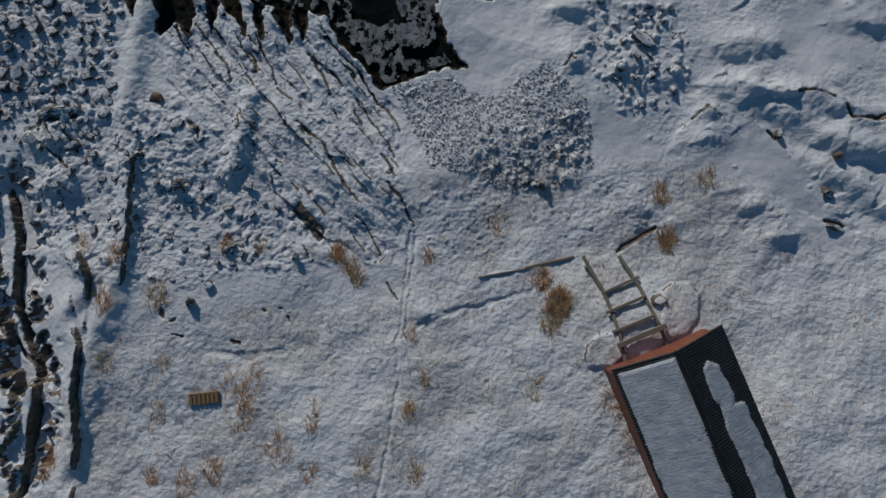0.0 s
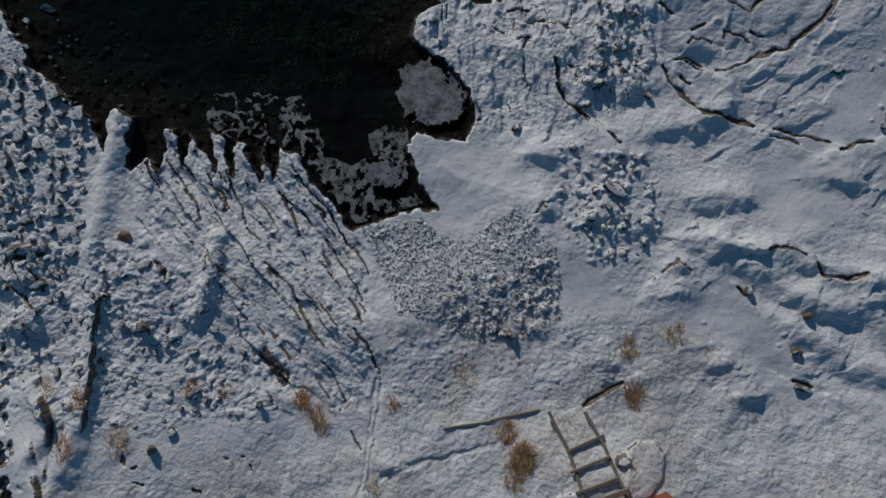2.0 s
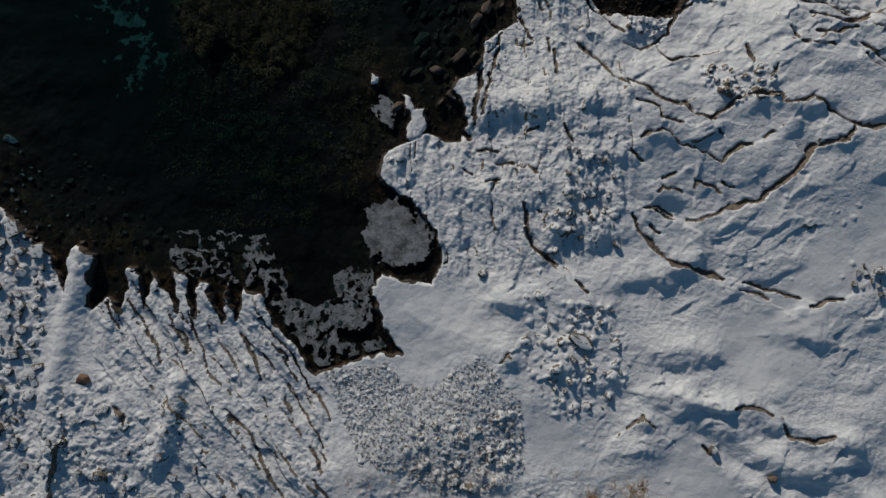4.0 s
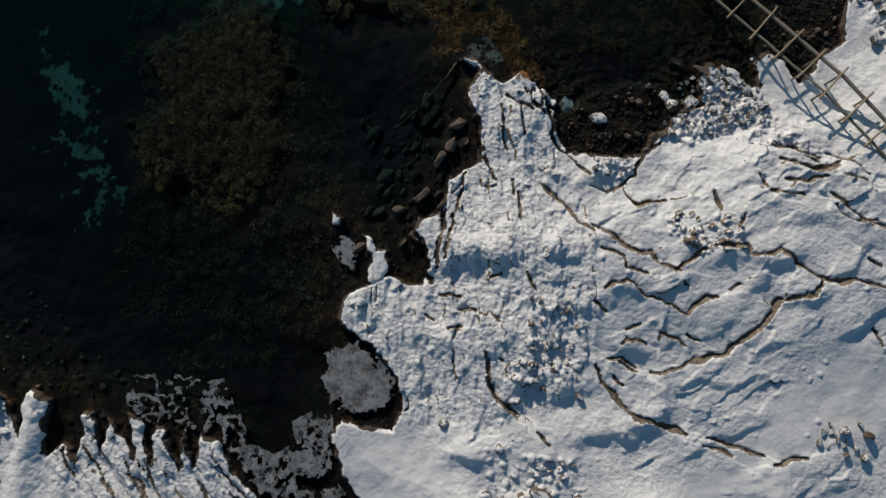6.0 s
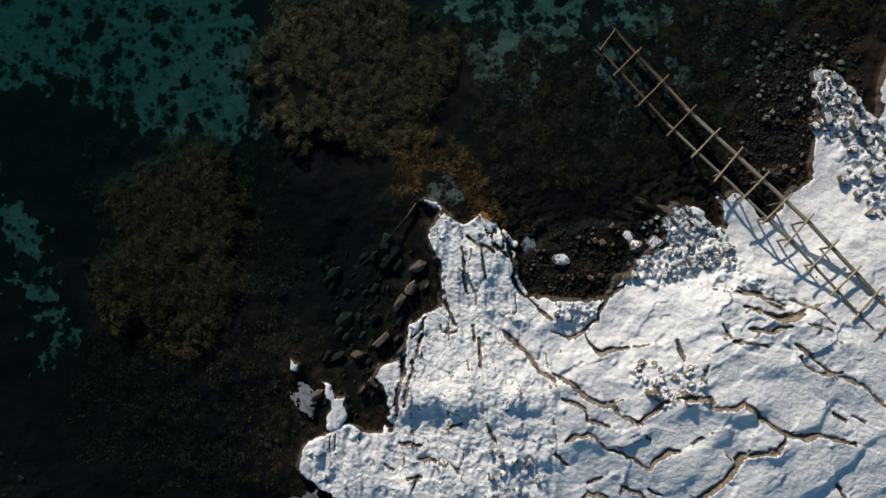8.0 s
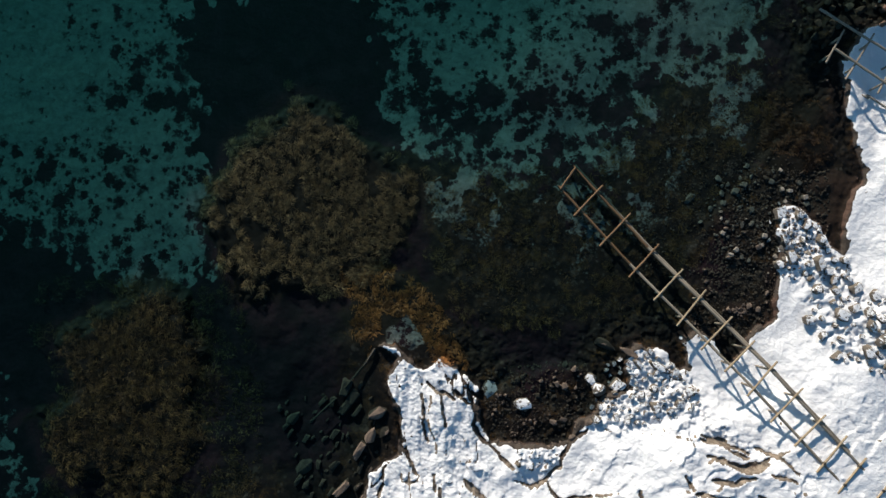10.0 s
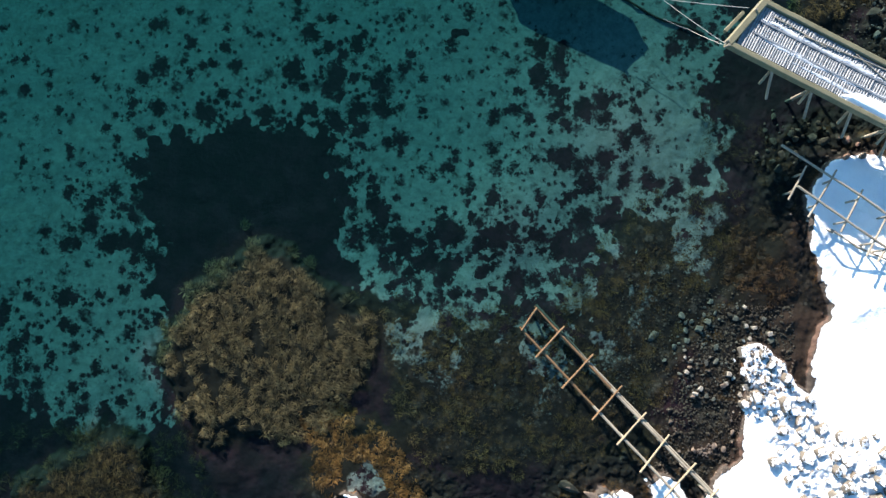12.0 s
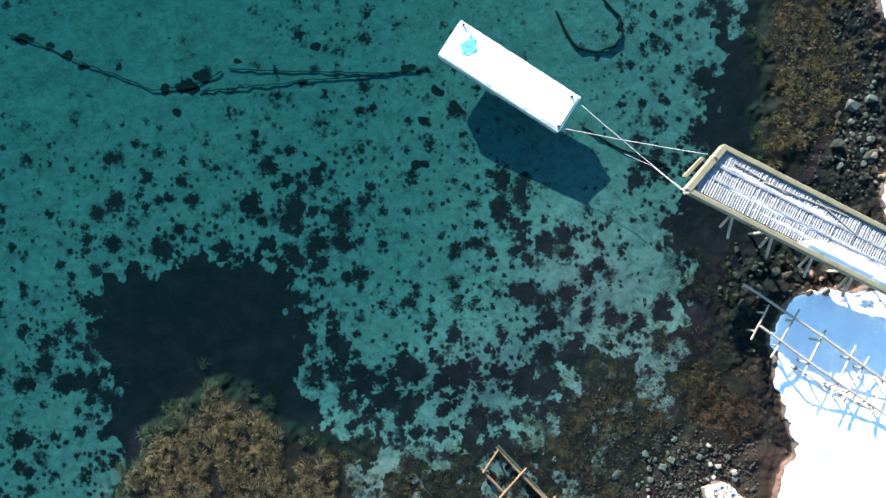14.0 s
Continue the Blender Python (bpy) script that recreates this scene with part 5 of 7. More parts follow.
# ---- the boathouse ----
def boathouse():
    ox, oy = 8.41, -2.23
    turn = math.degrees(math.atan2(-0.929, 0.37))
    ground_z = 0.35
    th = base("boathouse", ox, oy, ground_z, turn, "small red wooden boathouse with a snow-dusted dark corrugated roof", "boathouse")
    # own axes: x back along the ridge, y across (to the sun's side of the plan: left of the ridge is -y)
    long, half_l, half_r, ridge, eave = 9.5, 2.16, 2.36, 3.5 - ground_z, 2.4 - ground_z

    def roof_z(y):
        return ridge - (ridge - eave) * (abs(y) / (half_r if y > 0 else half_l))

    inset = 0.24
    # gable boards, upright, each its own plank
    wall = part("wall", beam((inset + 0.06, -half_l + 0.2, 0.0), (inset + 0.06, half_r - 0.2, 0.0), 0.06, 0.5, seed=1), M_RED_WALL, th, "red-painted board gable wall")
    rng = random.Random(5)
    y = -half_l + 0.16
    while y < half_r - 0.16:
        w = rng.uniform(0.14, 0.19)
        top = min(roof_z(y), roof_z(y + w)) - 0.06
        bm = beam((inset + rng.uniform(-0.006, 0.006), y + w / 2, -0.3), (inset, y + w / 2, top), 0.03, w - 0.008, bevel=0.006, seed=int(y * 100))
        part("board", bm, M_RED_WALL, wall)
        y += w
    for y in (-half_l + 0.16, half_r - 0.16):
        side = bmesh.new()
        beam((inset + 0.03, y, (eave - 0.3) / 2), (long - 0.1, y, (eave - 0.3) / 2), 0.08, eave + 0.3, side)
        part("wall", side, M_RED_WALL, th)
    part("wall", beam((long - 0.1, -half_l + 0.2, 1.0), (long - 0.1, half_r - 0.2, 1.0), 0.08, 2.6), M_RED_WALL, th)
    # corrugated roofing, each slope one sheet with real thickness
    for sgn, half in ((-1, half_l), (1, half_r)):
        n = 690
        bm = bmesh.new()
        grid = []
        for i in range(n + 1):
            x = long * i / n - 0.02
            wave = 0.013 * math.sin(x / 0.11 * 2 * math.pi)
            row = []
            for k, f in enumerate((0.012, 0.25, 0.5, 0.75, 1.0)):
                yy = sgn * half * f
                sag = 0.01 * math.sin(x * 1.7 + k)
                row.append(bm.verts.new((x, yy, roof_z(yy) + wave + sag + 0.03)))
            row += [bm.verts.new((v.co.x, v.co.y, v.co.z - 0.05)) for v in row[::-1]]
            grid.append(row)
        for p, q in zip(grid, grid[1:]):
            for k in range(len(p)):
                bm.faces.new((p[k], p[(k + 1) % len(p)], q[(k + 1) % len(p)], q[k]))
        bm.faces.new(grid[0])
        bm.faces.new(grid[-1][::-1])
        part("roof", bm, M_IRON, th, "dark corrugated iron roofing sheet")
    part("ridge_cap", log([(-0.03, 0, ridge + 0.02), (long, 0, ridge + 0.02)], 0.10, 0.10, 8, 3, 0.1), M_IRON, th, "dark iron ridge cap")
    for sgn, half in ((-1, half_l), (1, half_r)):
        part("bargeboard", beam((0.0, sgn * 0.05, ridge - 0.10), (0.0, sgn * half, eave - 0.08), 0.05, 0.13, seed=8), M_RUST, th, "rust-stained bargeboard")
        part("eave_board", beam((0.02, sgn * (half - 0.05), eave - 0.06), (long, sgn * (half - 0.05), eave - 0.06), 0.05, 0.12, seed=9), M_RUST, th)

    def left(u, v, h):
        return (u, -v, roof_z(-v) + 0.045 + h)

    def right(u, v, h):
        return (u, v, roof_z(v) + 0.045 + h)

    part("roof_snow", blanket(left, [(0.16, 0.12), (0.20, 2.00), (4.0, 2.04), (long - 0.1, 2.02), (long - 0.1, 0.14), (4.2, 0.16), (2.0, 0.12)], 0.05, 0.045, 1, 0.025, 0.12, 0.05), M_SNOW_THIN, th, "thin grey snow lying on the roof")
    part("roof_snow", blanket(right, [(1.0, 0.75), (0.85, 1.1), (1.2, 1.45), (2.4, 1.62), (2.7, 1.5), (2.8, 1.9), (5.0, 2.0), (long - 0.2, 2.0), (long - 0.2, 0.8), (5.0, 0.8), (3.3, 0.72), (2.6, 0.85), (2.0, 0.7)], 0.05, 0.045, 2, 0.025, 0.12, 0.10), M_SNOW_THIN, th, "patchy thin snow lying on the roof")


boathouse()


# ---- slipways: log rails with poles laid across ----
def slipway(label, left, right, crosses, rail_r, cross_r, rail_wood, cross_wood, doubled=False, legs=True, far_wood=None):
    """left, right: each rail's points. crosses: pairs of ends."""
    x, y, z = left[0]
    th = base("slipway", x, y, z, 0, label, "slipway")
    off = Vector((x, y, z))
    rel = lambda pts: [Vector(p) - off for p in pts]  # noqa: E731
    for k, rail in enumerate((left, right)):
        for n, (p, q) in enumerate(zip(rail, rail[1:])):
            part("rail", log(rel([p, q]), rail_r, rail_r * 0.92, 9, 10 + k + n), far_wood if far_wood and n == 0 else rail_wood, th)
            if doubled and k:
                sh = Vector((0.09, 0.05, -0.05))
                part("rail", log([v + sh for v in rel([p, q])], rail_r * 0.8, rail_r * 0.75, 8, 30 + n), rail_wood, th)
    for n, (p, q) in enumerate(crosses):
        part("cross_pole", log(rel([p, q]), cross_r, cross_r * 0.85, 8, 50 + n), far_wood if far_wood and p[2] < WATER + 0.26 else cross_wood, th)
        if legs:
            for c, s in ((p, 0.24), (q, 0.76)):
                m = Vector(p).lerp(Vector(q), s)
                g = height(m.x, m.y) - 0.1
                if m.z - g > 0.22:
                    part("leg", log([m - off + Vector((0, 0, -0.04)), Vector((m.x + 0.06, m.y - 0.04, g)) - off], cross_r, cross_r, 7, 90 + n), rail_wood, th)
                else:
                    part("lashing", log([m - off + Vector((0, 0, 0.06)), m - off - Vector((0, 0, 0.08))], cross_r * 1.3, cross_r * 1.3, 7, 95 + n), M_ROPE_DARK, th, "dark rope lashing")


def long_slipway():
    a, d, w = Vector((12.295, 36.38)), Vector((0.688, -0.7256)), Vector((0.7256, 0.688))

    def at(s, off, dz=0.0):
        p = a + d * s + w * off
        zz = WATER - 0.05 + 0.0213 * s if s < 4.5 else WATER + 0.046 + 0.1906 * (s - 4.5) if s < 11.4 else 0.36 + 0.03 * (s - 11.4)
        return (p.x, p.y, zz + dz)

    left, right = [at(-0.1, 0), at(4.5, 0), at(11.4, 0), at(21, 0)], [at(-0.3, 1.08), at(4.5, 1.06), at(11.4, 1.05), at(21, 1.05)]
    crosses = []
    rng = random.Random(2)
    for n, s in enumerate((0.0, 1.36, 3.0, 4.83, 6.22, 7.53, 8.9, 10.19, 11.39, 12.75, 14.13, 15.4, 16.57, 17.9, 19.3)):
        over = 0.05 if n == 0 else rng.uniform(0.38, 0.5)
        crosses.append((at(s + rng.uniform(-0.04, 0.08), -over, 0.09), at(s - rng.uniform(0.05, 0.2), 1.06 + over * 0.95, 0.09)))
    slipway("long pale log slipway with cross poles running into the sea", left, right, crosses, 0.062, 0.048, M_WOOD_GREY, M_WOOD_PALE, True, True, M_WOOD_WET)


def short_slipway():
    def at(t_px, zz):
        return (*t_px, zz)

    left = [at((23.88, 42.55), -0.32), at((26.14, 40.77), 0.05), at((28.45, 39.14), 0.25), at((30.34, 37.71), 0.38)]
    right = [at((23.23, 44.30), -0.38), at((26.40, 42.05), 0.05), at((28.77, 40.27), 0.25), at((30.83, 38.74), 0.38)]
    ends = [((23.54, 41.97), (24.32, 43.43)), ((24.31, 41.23), (25.54, 43.25)), ((25.55, 40.61), (26.50, 42.40)), ((26.53, 39.61), (27.67, 41.78)), ((26.96, 39.38), (28.19, 41.32)), ((28.10, 38.85), (28.84, 40.81))]
    heights = (-0.42, -0.3, -0.1, 0.04, 0.08, 0.18)
    crosses = [((*p, h), (*q, h)) for (p, q), h in zip(ends, heights)]
    slipway("short snowed-in slipway of grey log rails and cross poles", left, right, crosses, 0.055, 0.048, M_WOOD_GREY, M_WOOD_GREY, False, True)
    poles = [[(24.66, 41.16), (25.75, 40.62)], [(25.62, 40.77), (26.72, 40.00)], [(26.66, 40.02), (28.29, 39.16)]]
    for n, pts in enumerate(poles):
        zs = [height(*p) + 0.06 for p in pts]
        ob = part("loose_pole", log([(*p, zz) for p, zz in zip(pts, zs)], 0.045, 0.04, 8, 70 + n), M_WOOD_GREY)
        tagged(ob, "weathered grey pole lying in the snow beside the slipway", "pole", "loose poles")


def house_slipway():
    left = [(7.43, -3.05, 0.88), (7.18, -1.64, 0.70), (6.73, -0.21, 0.50), (5.93, 1.36, 0.28)]
    right = [(9.11, -2.30, 0.88), (8.73, -1.34, 0.72), (8.12, 0.14, 0.50), (7.41, 1.38, 0.30)]
    crosses = [(Vector(p), Vector(q)) for p, q in (
        ((6.62, -0.20, 0.47), (8.15, 0.50, 0.47)),
        ((6.74, -0.95, 0.58), (8.34, -0.27, 0.58)),
        ((6.93, -1.73, 0.68), (8.57, -1.06, 0.68)),
        ((7.09, -2.27, 0.76), (9.0, -1.45, 0.76)),
        ((7.36, -3.13, 0.88), (9.22, -2.29, 0.88)),
    )]
    left, right = ([(x, y, max(z, height(x, y) + 0.07)) for x, y, z in rail] for rail in (left, right))
    crosses = [tuple(Vector((p.x, p.y, max(p.z, height(p.x, p.y) + 0.12))) for p in pair) for pair in crosses]
    x, y, z0 = left[0]
    th = base("slipway", x, y, z0, 0, "weathered grey timber slipway in front of the boathouse", "slipway")
    off = Vector(left[0])
    for k, rail in enumerate((left, right)):
        for n, (p, q) in enumerate(zip(rail, rail[1:])):
            part("rail", beam(Vector(p) - off, Vector(q) - off, 0.13, 0.13, seed=k + 3 * n, worn=0.012), M_WOOD_GREY, th)
    for n, (p, q) in enumerate(crosses):
        part("cross_beam", beam(p - off + Vector((0, 0, 0.02)), q - off + Vector((0, 0, 0.02)), 0.2 if n in (3, 4) else 0.12, 0.1, seed=n + 9, worn=0.01), M_WOOD_GREY, th)
    for f in (0.1, 0.5, 0.9):
        for rail in (left, right):
            p = Vector(rail[0]).lerp(Vector(rail[-1]), f)
            g = height(p.x, p.y) - 0.1
            if p.z - g > 0.15:
                part("leg", beam(p - off, Vector((p.x, p.y, g)) - off, 0.12, 0.12), M_WOOD_GREY, th)


long_slipway()
short_slipway()
house_slipway()


# ---- the pier ----
def pier():
    a = Vector((20.2, 48.0))
    d, w = Vector((0.893, -0.450)), Vector((0.450, 0.893))
    turn = math.degrees(math.atan2(d.y, d.x))
    deck = 1.05
    th = base("pier", a.x, a.y, 0, turn, "narrow wooden pier with grey slatted deck and mossy side beams", "pier")
    long, wide = 14.0, 2.36
    skew = 0.55
    top = deck - 0.06

    for name, y, x0 in (("side_beam", 0.09, -0.05), ("side_beam", wide - 0.09, skew - 0.05)):
        part(name, beam((x0, y, top), (long, y, top), 0.22, 0.34, bevel=0.03, worn=0.006, seed=3), M_WOOD_GREEN, th, "mossy squared side beam")
        inner = 0.16 if y < 1 else -0.16
        part("stringer", beam((x0 + 0.1, y + inner, top - 0.04), (long, y + inner, top - 0.04), 0.10, 0.16, seed=4), M_WOOD_GREY, th)
    part("end_beam", beam((0.02, 0.1, top + 0.03), (skew + 0.02, wide - 0.1, top + 0.03), 0.3, 0.3, bevel=0.04, worn=0.01, seed=6), M_WOOD_GREEN, th, "mossy squared end beam")
    part("fender", beam((-0.28, 0.55, top - 0.1), (0.02, 1.55, top - 0.05), 0.14, 0.2, seed=7), M_WOOD_GREEN, th)
    # deck slats, each its own round-edged batten
    bm = beam((0, 0.26, 0), (0, wide - 0.26, 0), 0.088, 0.06, bevel=0.025)
    first = part("deck_slat", bm, M_DECK, th, "icy grey deck slat")
    rng = random.Random(8)
    first.location = (skew * 0.6 + 0.25, 0, deck)
    x = skew * 0.6 + 0.37
    while x < long:
        ob = new("deck_slat", first.data)
        ob.parent = th
        ob.location = (x, 0, deck + rng.uniform(-0.012, 0.012))
        ob.rotation_euler = (0, 0, rng.uniform(-0.012, 0.012))
        x += 0.106
    # added sheet close below the slats, keeps their shaded gaps from going black
    part("gap_sheet", beam((0.35, wide / 2, deck - 0.05), (long, wide / 2, deck - 0.05), wide - 0.5, 0.03, bevel=0.005), M_DECK, th, "added grey sheet that lightens the gaps between the slats")
    # bearers and two planks trodden into the deck
    for y in (0.6, 1.2, 1.75):
        part("bearer", beam((0.3, y, deck - 0.13), (long, y, deck - 0.13), 0.12, 0.16, seed=11), M_WOOD_GREY, th)
    for y, s in ((0.95, 1), (1.5, 2)):
        part("runner", beam((0.75, y, deck + 0.03), (long, y + 0.05, deck + 0.03), 0.09, 0.03, seed=12 + s, worn=0.012), M_DECK, th, "icy runner nailed along the deck")
    for n, (x0, y0, x1, y1) in enumerate(((2.6, 1.75, 6.2, 2.05), (4.8, 2.05, 6.8, 1.55), (1.2, 1.9, 3.6, 1.75))):
        part("loose_batten", beam((x0, y0, deck + 0.05), (x1, y1, deck + 0.045), 0.05, 0.04, seed=20 + n, worn=0.01), M_WOOD_GREY, th)
    # legs and raking struts down to the rock
    for n, x in enumerate((0.5, 2.3, 4.1, 5.9, 7.7, 9.8, 12)):
        for y, out in ((0.35, -1), (wide - 0.35, 1)):
            p = a + d * x + w * y
            g = height(p.x, p.y) - 0.2
            if deck - g > 0.4 and n in (2, 4, 6):
                part("leg", log([(x, y, deck), (x + 0.05, y, g)], 0.065, 0.07, 8, n), M_WOOD_GREY, th)
        if x < 9 and n:
            q = a + d * (x + 0.9) + w * -0.85
            g = height(q.x, q.y) - 0.15
            part("strut", log([(x - 0.2, 0.1, deck - 0.1), (x + 0.55, -0.55, max(g, deck - 1.3))], 0.06, 0.055, 8, n + 20), M_WOOD_GREY, th)
            part("cross_tie", log([(x - 0.25, -0.5, deck - 0.55), (x - 0.1, 0.2, deck - 0.45)], 0.06, 0.055, 8, n + 40), M_WOOD_PALE, th)

    # snow left on the deck
    def on_deck(u, v, h):
        return (u, v, deck + 0.03 + h)

    for streak in ([(1.0, 0.9), (2.5, 1.02), (4.5, 0.93), (7.0, 1.06), (9.5, 0.98), (9.5, 0.86), (6.0, 0.9), (3.0, 0.84)], [(0.7, 1.62), (2.0, 1.74), (3.4, 1.66), (5.2, 1.74), (6.4, 1.6), (4.4, 1.54), (2.2, 1.58)], [(2.5, 0.55), (4.0, 0.62), (6.2, 0.66), (6.4, 0.58), (4.4, 0.5)]):
        part("ice_streak", blanket(on_deck, streak, 0.02, 0.02, 12), M_SNOW_THIN, th, "thin streak of ice frozen to the slats")
    snow_ob = part("deck_snow", blanket(on_deck, [(4.9, 0.22), (5.6, 0.75), (7.0, 0.85), (9.0, 0.75), (long - 0.2, 0.7), (long - 0.2, 0.2)], 0.10, 0.06, 9), M_SNOW, th, "snow left along the deck")
    for n, (x, y) in enumerate(((0.0, -0.05), (0.35, 1.75), (-0.1, 0.1))):
        part("bollard", log([(x, y, top), (x + 0.02, y, top + 0.3)], 0.05, 0.045, 8, n), M_WOOD_GREY, th)


pier()


# ---- the float and its mooring lines ----
def raft():
    c = [Vector(p) for p in [(11.34, 55.46), (16.43, 52.25), (15.46, 50.71), (10.38, 53.97)]]
    o = c[3]
    d, w = (c[2] - c[3]), (c[0] - c[3])
    turn = math.degrees(math.atan2(d.y, d.x))
    long, wide = d.length, w.length
    th = base("raft", o.x, o.y, WATER, turn, "flat wooden mooring raft under untouched white snow", "raft")
    hull = beam((0.03, wide / 2, 0.12), (long - 0.03, wide / 2, 0.12), wide - 0.08, 0.46, bevel=0.05)
    part("hull", hull, M_RAFT, th, "grey plank hull of the raft")
    for y in (0.05, wide - 0.05):
        part("rim", beam((0, y, 0.40), (long, y, 0.40), 0.1, 0.12, seed=int(y * 9)), M_RAFT, th)
    for x in (0.05, long - 0.05):
        part("rim", beam((x, 0.1, 0.40), (x, wide - 0.1, 0.40), 0.1, 0.12, seed=int(x)), M_RAFT, th)

    def on_top(u, v, h):
        return (u, v, 0.42 + h)

    part("snow", blanket(on_top, [(0.02, 0.02), (long - 0.05, 0.05), (long - 0.02, wide - 0.03), (0.02, wide - 0.02)], 0.07, 0.06, 12, 0.02, 0.06, 0.03), M_SNOW, th, "even layer of snow")

    def on_snow(u, v, h):
        return (u, v, 0.44 + h)

    part("ice_patch", blanket(on_snow, [(0.35, 1.0), (0.6, 1.55), (1.1, 1.45), (1.4, 1.0), (1.2, 0.6), (0.85, 0.5), (0.6, 0.8)], 0.065, 0.05, 13, 0.06, 0.08, 0.35), M_RAFT_ICE, th, "wet bluish ice patch in the snow")
    for x, y in ((long - 0.35, wide - 0.2), (long - 0.15, 0.2), (0.2, wide - 0.12)):
        part("cleat", log([(x, y, 0.42), (x + 0.04, y, 0.60)], 0.06, 0.05, 8, 2), M_IRON, th)


raft()


def rope(name, pts, r, material, label, seed=0, parent=None):
    fine = []
    for (p, q) in zip(pts, pts[1:]):
        p, q = Vector(p), Vector(q)
        n = 14
        for i in range(n):
            f = i / n
            fine.append(p.lerp(q, f) - Vector((0, 0, 0.12 * math.sin(f * math.pi) * (q - p).length / 6)))
    fine.append(Vector(pts[-1]))
    ob = part(name, log(fine, r, r, 6, seed, 0.6), material, parent)
    return tagged(ob, label, "rope", "mooring ropes")


rope("mooring_rope", [(*(16.45, 51.84), -0.45), (*(20.22, 47.96), 1.12)], 0.012, M_ROPE, "taut pale mooring rope between raft and pier")
rope("mooring_rope", [(*(15.78, 50.83), -0.45), (*(21.05, 49.48), 1.15)], 0.012, M_ROPE, "taut pale mooring rope between raft and pier", 1)
rope("mooring_rope", [(*(18.41, 49.89), -0.97), (*(19.61, 49.35), -0.9), (*(20.22, 47.96), 1.05)], 0.01, M_ROPE, "slack pale mooring rope dipping into the water", 2)


def bottom_rope(pts, r, label, seed, lift=0.05, material=None):
    fine = [Vector((*p, 0)) for p in pts]
    dense = []
    rng = random.Random(seed)
    for p, q in zip(fine, fine[1:]):
        n = max(2, int((q - p).length / 0.3))
        for i in range(n):
            v = p.lerp(q, i / n)
            v.x += rng.uniform(-0.03, 0.03)
            v.y += rng.uniform(-0.03, 0.03)
            v.z = height(v.x, v.y) + lift
            dense.append(v)
    ob = part("sunken_rope", log(dense, r, r, 6, seed, 0.8), material or M_ROPE_DARK)
    tagged(ob, label, "rope", "sunken ropes")


bottom_rope([(-0.29, 52.83), (1.81, 53.04), (4.53, 53.36), (7.02, 53.52), (10.27, 53.94)], 0.022, "dark weedy rope lying on the sandy sea bed", 3)
bottom_rope([(1.06, 53.89), (3.54, 53.75), (6.02, 53.72), (8.52, 53.68), (9.64, 53.89)], 0.022, "dark weedy rope lying on the sandy sea bed", 4)
bottom_rope([(-8.79, 55.35), (-7.32, 54.94), (-6.09, 54.37), (-3.87, 53.51), (-2.39, 52.90), (-0.66, 53.03), (1.06, 53.89)], 0.022, "dark weedy rope lying on the sandy sea bed", 5)
M_HOSE = plain_material("rusty_chain", (0.05, 0.03, 0.022), (0.1, 0.055, 0.04), 8, 0.9)
bottom_rope([(15.69, 56.41), (16.11, 55.40), (16.69, 54.77), (17.57, 54.59), (18.29, 54.85), (18.64, 55.46), (18.47, 56.18), (17.59, 57.19)], 0.06, "rusty brown rope coiled on the sea bed", 6, 0.06, M_HOSE)
bottom_rope([(16.80, 51.23), (17.81, 50.60), (18.81, 50.10), (19.82, 49.85), (20.83, 49.35)], 0.05, "rusty brown chain running towards the pier", 7, 0.06, M_HOSE)

# ---- timbers lying about on the land ----
for pts, w, h, mat, label in (
    ([(3.55, 0.89), (5.63, 1.36)], 0.13, 0.12, M_WOOD_PALE, "long pale timber lying on the snow"),
    ([(1.63, 0.49), (3.68, 0.86)], 0.10, 0.10, M_WOOD_GREY, "long grey timber half sunk in the snow"),
    ([(9.07, 2.43), (9.75, 1.40)], 0.08, 0.06, M_WOOD_GREY, "thin grey board in the snow"),
    ([(25.51, 36.46), (25.63, 36.51)], 0.03, 0.03, M_WOOD_GREY, "small stick in the snow"),
):
    p, q = pts
    ob = part("timber", beam((*p, height(*p) - h * 0.1), (*q, height(*q) - h * 0.1), 0.75 * w, h, worn=0.01, bevel=0.015), mat)
    tagged(ob, label, "timber", "loose timbers")


def pallet():
    (ax, ay), (bx, by), (cx_, cy) = [(-10.13, -4.68), (-8.91, -4.55), (-10.10, -4.24)]
    d, w = Vector((bx - ax, by - ay)), Vector((cx_ - ax, cy - ay))
    zz = height(ax, ay) + 0.04
    th = base("pallet", ax, ay, zz, math.degrees(math.atan2(d.y, d.x)), "weathered brown wooden pallet lying in dry grass", "pallet")
    long, wide = d.length, w.length
    for k in range(7):
        x = (k + 0.5) * long / 7
        part("slat", beam((x, 0, 0.05), (x, wide, 0.05), long / 7 * 0.75, 0.022, bevel=0.004, seed=k), M_WOOD_BROWN, th)
    for k in range(3):
        y = wide * (0.08 + 0.42 * k)
        part("runner", beam((0, y, -0.02), (long, y, -0.02), 0.08, 0.1, seed=k + 10), M_WOOD_BROWN, th)


pallet()

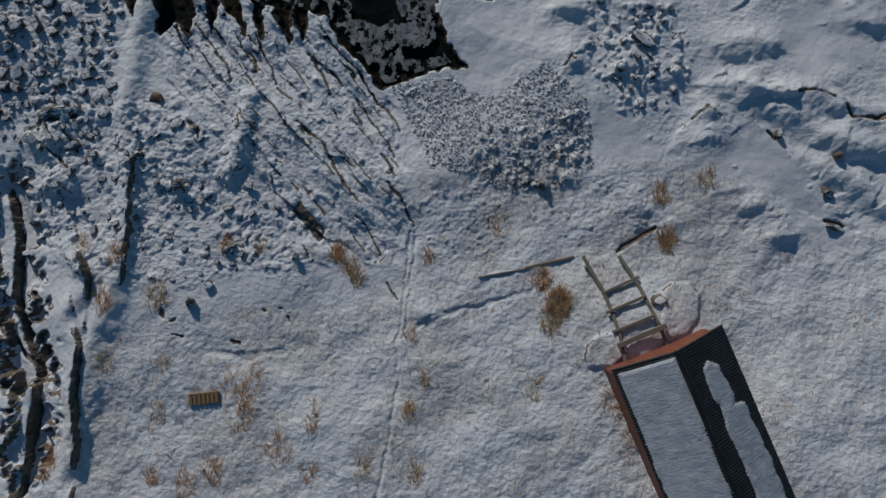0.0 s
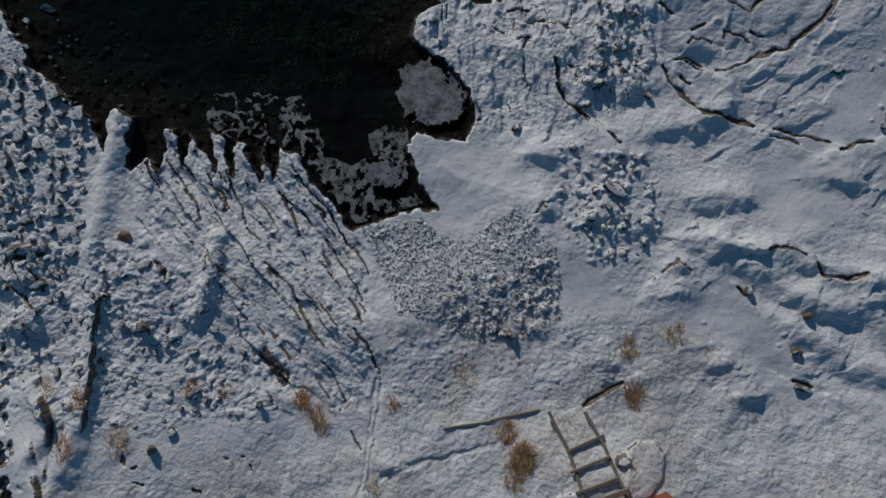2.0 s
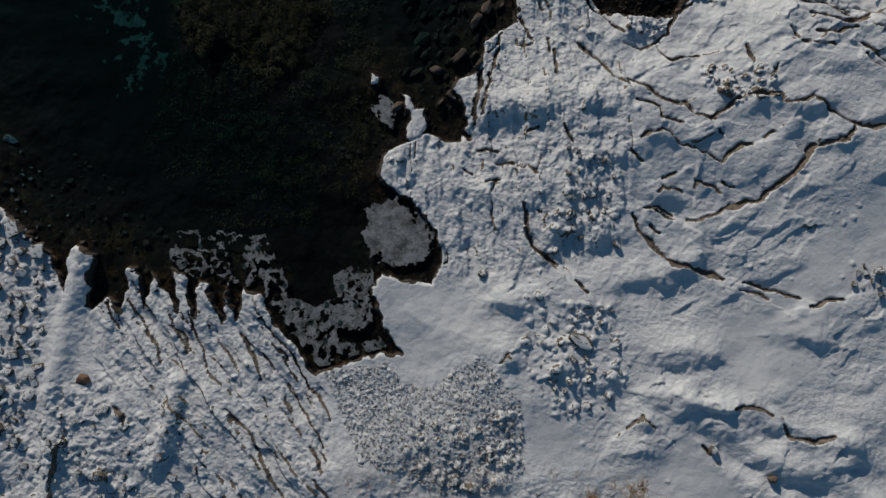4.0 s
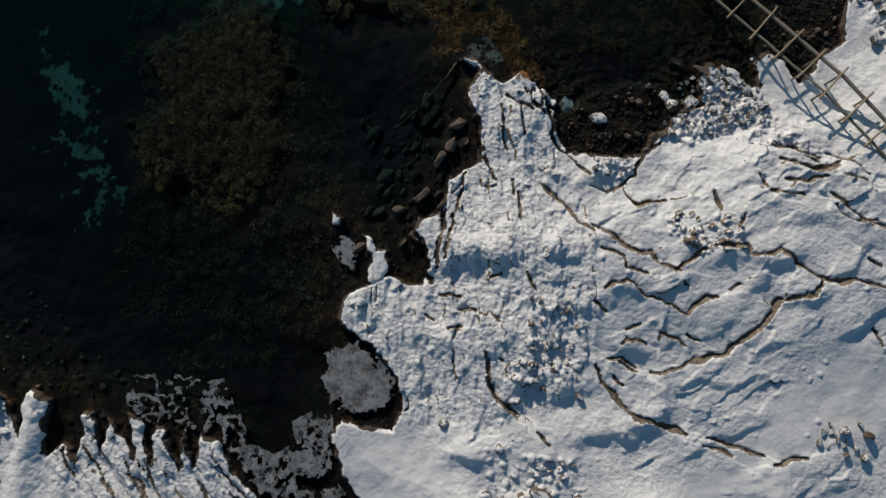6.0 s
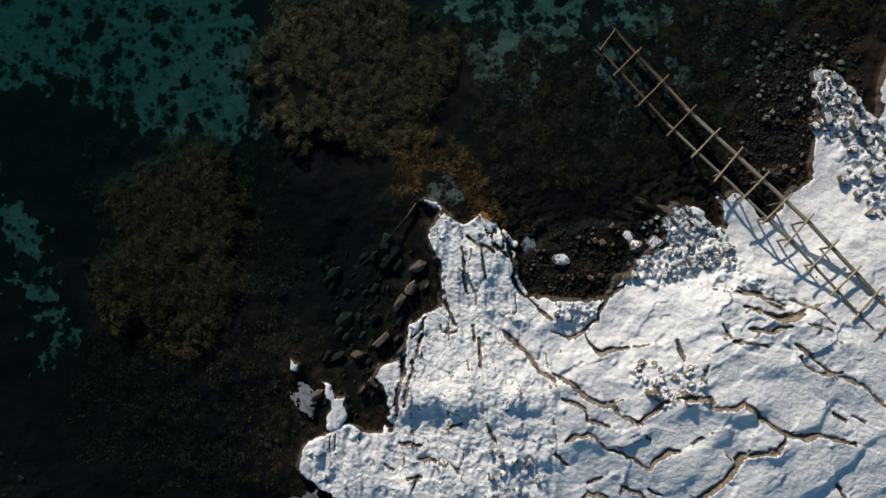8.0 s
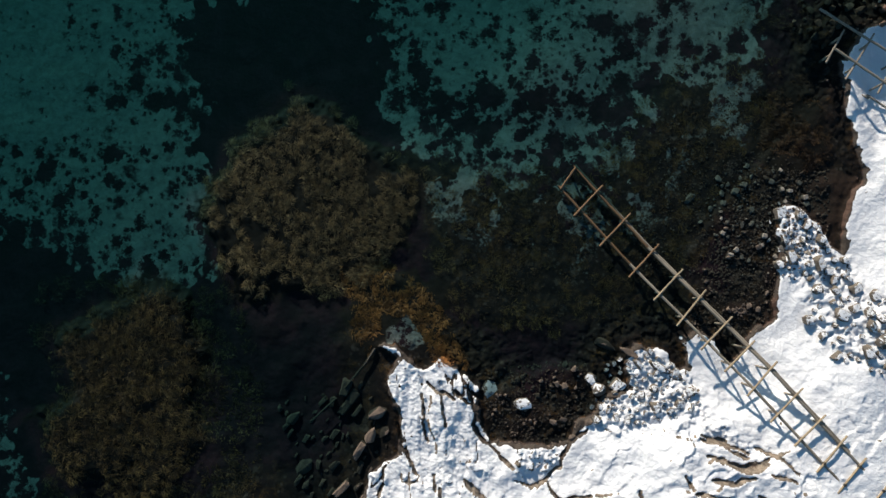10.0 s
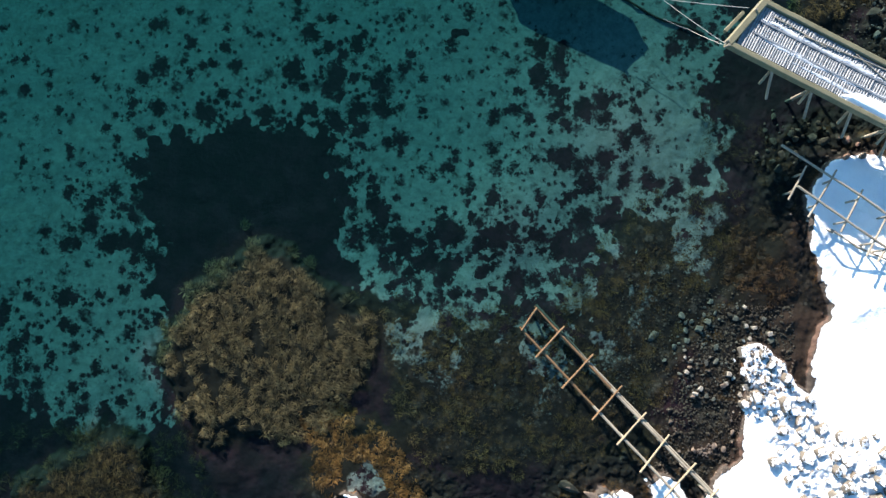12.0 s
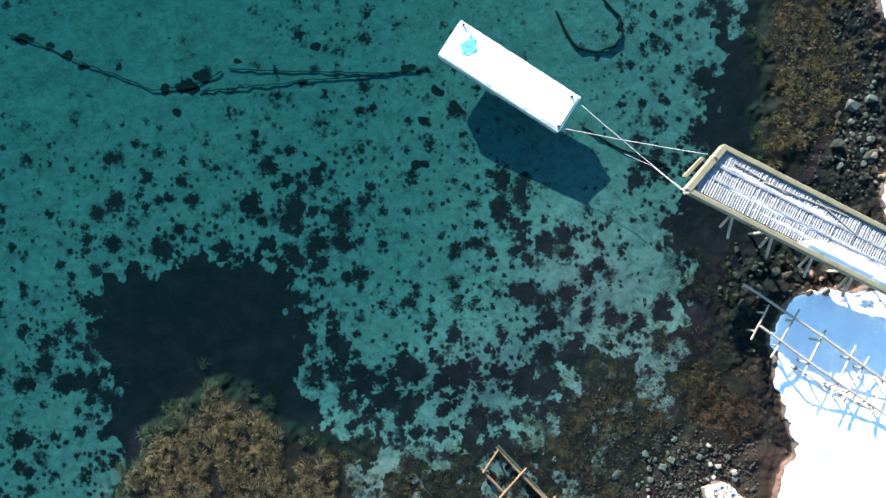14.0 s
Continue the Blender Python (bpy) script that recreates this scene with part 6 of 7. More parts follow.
# ---- ice on the water ----
def ice_film(name, poly, label, lace=False, seed=0, rise=0.015):
    us, vs = [p[0] for p in poly], [p[1] for p in poly]
    cell = 0.034
    gu, gv = np.arange(min(us) - 0.3, max(us) + 0.3, cell), np.arange(min(vs) - 0.3, max(vs) + 0.3, cell)
    U, V = np.meshgrid(gu, gv)
    d = signed(U + 0.3 * fbm(U, V, 0.8, 3, seed + 800), V + 0.3 * fbm(U, V, 0.8, 3, seed + 810), poly)
    web = 0.11 - np.abs(fbm(U, V, 0.75, 5, seed + 820, 0.62)) + 0.13 * fbm(U, V, 2.2, 2, seed + 830)
    keep = (d > 0) & (web > -0.012) if lace else (d + 0.75 * fbm(U, V, 0.55, 5, seed + 840, 0.65) > 0.1) & (fbm(U, V, 0.5, 4, seed + 850, 0.65) > -0.24 - 0.25 * np.clip(d, 0, 1))
    ids, verts, faces = {}, [], []

    def at(j, i):
        if (j, i) not in ids:
            ids[j, i] = len(verts)
            verts.append((gu[i], gv[j], WATER + rise + 0.012 * math.sin(gu[i] * 5) * math.cos(gv[j] * 4)))
        return ids[j, i]

    for j in range(len(gv) - 1):
        for i in range(len(gu) - 1):
            if keep[j, i]:
                faces.append((at(j, i), at(j, i + 1), at(j + 1, i + 1), at(j + 1, i)))
    n = len(verts)
    edges = {}
    for f in faces:
        for p, q in zip(f, f[1:] + f[:1]):
            edges[p, q] = True
    verts += [(x, y, zz - 0.03) for x, y, zz in verts]
    faces += [(p, p + n, q + n, q) for p, q in edges if (q, p) not in edges]
    me = bpy.data.meshes.new(name)
    me.from_pydata(verts, [], faces)
    me.materials.append(M_ICE)
    return new(name, me)


for k, poly in enumerate(ICE):
    tagged(ice_film("ice_floe", poly, "", False, k * 7), "flat grey floe of rough sea ice at the shore", "ice floe", "ice floes")
tagged(ice_film("slush_ice", FROTH, "", True, 40, 0.01), "lacy grey slush ice along the edge of the bay", "slush ice", kind="stuff")

for pts, r in (([(4.44, 29.20), (4.06, 28.55), (3.20, 27.46)], 0.06), ([(2.84, 27.03), (1.90, 26.11)], 0.05)):
    ob = part("driftwood", log([(*p, max(height(*p), WATER - 0.1) + 0.05) for p in pts], r, r * 0.7, 8, 3), M_WOOD_DARK)
    tagged(ob, "long dark driftwood pole stranded in the shallows", "driftwood", "driftwood poles")

# ---- stones ----
def stone_mesh(name, seed, flat, material, corners=16, rounded=0.0):
    """A stone about 1 m wide: the hull of some random corners, its edges broken, or worn round."""
    rng = random.Random(seed)
    bm = bmesh.new()
    for _ in range(corners):
        v = Vector((rng.gauss(0, 1), rng.gauss(0, 1), rng.gauss(0, 0.8))).normalized() * 0.5 * rng.uniform(0.8, 1.05)
        bm.verts.new((v.x, v.y, v.z * flat))
    bmesh.ops.convex_hull(bm, input=bm.verts[:])
    bmesh.ops.delete(bm, geom=[v for v in bm.verts if not v.link_faces], context="VERTS")
    bmesh.ops.subdivide_edges(bm, edges=bm.edges[:], cuts=1, use_grid_fill=True)
    bmesh.ops.smooth_vert(bm, verts=bm.verts[:], factor=0.25 + 0.5 * rounded, use_axis_x=True, use_axis_y=True, use_axis_z=True)
    for v in bm.verts:
        v.co *= 1 + 0.10 * noise.noise(v.co * 4.0 + Vector((seed * 3.1, 0, 0)))
    me = bpy.data.meshes.new(name)
    bm.to_mesh(me)
    bm.free()
    me.materials.append(material)
    me.polygons.foreach_set("use_smooth", np.full(len(me.polygons), rounded > 0.3))
    return me


def block_mesh(name, seed, material):
    """A squarish broken block about 1 m wide, its corners uneven and its edges chipped."""
    rng = random.Random(seed)
    bm = bmesh.new()
    for sx in (-1, 1):
        for sy in (-1, 1):
            for sz, inset in ((-1, 1.0), (1, rng.uniform(0.72, 0.98))):
                bm.verts.new((0.52 * sx * inset * rng.uniform(0.45, 1.0), 0.48 * sy * inset * rng.uniform(0.4, 1.0), 0.3 * sz * rng.uniform(0.55, 1.0)))
    bmesh.ops.convex_hull(bm, input=bm.verts[:])
    bmesh.ops.bevel(bm, geom=bm.edges[:], offset=0.05, segments=1, affect="EDGES")
    bmesh.ops.subdivide_edges(bm, edges=[e for e in bm.edges if e.calc_length() > 0.15], cuts=1, use_grid_fill=True)
    for v in bm.verts:
        v.co *= 1 + 0.16 * noise.noise(v.co * 3.5 + Vector((seed * 2.7, 0, 0)))
    me = bpy.data.meshes.new(name)
    bm.to_mesh(me)
    bm.free()
    me.materials.append(material)
    return me


SNOWY = [stone_mesh("boulder", k, 0.6, M_ROCK_SNOWY, 20) for k in range(7)] + [block_mesh("boulder", 80 + k, M_ROCK_SNOWY) for k in range(6)]
BAREST = [stone_mesh("stone", 20 + k, 0.6, M_ROCK_BARE, 18) for k in range(6)]
PALE = [stone_mesh("stone", 40 + k, 0.5, M_STONE_PALE, 15, 0.12) for k in range(4)] + [block_mesh("stone", 140 + k, M_STONE_PALE) for k in range(4)]
SLABS = [block_mesh("rock", 160 + k, M_ROCK_BARE) for k in range(6)]
RUSTY = [stone_mesh("stone", 60 + k, 0.5, M_ROCK_RED, 16) for k in range(3)]


def place_stone(name, mesh, x, y, sx, sy, sz, turn, label, group, sink=0.12):
    ob = new(name, mesh)
    ob.matrix_world = Matrix.LocRotScale((x, y, height(x, y) + 0.3 * sz * (1 - 2 * sink)), Euler((0, 0, radians(turn))), (sx, sy, sz))
    return tagged(ob, label, "rock", group)


def strew(region, count, lo, hi, meshes, name, label, group, seed, power=2.5, above=None, below=None, flat=1.0, keep_out=0.8, narrow=(0.6, 1.0), lie=None):
    """Single stones in a region, not overlapping by much."""
    rng = random.Random(seed)
    xs, ys = [p[0] for p in region], [p[1] for p in region]
    done, tries = [], 0
    while len(done) < count and tries < count * 40:
        tries += 1
        x, y = rng.uniform(min(xs), max(xs)), rng.uniform(min(ys), max(ys))
        if not inside(np.array([x]), np.array([y]), region)[0]:
            continue
        s = lo + (hi - lo) * rng.random() ** power
        zz = height(x, y)
        if (above is not None and zz < above) or (below is not None and zz > below):
            continue
        if any((x - a) ** 2 + (y - b) ** 2 < (keep_out * 0.5 * (s + c)) ** 2 for a, b, c in done):
            continue
        done.append((x, y, s))
        place_stone(name, rng.choice(meshes), x, y, s, s * rng.uniform(*narrow), s * rng.uniform(0.7, 1.1) * flat, rng.uniform(0, 360) if lie is None else rng.gauss(lie, 15), label, group)


strew([(-21.22, 15.42), (-16.83, 15.56), (-14.60, 13.65), (-14.18, 11.20), (-14.05, 7.81), (-15.10, 5.87), (-20.42, 6.66)], 190, 0.24, 0.9, SNOWY, "boulder", "angular boulder with a cap of snow", "boulders of the shore", 1, 1.5, None, None, 0.72)
strew([(-20.59, 21.20), (-18.07, 21.29), (-15.00, 17.26), (-13.86, 15.26), (-13.98, 13.49), (-16.01, 14.18), (-19.11, 15.59)], 35, 0.16, 0.5, SNOWY, "boulder", "snow-capped boulder at the water's edge", "boulders of the waterline", 2, 1.8)
strew([(-17.41, 7.05), (-8.73, 7.57), (-5.24, 1.00), (-11.41, 0.28), (-16.94, 1.95)], 130, 0.14, 0.5, SNOWY, "rock", "boulder poking through the snow", "boulders in the snow", 3, 2.0, None, None, 0.75)
strew(SHINGLE, 95, 0.25, 0.8, SNOWY, "shingle_stone", "snow-covered angular stone in a gully", "stones of the gully", 4, 1.8)
strew([(9.08, 28.04), (10.55, 28.60), (13.54, 28.73), (14.33, 27.02), (13.61, 26.24), (12.76, 25.34), (10.66, 25.33), (9.41, 25.82)], 60, 0.14, 0.45, BAREST, "stone", "wet dark stone on the strand", "stones of the strand", 5, 2.2)
strew([(13.71, 26.47), (14.39, 28.70), (16.08, 29.52), (17.82, 28.60), (18.59, 27.16), (16.40, 26.34)], 85, 0.2, 0.75, SNOWY, "ledge_stone", "snow-capped broken slab beside the slipway", "stones beside the slipway", 6, 1.8)
strew([(19.42, 37.38), (21.36, 37.85), (23.06, 37.12), (23.28, 35.16), (23.02, 33.30), (19.63, 33.33), (18.19, 35.24)], 115, 0.10, 0.42, PALE, "cobble", "pale rounded beach stone", "beach stones", 7, 2.2)
strew([(18.27, 33.95), (20.47, 37.16), (23.67, 37.46), (23.18, 35.49), (21.83, 34.01), (21.47, 31.09), (19.27, 30.81), (18.29, 32.01)], 55, 0.14, 0.36, BAREST, "stone", "dark wet beach stone", "dark beach stones", 8, 2.5)
strew([(19.23, 37.39), (20.71, 37.90), (23.17, 35.98), (22.93, 34.51), (20.73, 32.05), (19.50, 33.97)], 34, 0.10, 0.38, PALE, "cobble", "pale rounded beach stone", "beach stones", 9, 2.5)
strew([(27.91, 51.94), (29.67, 53.43), (29.79, 48.75), (28.85, 48.50), (27.62, 49.23)], 75, 0.15, 0.8, BAREST + RUSTY + PALE, "stone", "brown shore stone beside the pier", "shore stones by the pier", 10, 2.0)
strew([(23.13, 46.29), (26.06, 45.32), (28.01, 43.87), (26.04, 43.87), (23.83, 42.90), (22.61, 43.87)], 60, 0.15, 0.6, RUSTY + BAREST, "stone", "rusty brown stone under the pier", "stones under the pier", 11, 1.6)
strew([(-15.01, 17.02), (-11.70, 16.11), (-10.54, 13.61), (-12.27, 13.55), (-14.05, 14.00)], 20, 0.14, 0.4, BAREST, "stone", "wet dark stone in the shallows", "stones in the shallows", 12, 2.0)
strew([(0.25, 26.60), (2.70, 27.46), (4.17, 28.03), (5.31, 24.57), (4.38, 23.29), (3.00, 21.01), (1.86, 19.01), (0.29, 20.90), (0.87, 24.13)], 85, 0.2, 1.1, SLABS + BAREST, "rock", "brown weedy rock slab beside the point", "rocks beside the point", 14, 2.2, None, -0.95, 0.6, 0.5, (0.35, 0.7), 60)
strew([(-1.78, 17.55), (0.12, 18.59), (1.99, 20.60), (0.96, 21.54), (-0.81, 22.45), (-2.17, 20.44)], 30, 0.12, 0.4, BAREST, "rock", "dark weedy rock in the shallows", "rocks in the shallows", 15, 2.0, None, None, 0.6)
strew([(-15.18, 18.83), (-11.77, 16.88), (-9.38, 14.67), (-10.02, 12.88), (-12.58, 14.06), (-14.68, 15.51)], 40, 0.12, 0.45, BAREST, "rock", "dark weedy rock in the shallows", "rocks in the shallows", 16, 2.0, None, None, 0.6)

strew([(19.9, 14.3), (21.7, 14.4), (21.8, 13.0), (19.7, 12.9)], 14, 0.2, 0.65, BAREST + SNOWY, "rock", "bare brown rock breaking through the drift", "rocks in the drift", 17, 1.6)
strew([(8.0, 18.9), (9.9, 18.9), (10.2, 14.8), (8.0, 14.8)], 42, 0.12, 0.42, SNOWY, "snowy_stone", "small dark stone with a cap of snow", "stones on the point", 18, 1.8)
strew([(6.6, 12.3), (10.2, 12.3), (10.8, 9.4), (9.6, 7.7), (7.7, 7.5), (6.3, 9.9)], 40, 0.12, 0.4, SNOWY, "snowy_stone", "small dark stone with a cap of snow", "stones among the drifts", 19, 1.8)
strew([(1.3, 6.9), (6.5, 7.6), (6.5, 4.9), (5.1, 4.3), (2.0, 4.4)], 40, 0.12, 0.28, SNOWY, "snowy_stone", "small grey stone with a cap of snow", "stones of the gravel bed", 20, 1.8, None, None, 0.8)


def single(x, y, sx, sy, sz, turn, mesh, label):
    place_stone("boulder", mesh, x, y, sx, sy, sz, turn, label, "single boulders", 0.3)


single(8.74, 10.69, 1.45, 0.66, 1.0, -32, SNOWY[0], "long boulder with snow along its back")
single(14.18, 6.50, 0.5, 0.4, 0.6, -50, SNOWY[4], "dark-edged rock in the drift")
single(16.48, 5.48, 0.55, 0.45, 0.8, 0, BAREST[1], "bare dark rock in the drift")
single(16.04, 3.99, 0.75, 0.5, 0.65, -40, SNOWY[5], "dark-edged rock in the drift")
single(16.25, 2.54, 0.9, 0.35, 0.55, -18, SNOWY[6], "thin slab standing in the drift")
single(4.56, 13.41, 0.55, 0.5, 0.6, 20, SNOWY[2], "square boulder with a cap of snow")
single(-11.11, 4.42, 0.75, 0.5, 0.65, 0, SNOWY[1], "rounded boulder with a cap of snow")
single(-12.34, 8.25, 0.9, 0.6, 0.5, -10, RUSTY[0], "flat yellowish rock among boulders")
single(-16.47, 7.55, 1.9, 0.6, 0.7, 8, SNOWY[5], "long slab with a shadowed edge")
single(-10.28, -0.55, 0.5, 0.5, 0.9, 10, SNOWY[3], "upright stone in the snow")
single(-9.59, 0.16, 0.5, 0.4, 0.6, 10, SNOWY[0], "small stone poking out of the snow")
single(13.77, 28.08, 0.75, 0.7, 0.6, 10, SNOWY[4], "squarish boulder under thick snow")
single(14.91, 27.88, 0.7, 0.65, 0.6, 50, SNOWY[8], "squarish boulder under thick snow")
single(9.46, 27.50, 0.75, 1.0, 0.55, 30, SNOWY[6], "rounded boulder under thick snow")
single(10.88, 26.97, 0.95, 0.7, 0.55, -10, SNOWY[2], "boulder under thick snow")
single(29.38, 49.84, 1.2, 0.7, 0.6, 20, BAREST[1], "large grey-brown shore rock")
single(18.06, 36.07, 0.75, 0.4, 0.4, 35, PALE[2], "flat brown stone under water")
single(-16.77, 18.63, 0.9, 0.45, 0.5, -20, SNOWY[3], "snow-dusted rock in the shallows")
single(14.27, 29.67, 1.5, 0.5, 0.5, -20, BAREST[2], "long wet dark rock ledge")
single(15.49, 29.28, 1.2, 0.4, 0.5, -18, BAREST[4], "long wet dark rock ledge")
single(16.59, 28.74, 1.3, 0.4, 0.6, -25, SNOWY[4], "long narrow rock ledge under snow")
single(17.32, 28.39, 1.1, 0.4, 0.6, -30, SNOWY[1], "long rock ledge under snow")


def scatter_mesh(name, items, shapes, material, label, category):
    """One mesh of many small pieces: items are (shape, matrix)."""
    verts, faces, base_at = [], [], 0
    for k, m in items:
        sv, sf = shapes[k]
        v = sv @ np.array(m.to_3x3()).T + np.array(m.translation)
        verts.append(v)
        faces += [tuple(i + base_at for i in f) for f in sf]
        base_at += len(sv)
    me = bpy.data.meshes.new(name)
    me.from_pydata(np.concatenate(verts).tolist(), [], faces)
    me.materials.append(material)
    return tagged(new(name, me), label, category, kind="stuff")


def pebble_shapes(seed):
    res = []
    for k in range(5):
        bm = bmesh.new()
        bmesh.ops.create_icosphere(bm, subdivisions=1, radius=0.5)
        rng = random.Random(seed + k)
        for v in bm.verts:
            v.co *= rng.uniform(0.75, 1.15)
            v.co.z *= 0.65
        bm.verts.index_update()
        res.append((np.array([v.co[:] for v in bm.verts]), [tuple(v.index for v in f.verts) for f in bm.faces]))
        bm.free()
    return res


def random_in(region, count, seed):
    rng = np.random.RandomState(seed)
    xs, ys = [p[0] for p in region], [p[1] for p in region]
    px, py = rng.uniform(min(xs), max(xs), count), rng.uniform(min(ys), max(ys), count)
    ok = inside(px, py, region)
    return list(zip(px[ok], py[ok]))


def pebbles(region, count, lo, hi, material, label, seed, below=None, above=None):
    rng = random.Random(seed)
    items = []
    for x, y in random_in(region, count, seed):
        zz = height(x, y)
        if (below is not None and zz > below) or (above is not None and zz < above):
            continue
        s = lo + (hi - lo) * rng.random() ** 3
        items.append((rng.randrange(5), Matrix.LocRotScale((x, y, zz + 0.1 * s), Euler((rng.uniform(-0.4, 0.4), rng.uniform(-0.4, 0.4), rng.uniform(0, 6.3))), (s, s * rng.uniform(0.6, 1), s * rng.uniform(0.6, 1.1)))))
    return scatter_mesh("gravel", items, pebble_shapes(seed), material, label, "gravel")


pebbles(GRAVEL, 9500, 0.04, 0.13, M_PEBBLE, "snow-dusted grey gravel bed", 1)
pebbles([(8.83, 28.28), (13.53, 28.98), (14.58, 27.03), (13.12, 25.98), (12.64, 25.21), (9.67, 25.34)], 1800, 0.04, 0.16, M_ROCK_BARE, "dark wet gravel on the strand", 2)
pebbles([(17.81, 30.07), (19.01, 33.96), (20.46, 37.41), (24.16, 37.47), (24.16, 34.04), (21.83, 33.28), (21.71, 30.85), (20.49, 30.11)], 4200, 0.05, 0.18, M_ROCK_BARE, "dark wet gravel of the beach", 3)
pebbles([(17.01, 39.55), (23.06, 37.60), (23.26, 32.58), (15.77, 32.65)], 2200, 0.04, 0.14, M_ROCK_BARE, "brown gravel in the shallows", 4)
pebbles([(25.74, 56.62), (29.92, 56.65), (29.79, 48.50), (27.09, 46.79), (25.66, 50.46)], 1500, 0.05, 0.2, M_ROCK_BARE, "dark gravel in the shallows by the pier", 5)


# ---- weed and grass ----
def blade_shapes(bend, width, seed):
    """Single blades one metre long, lying over as they rise."""
    res = []
    rng = random.Random(seed)
    for k in range(5):
        w = width * rng.uniform(0.7, 1.3)
        lean = bend * rng.uniform(0.6, 1.3)
        rows = []
        for i in range(3):
            f = i / 2
            half = w * (1 - 0.8 * f * f) * (1.0 if i else 0.6)
            out, up = lean * f * f + 0.12 * f, f * (1 - 0.35 * lean * f)
            rows += [(-half, out, up), (half, out, up + 0.02 * rng.uniform(-1, 1))]
        res.append((np.array(rows), [(0, 1, 3, 2), (2, 3, 5, 4)]))
    return res


def kelp_at(x, y):
    return KELP2[min(int(np.searchsorted(GY, y)), NY - 1), min(int(np.searchsorted(GX, x)), NX - 1)]


def fronds(region, clumps, per, lo, hi, material, label, seed, bend=1.6, width=0.1, below=None, spread=0.12, lump=0.0, masked=False, gap=-0.06):
    """Blades in clumps. With lump they gather in tufts of that size, lying outwards from each tuft's crown."""
    rng = random.Random(seed)
    items = []
    places = random_in(region, clumps, seed)
    px, py = np.array(places).T
    thick = np.ones(len(places))
    heads = np.zeros(len(places))
    if lump:
        thick, east, north = (fbm(px + a, py + b, lump, 3, seed + 3) for a, b in ((0, 0), (0.05, 0), (0, 0.05)))
        heads = np.arctan2(east - thick, thick - north)
    for (x, y), here, way in zip(places, thick, heads):
        zz = height(x, y)
        if here < gap or (below is not None and zz > below) or (masked and kelp_at(x, y) < 0.42):
            continue
        head = way if below is not None else rng.gauss(-0.15, 0.45)
        rise = 0.5 * max(here - gap, 0) if masked else 0
        for _ in range(per):
            s = rng.uniform(lo, hi)
            items.append((rng.randrange(5), Matrix.LocRotScale((x + rng.uniform(-spread, spread), y + rng.uniform(-spread, spread), min(zz - 0.02 + rise, max(WATER - 0.05 - s, zz - 0.02))), Euler((rng.uniform(-0.3, 0.3), rng.uniform(-0.3, 0.3), head + rng.uniform(-1, 1) * (0.7 if below is not None else 0.5))), (s, s, s * rng.uniform(0.5, 0.9)))))
    return scatter_mesh("seaweed" if below is not None else "grass", items, blade_shapes(bend, width, seed), material, label, "seaweed" if below is not None else "grass")


def kelp_bed(region, tufts, per, lo, hi, material, label, seed, root, apart=0.27, least=0.4, ragged=0.5, girth=0.24, lone=False):
    """Kelp in bushy tufts whose fronds stream away from the bed's root, with dark gaps between the tufts."""
    rng = random.Random(seed)
    mx, my = (sum(p[k] for p in region) / len(region) for k in (0, 1))
    places = random_in([(mx + 1.09 * (x - mx), my + 1.09 * (y - my)) for x, y in region], tufts, seed)
    px, py = np.array(places).T
    thin = fbm(px, py, 0.8, 3, seed + 31, 0.55)
    sway = fbm(px, py, 2.2, 2, seed + 37)
    taken, items = {}, []
    for (x, y), gap, bent in zip(places, thin, sway):
        cell = (int(x // apart), int(y // apart))
        near = [q for a in (-1, 0, 1) for b in (-1, 0, 1) for q in taken.get((cell[0] + a, cell[1] + b), ())]
        if (0.3 if lone else kelp_at(x, y)) + ragged * gap < least or any((x - q[0]) ** 2 + (y - q[1]) ** 2 < apart * apart for q in near):
            continue
        taken.setdefault(cell, []).append((x, y))
        zz = height(x, y)
        head = math.atan2(root[0] - x, y - root[1]) + 2.2 * bent
        size = rng.uniform(0.7, 1.3)
        for _ in range(int(per * size * size)):
            r, t = girth * size * math.sqrt(rng.random()), rng.uniform(0, 6.283)
            s = rng.uniform(lo, hi)
            bx, by = x + r * math.cos(t), y + r * math.sin(t)
            dome = 0.9 * girth * size * (1 - (r / (girth * size)) ** 2)
            turn = math.atan2(-math.sin(head) * 0.25 - r * math.cos(t), math.cos(head) * 0.25 + r * math.sin(t))
            items.append((rng.randrange(5), Matrix.LocRotScale((bx, by, min(zz - 0.02 + dome, WATER - 0.05 - 0.4 * s)), Euler((rng.uniform(-0.3, 0.3), rng.uniform(-0.4, 0.4), turn + rng.gauss(0, 0.6))), (s, s, s * rng.uniform(0.3, 0.8)))))
    return scatter_mesh("seaweed", items, blade_shapes(1.4, 0.10, seed), material, label, "seaweed")


kelp_bed(KELP, 14000, 110, 0.07, 0.16, M_KELP, "thick bed of brown kelp fronds", 1, (2.6, 32.0), 0.37, 0.66, 2.4, 0.25)
kelp_bed(KELP_WEST, 7000, 80, 0.06, 0.14, M_KELP_WEST, "bed of brown kelp fronds", 2, (-4.5, 24.0), 0.38, 0.55, 2.4, 0.25)
kelp_bed([(-10.5, 31.0), (-2.5, 31.5), (-0.8, 27.0), (-0.9, 18.5), (-3.5, 16.5), (-9.0, 21.0)], 9000, 55, 0.06, 0.14, M_WRACK_MID, "scattered brown wrack on the bottom of the bay", 10, (-1.0, 24.0), 0.5, 0.72, 3.2, 0.27, True)
kelp_bed(KELP_EAST, 4000, 70, 0.06, 0.14, M_WRACK_TUFT, "brown kelp beside the pier", 4, (28.5, 52.0), 0.42, 0.6, 2.8, 0.24)
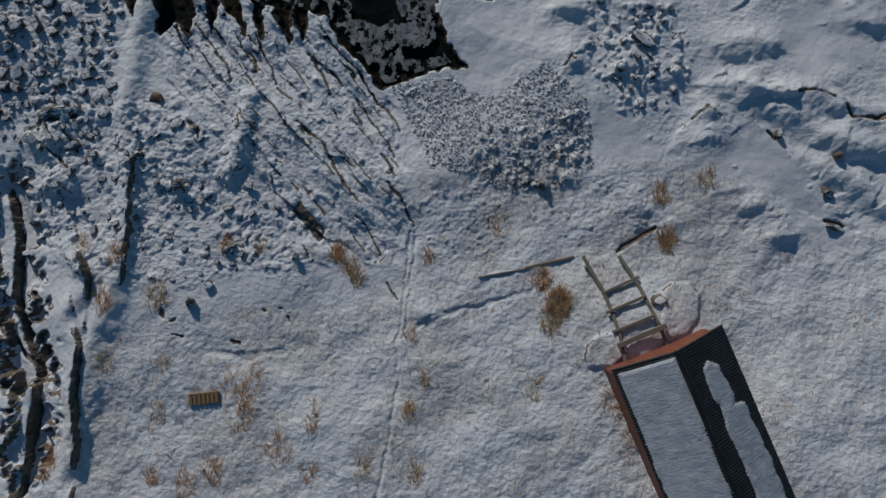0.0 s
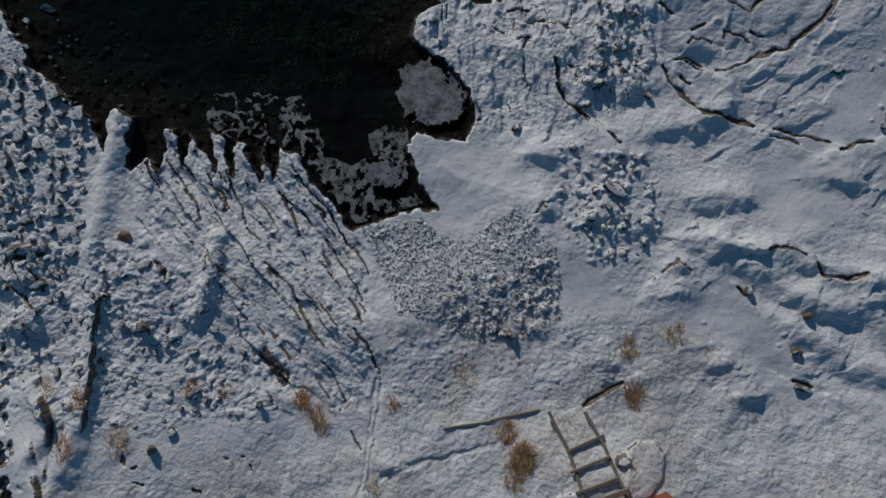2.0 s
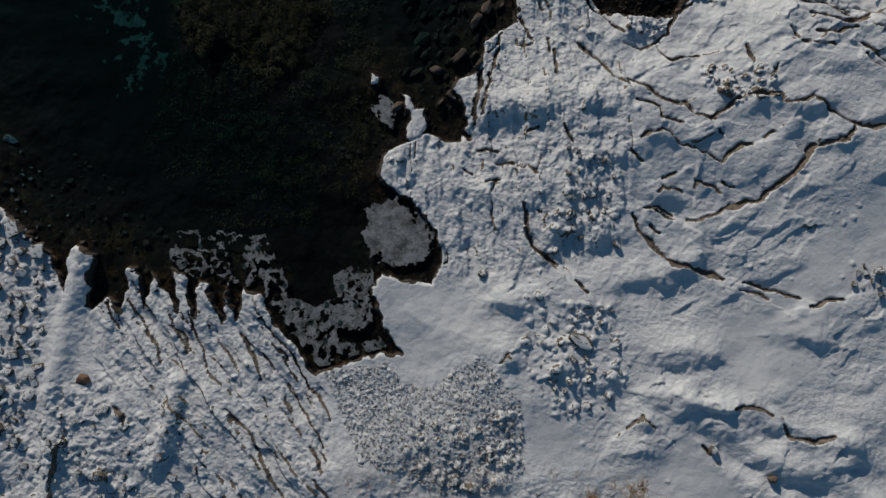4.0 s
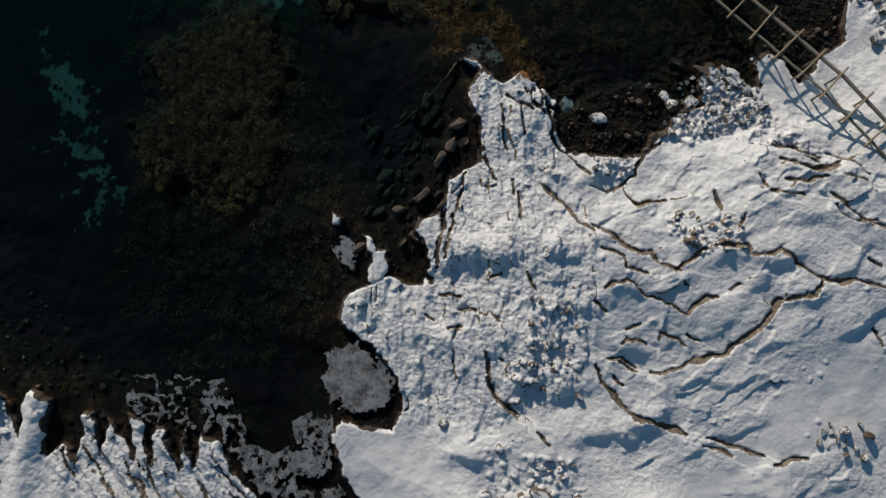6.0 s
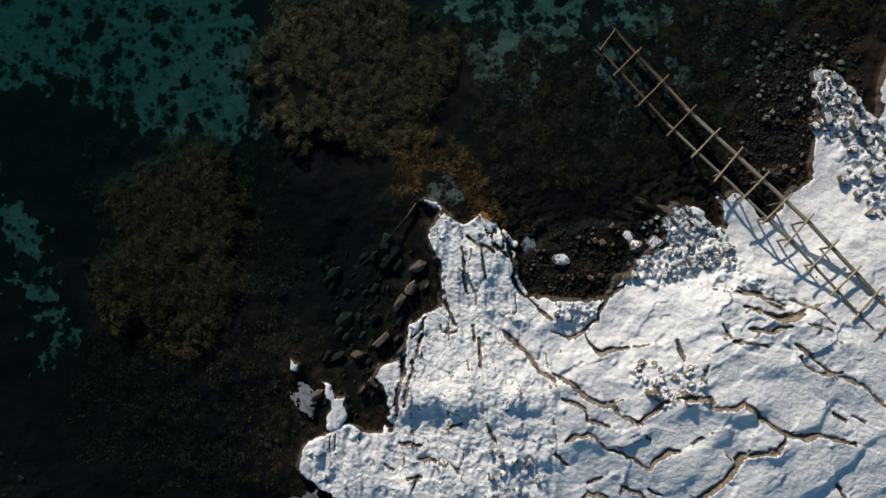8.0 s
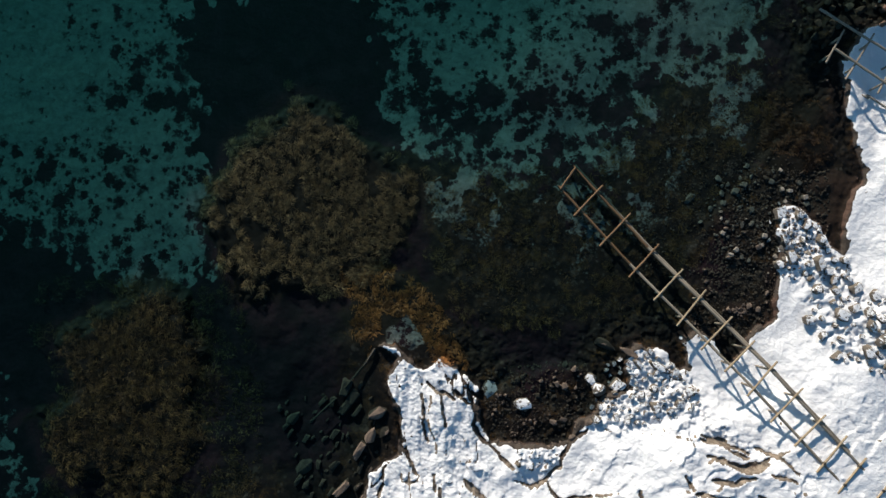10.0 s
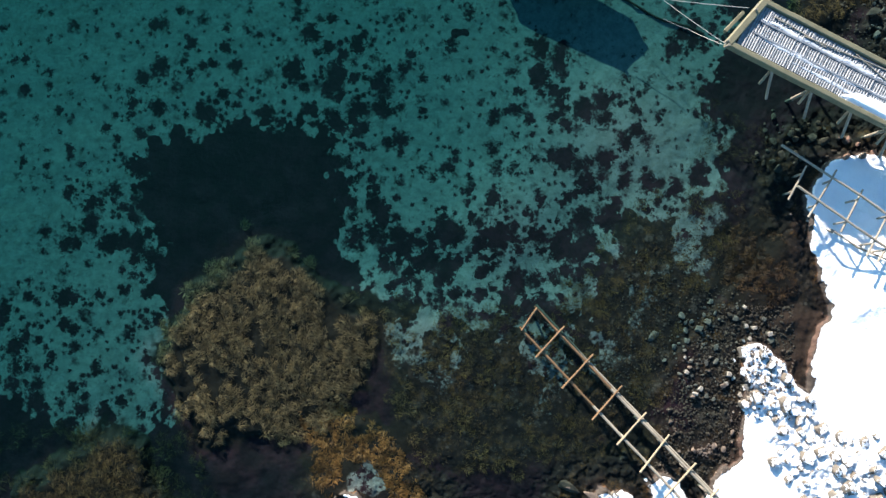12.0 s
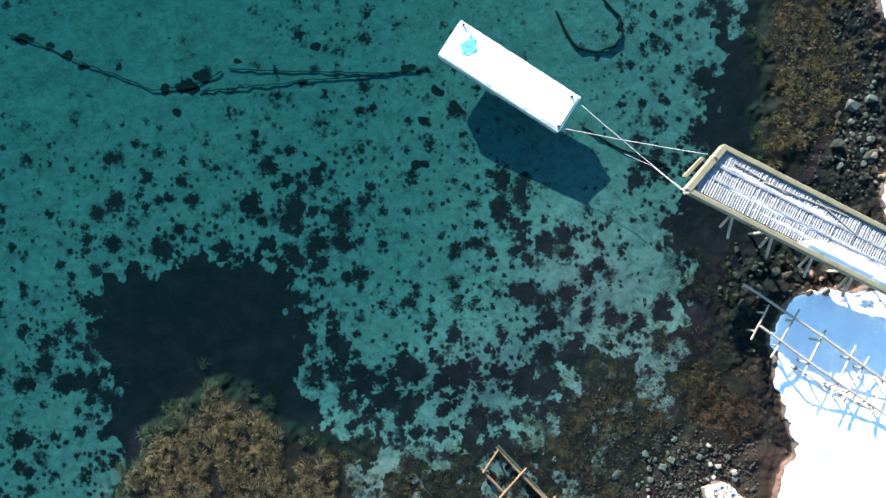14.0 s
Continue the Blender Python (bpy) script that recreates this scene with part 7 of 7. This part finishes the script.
kelp_bed(MIXED, 6000, 70, 0.05, 0.13, M_WRACK_TUFT, "scattered ochre tufts of wrack among stones", 8, (14.0, 30.0), 0.45, 0.72, 3.4, 0.25, True)
kelp_bed([(20.4, 46.8), (23.8, 44.0), (24.4, 41.0), (21.4, 41.2), (20.3, 43.5)], 2500, 60, 0.05, 0.12, M_WRACK_DEEP, "dark tufts of weed on the rock beside the pier", 9, (24.5, 42.0), 0.42, 0.55, 2.6, 0.24, True)
fronds(WRACK, 5200, 5, 0.06, 0.15, M_WRACK, "orange-brown wrack round a rock", 3, 1.5, 0.2, -0.8, 0.1, 0.6)
fronds(WRACK_EAST, 2600, 5, 0.06, 0.13, M_WRACK_DEEP, "rusty brown wrack on shallow rock", 5, 1.5, 0.2, -0.9, 0.1, 0.6)
fronds([(6.51, 35.70), (13.45, 36.81), (18.41, 41.40), (21.42, 41.96), (20.94, 37.44), (17.47, 32.42), (13.52, 30.39), (9.08, 30.32), (7.06, 32.75)], 12000, 4, 0.035, 0.09, M_WRACK_DEEP, "scattered brown wrack among stones", 6, 1.4, 0.32, -1.02, 0.1, 1.1)
fronds([(-8.43, 29.95), (-1.66, 31.53), (-0.36, 25.95), (-0.52, 18.92), (-1.82, 15.17), (-7.51, 14.96), (-10.97, 18.51)], 9000, 4, 0.05, 0.12, M_WRACK_MID, "dark brown wrack along the point", 7, 1.4, 0.32, -1.05, 0.1, 1.3)

def tuft(x, y, r, count):
    circle = [(x + 0.9 * r * math.cos(t), y + 1.35 * r * math.sin(t)) for t in (k * math.pi / 6 for k in range(12))]
    fronds(circle, int(count * 0.85), 4, 0.10, 0.36, M_GRASS, "tuft of dry brown grass standing in the snow", int(abs(x * 31 + y * 17)) + 9, 1.5, 0.04, None, 0.10)


tuft(-8.30, -4.40, 0.75, 60)
tuft(-7.74, -4.06, 0.6, 40)
tuft(-7.94, -5.29, 0.5, 30)
tuft(-6.41, -6.56, 0.55, 60)
tuft(-11.24, -3.15, 0.3, 30)
tuft(-11.45, -5.29, 0.45, 30)
tuft(-5.07, -5.50, 0.3, 25)
tuft(-5.27, -7.34, 0.35, 30)
tuft(-3.13, -7.28, 0.4, 30)
tuft(-0.99, -7.47, 0.3, 35)
tuft(-1.35, -5.10, 0.25, 35)
tuft(-0.55, -3.75, 0.25, 25)
tuft(-1.17, -2.08, 0.3, 20)
tuft(4.86, -0.77, 0.5, 220)
tuft(4.55, -1.46, 0.5, 120)
tuft(4.24, 0.28, 0.4, 90)
tuft(-4.29, 1.22, 0.35, 50)
tuft(-3.50, 0.28, 0.25, 35)
tuft(-13.76, -0.65, 0.4, 60)
tuft(-14.79, 1.69, 0.35, 40)
tuft(-9.04, 1.57, 0.2, 20)
tuft(9.53, 1.92, 0.45, 60)
tuft(11.18, 4.42, 0.45, 50)
tuft(9.26, 3.82, 0.4, 40)
tuft(2.52, 2.65, 0.5, 35)
tuft(-9.06, -7.30, 0.4, 45)
tuft(-10.05, -7.78, 0.45, 50)
tuft(-11.50, -7.55, 0.3, 30)
tuft(3.81, -4.08, 0.4, 25)
tuft(-0.44, 1.22, 0.25, 30)
tuft(-13.57, -2.95, 0.35, 30)
tuft(-15.53, -7.10, 0.4, 50)
tuft(7.02, -4.76, 0.5, 40)
tuft(7.56, -6.33, 0.5, 40)
tuft(-4.99, -4.74, 0.3, 12)
tuft(5.05, -0.75, 0.35, 110)
tuft(-13.35, 1.3, 0.4, 60)
tuft(-11.7, -0.45, 0.45, 60)
tuft(-3.75, 0.65, 0.35, 50)
tuft(-4.4, 1.45, 0.3, 40)
tuft(-8.95, 1.9, 0.25, 35)
tuft(-7.55, 1.7, 0.25, 30)
tuft(9.45, 1.85, 0.35, 60)
fronds(FIELD, 10000, 3, 0.07, 0.24, M_GRASS, "thin dry grass poking through the snow", 77, 1.5, 0.035, None, 0.05, 1.6)
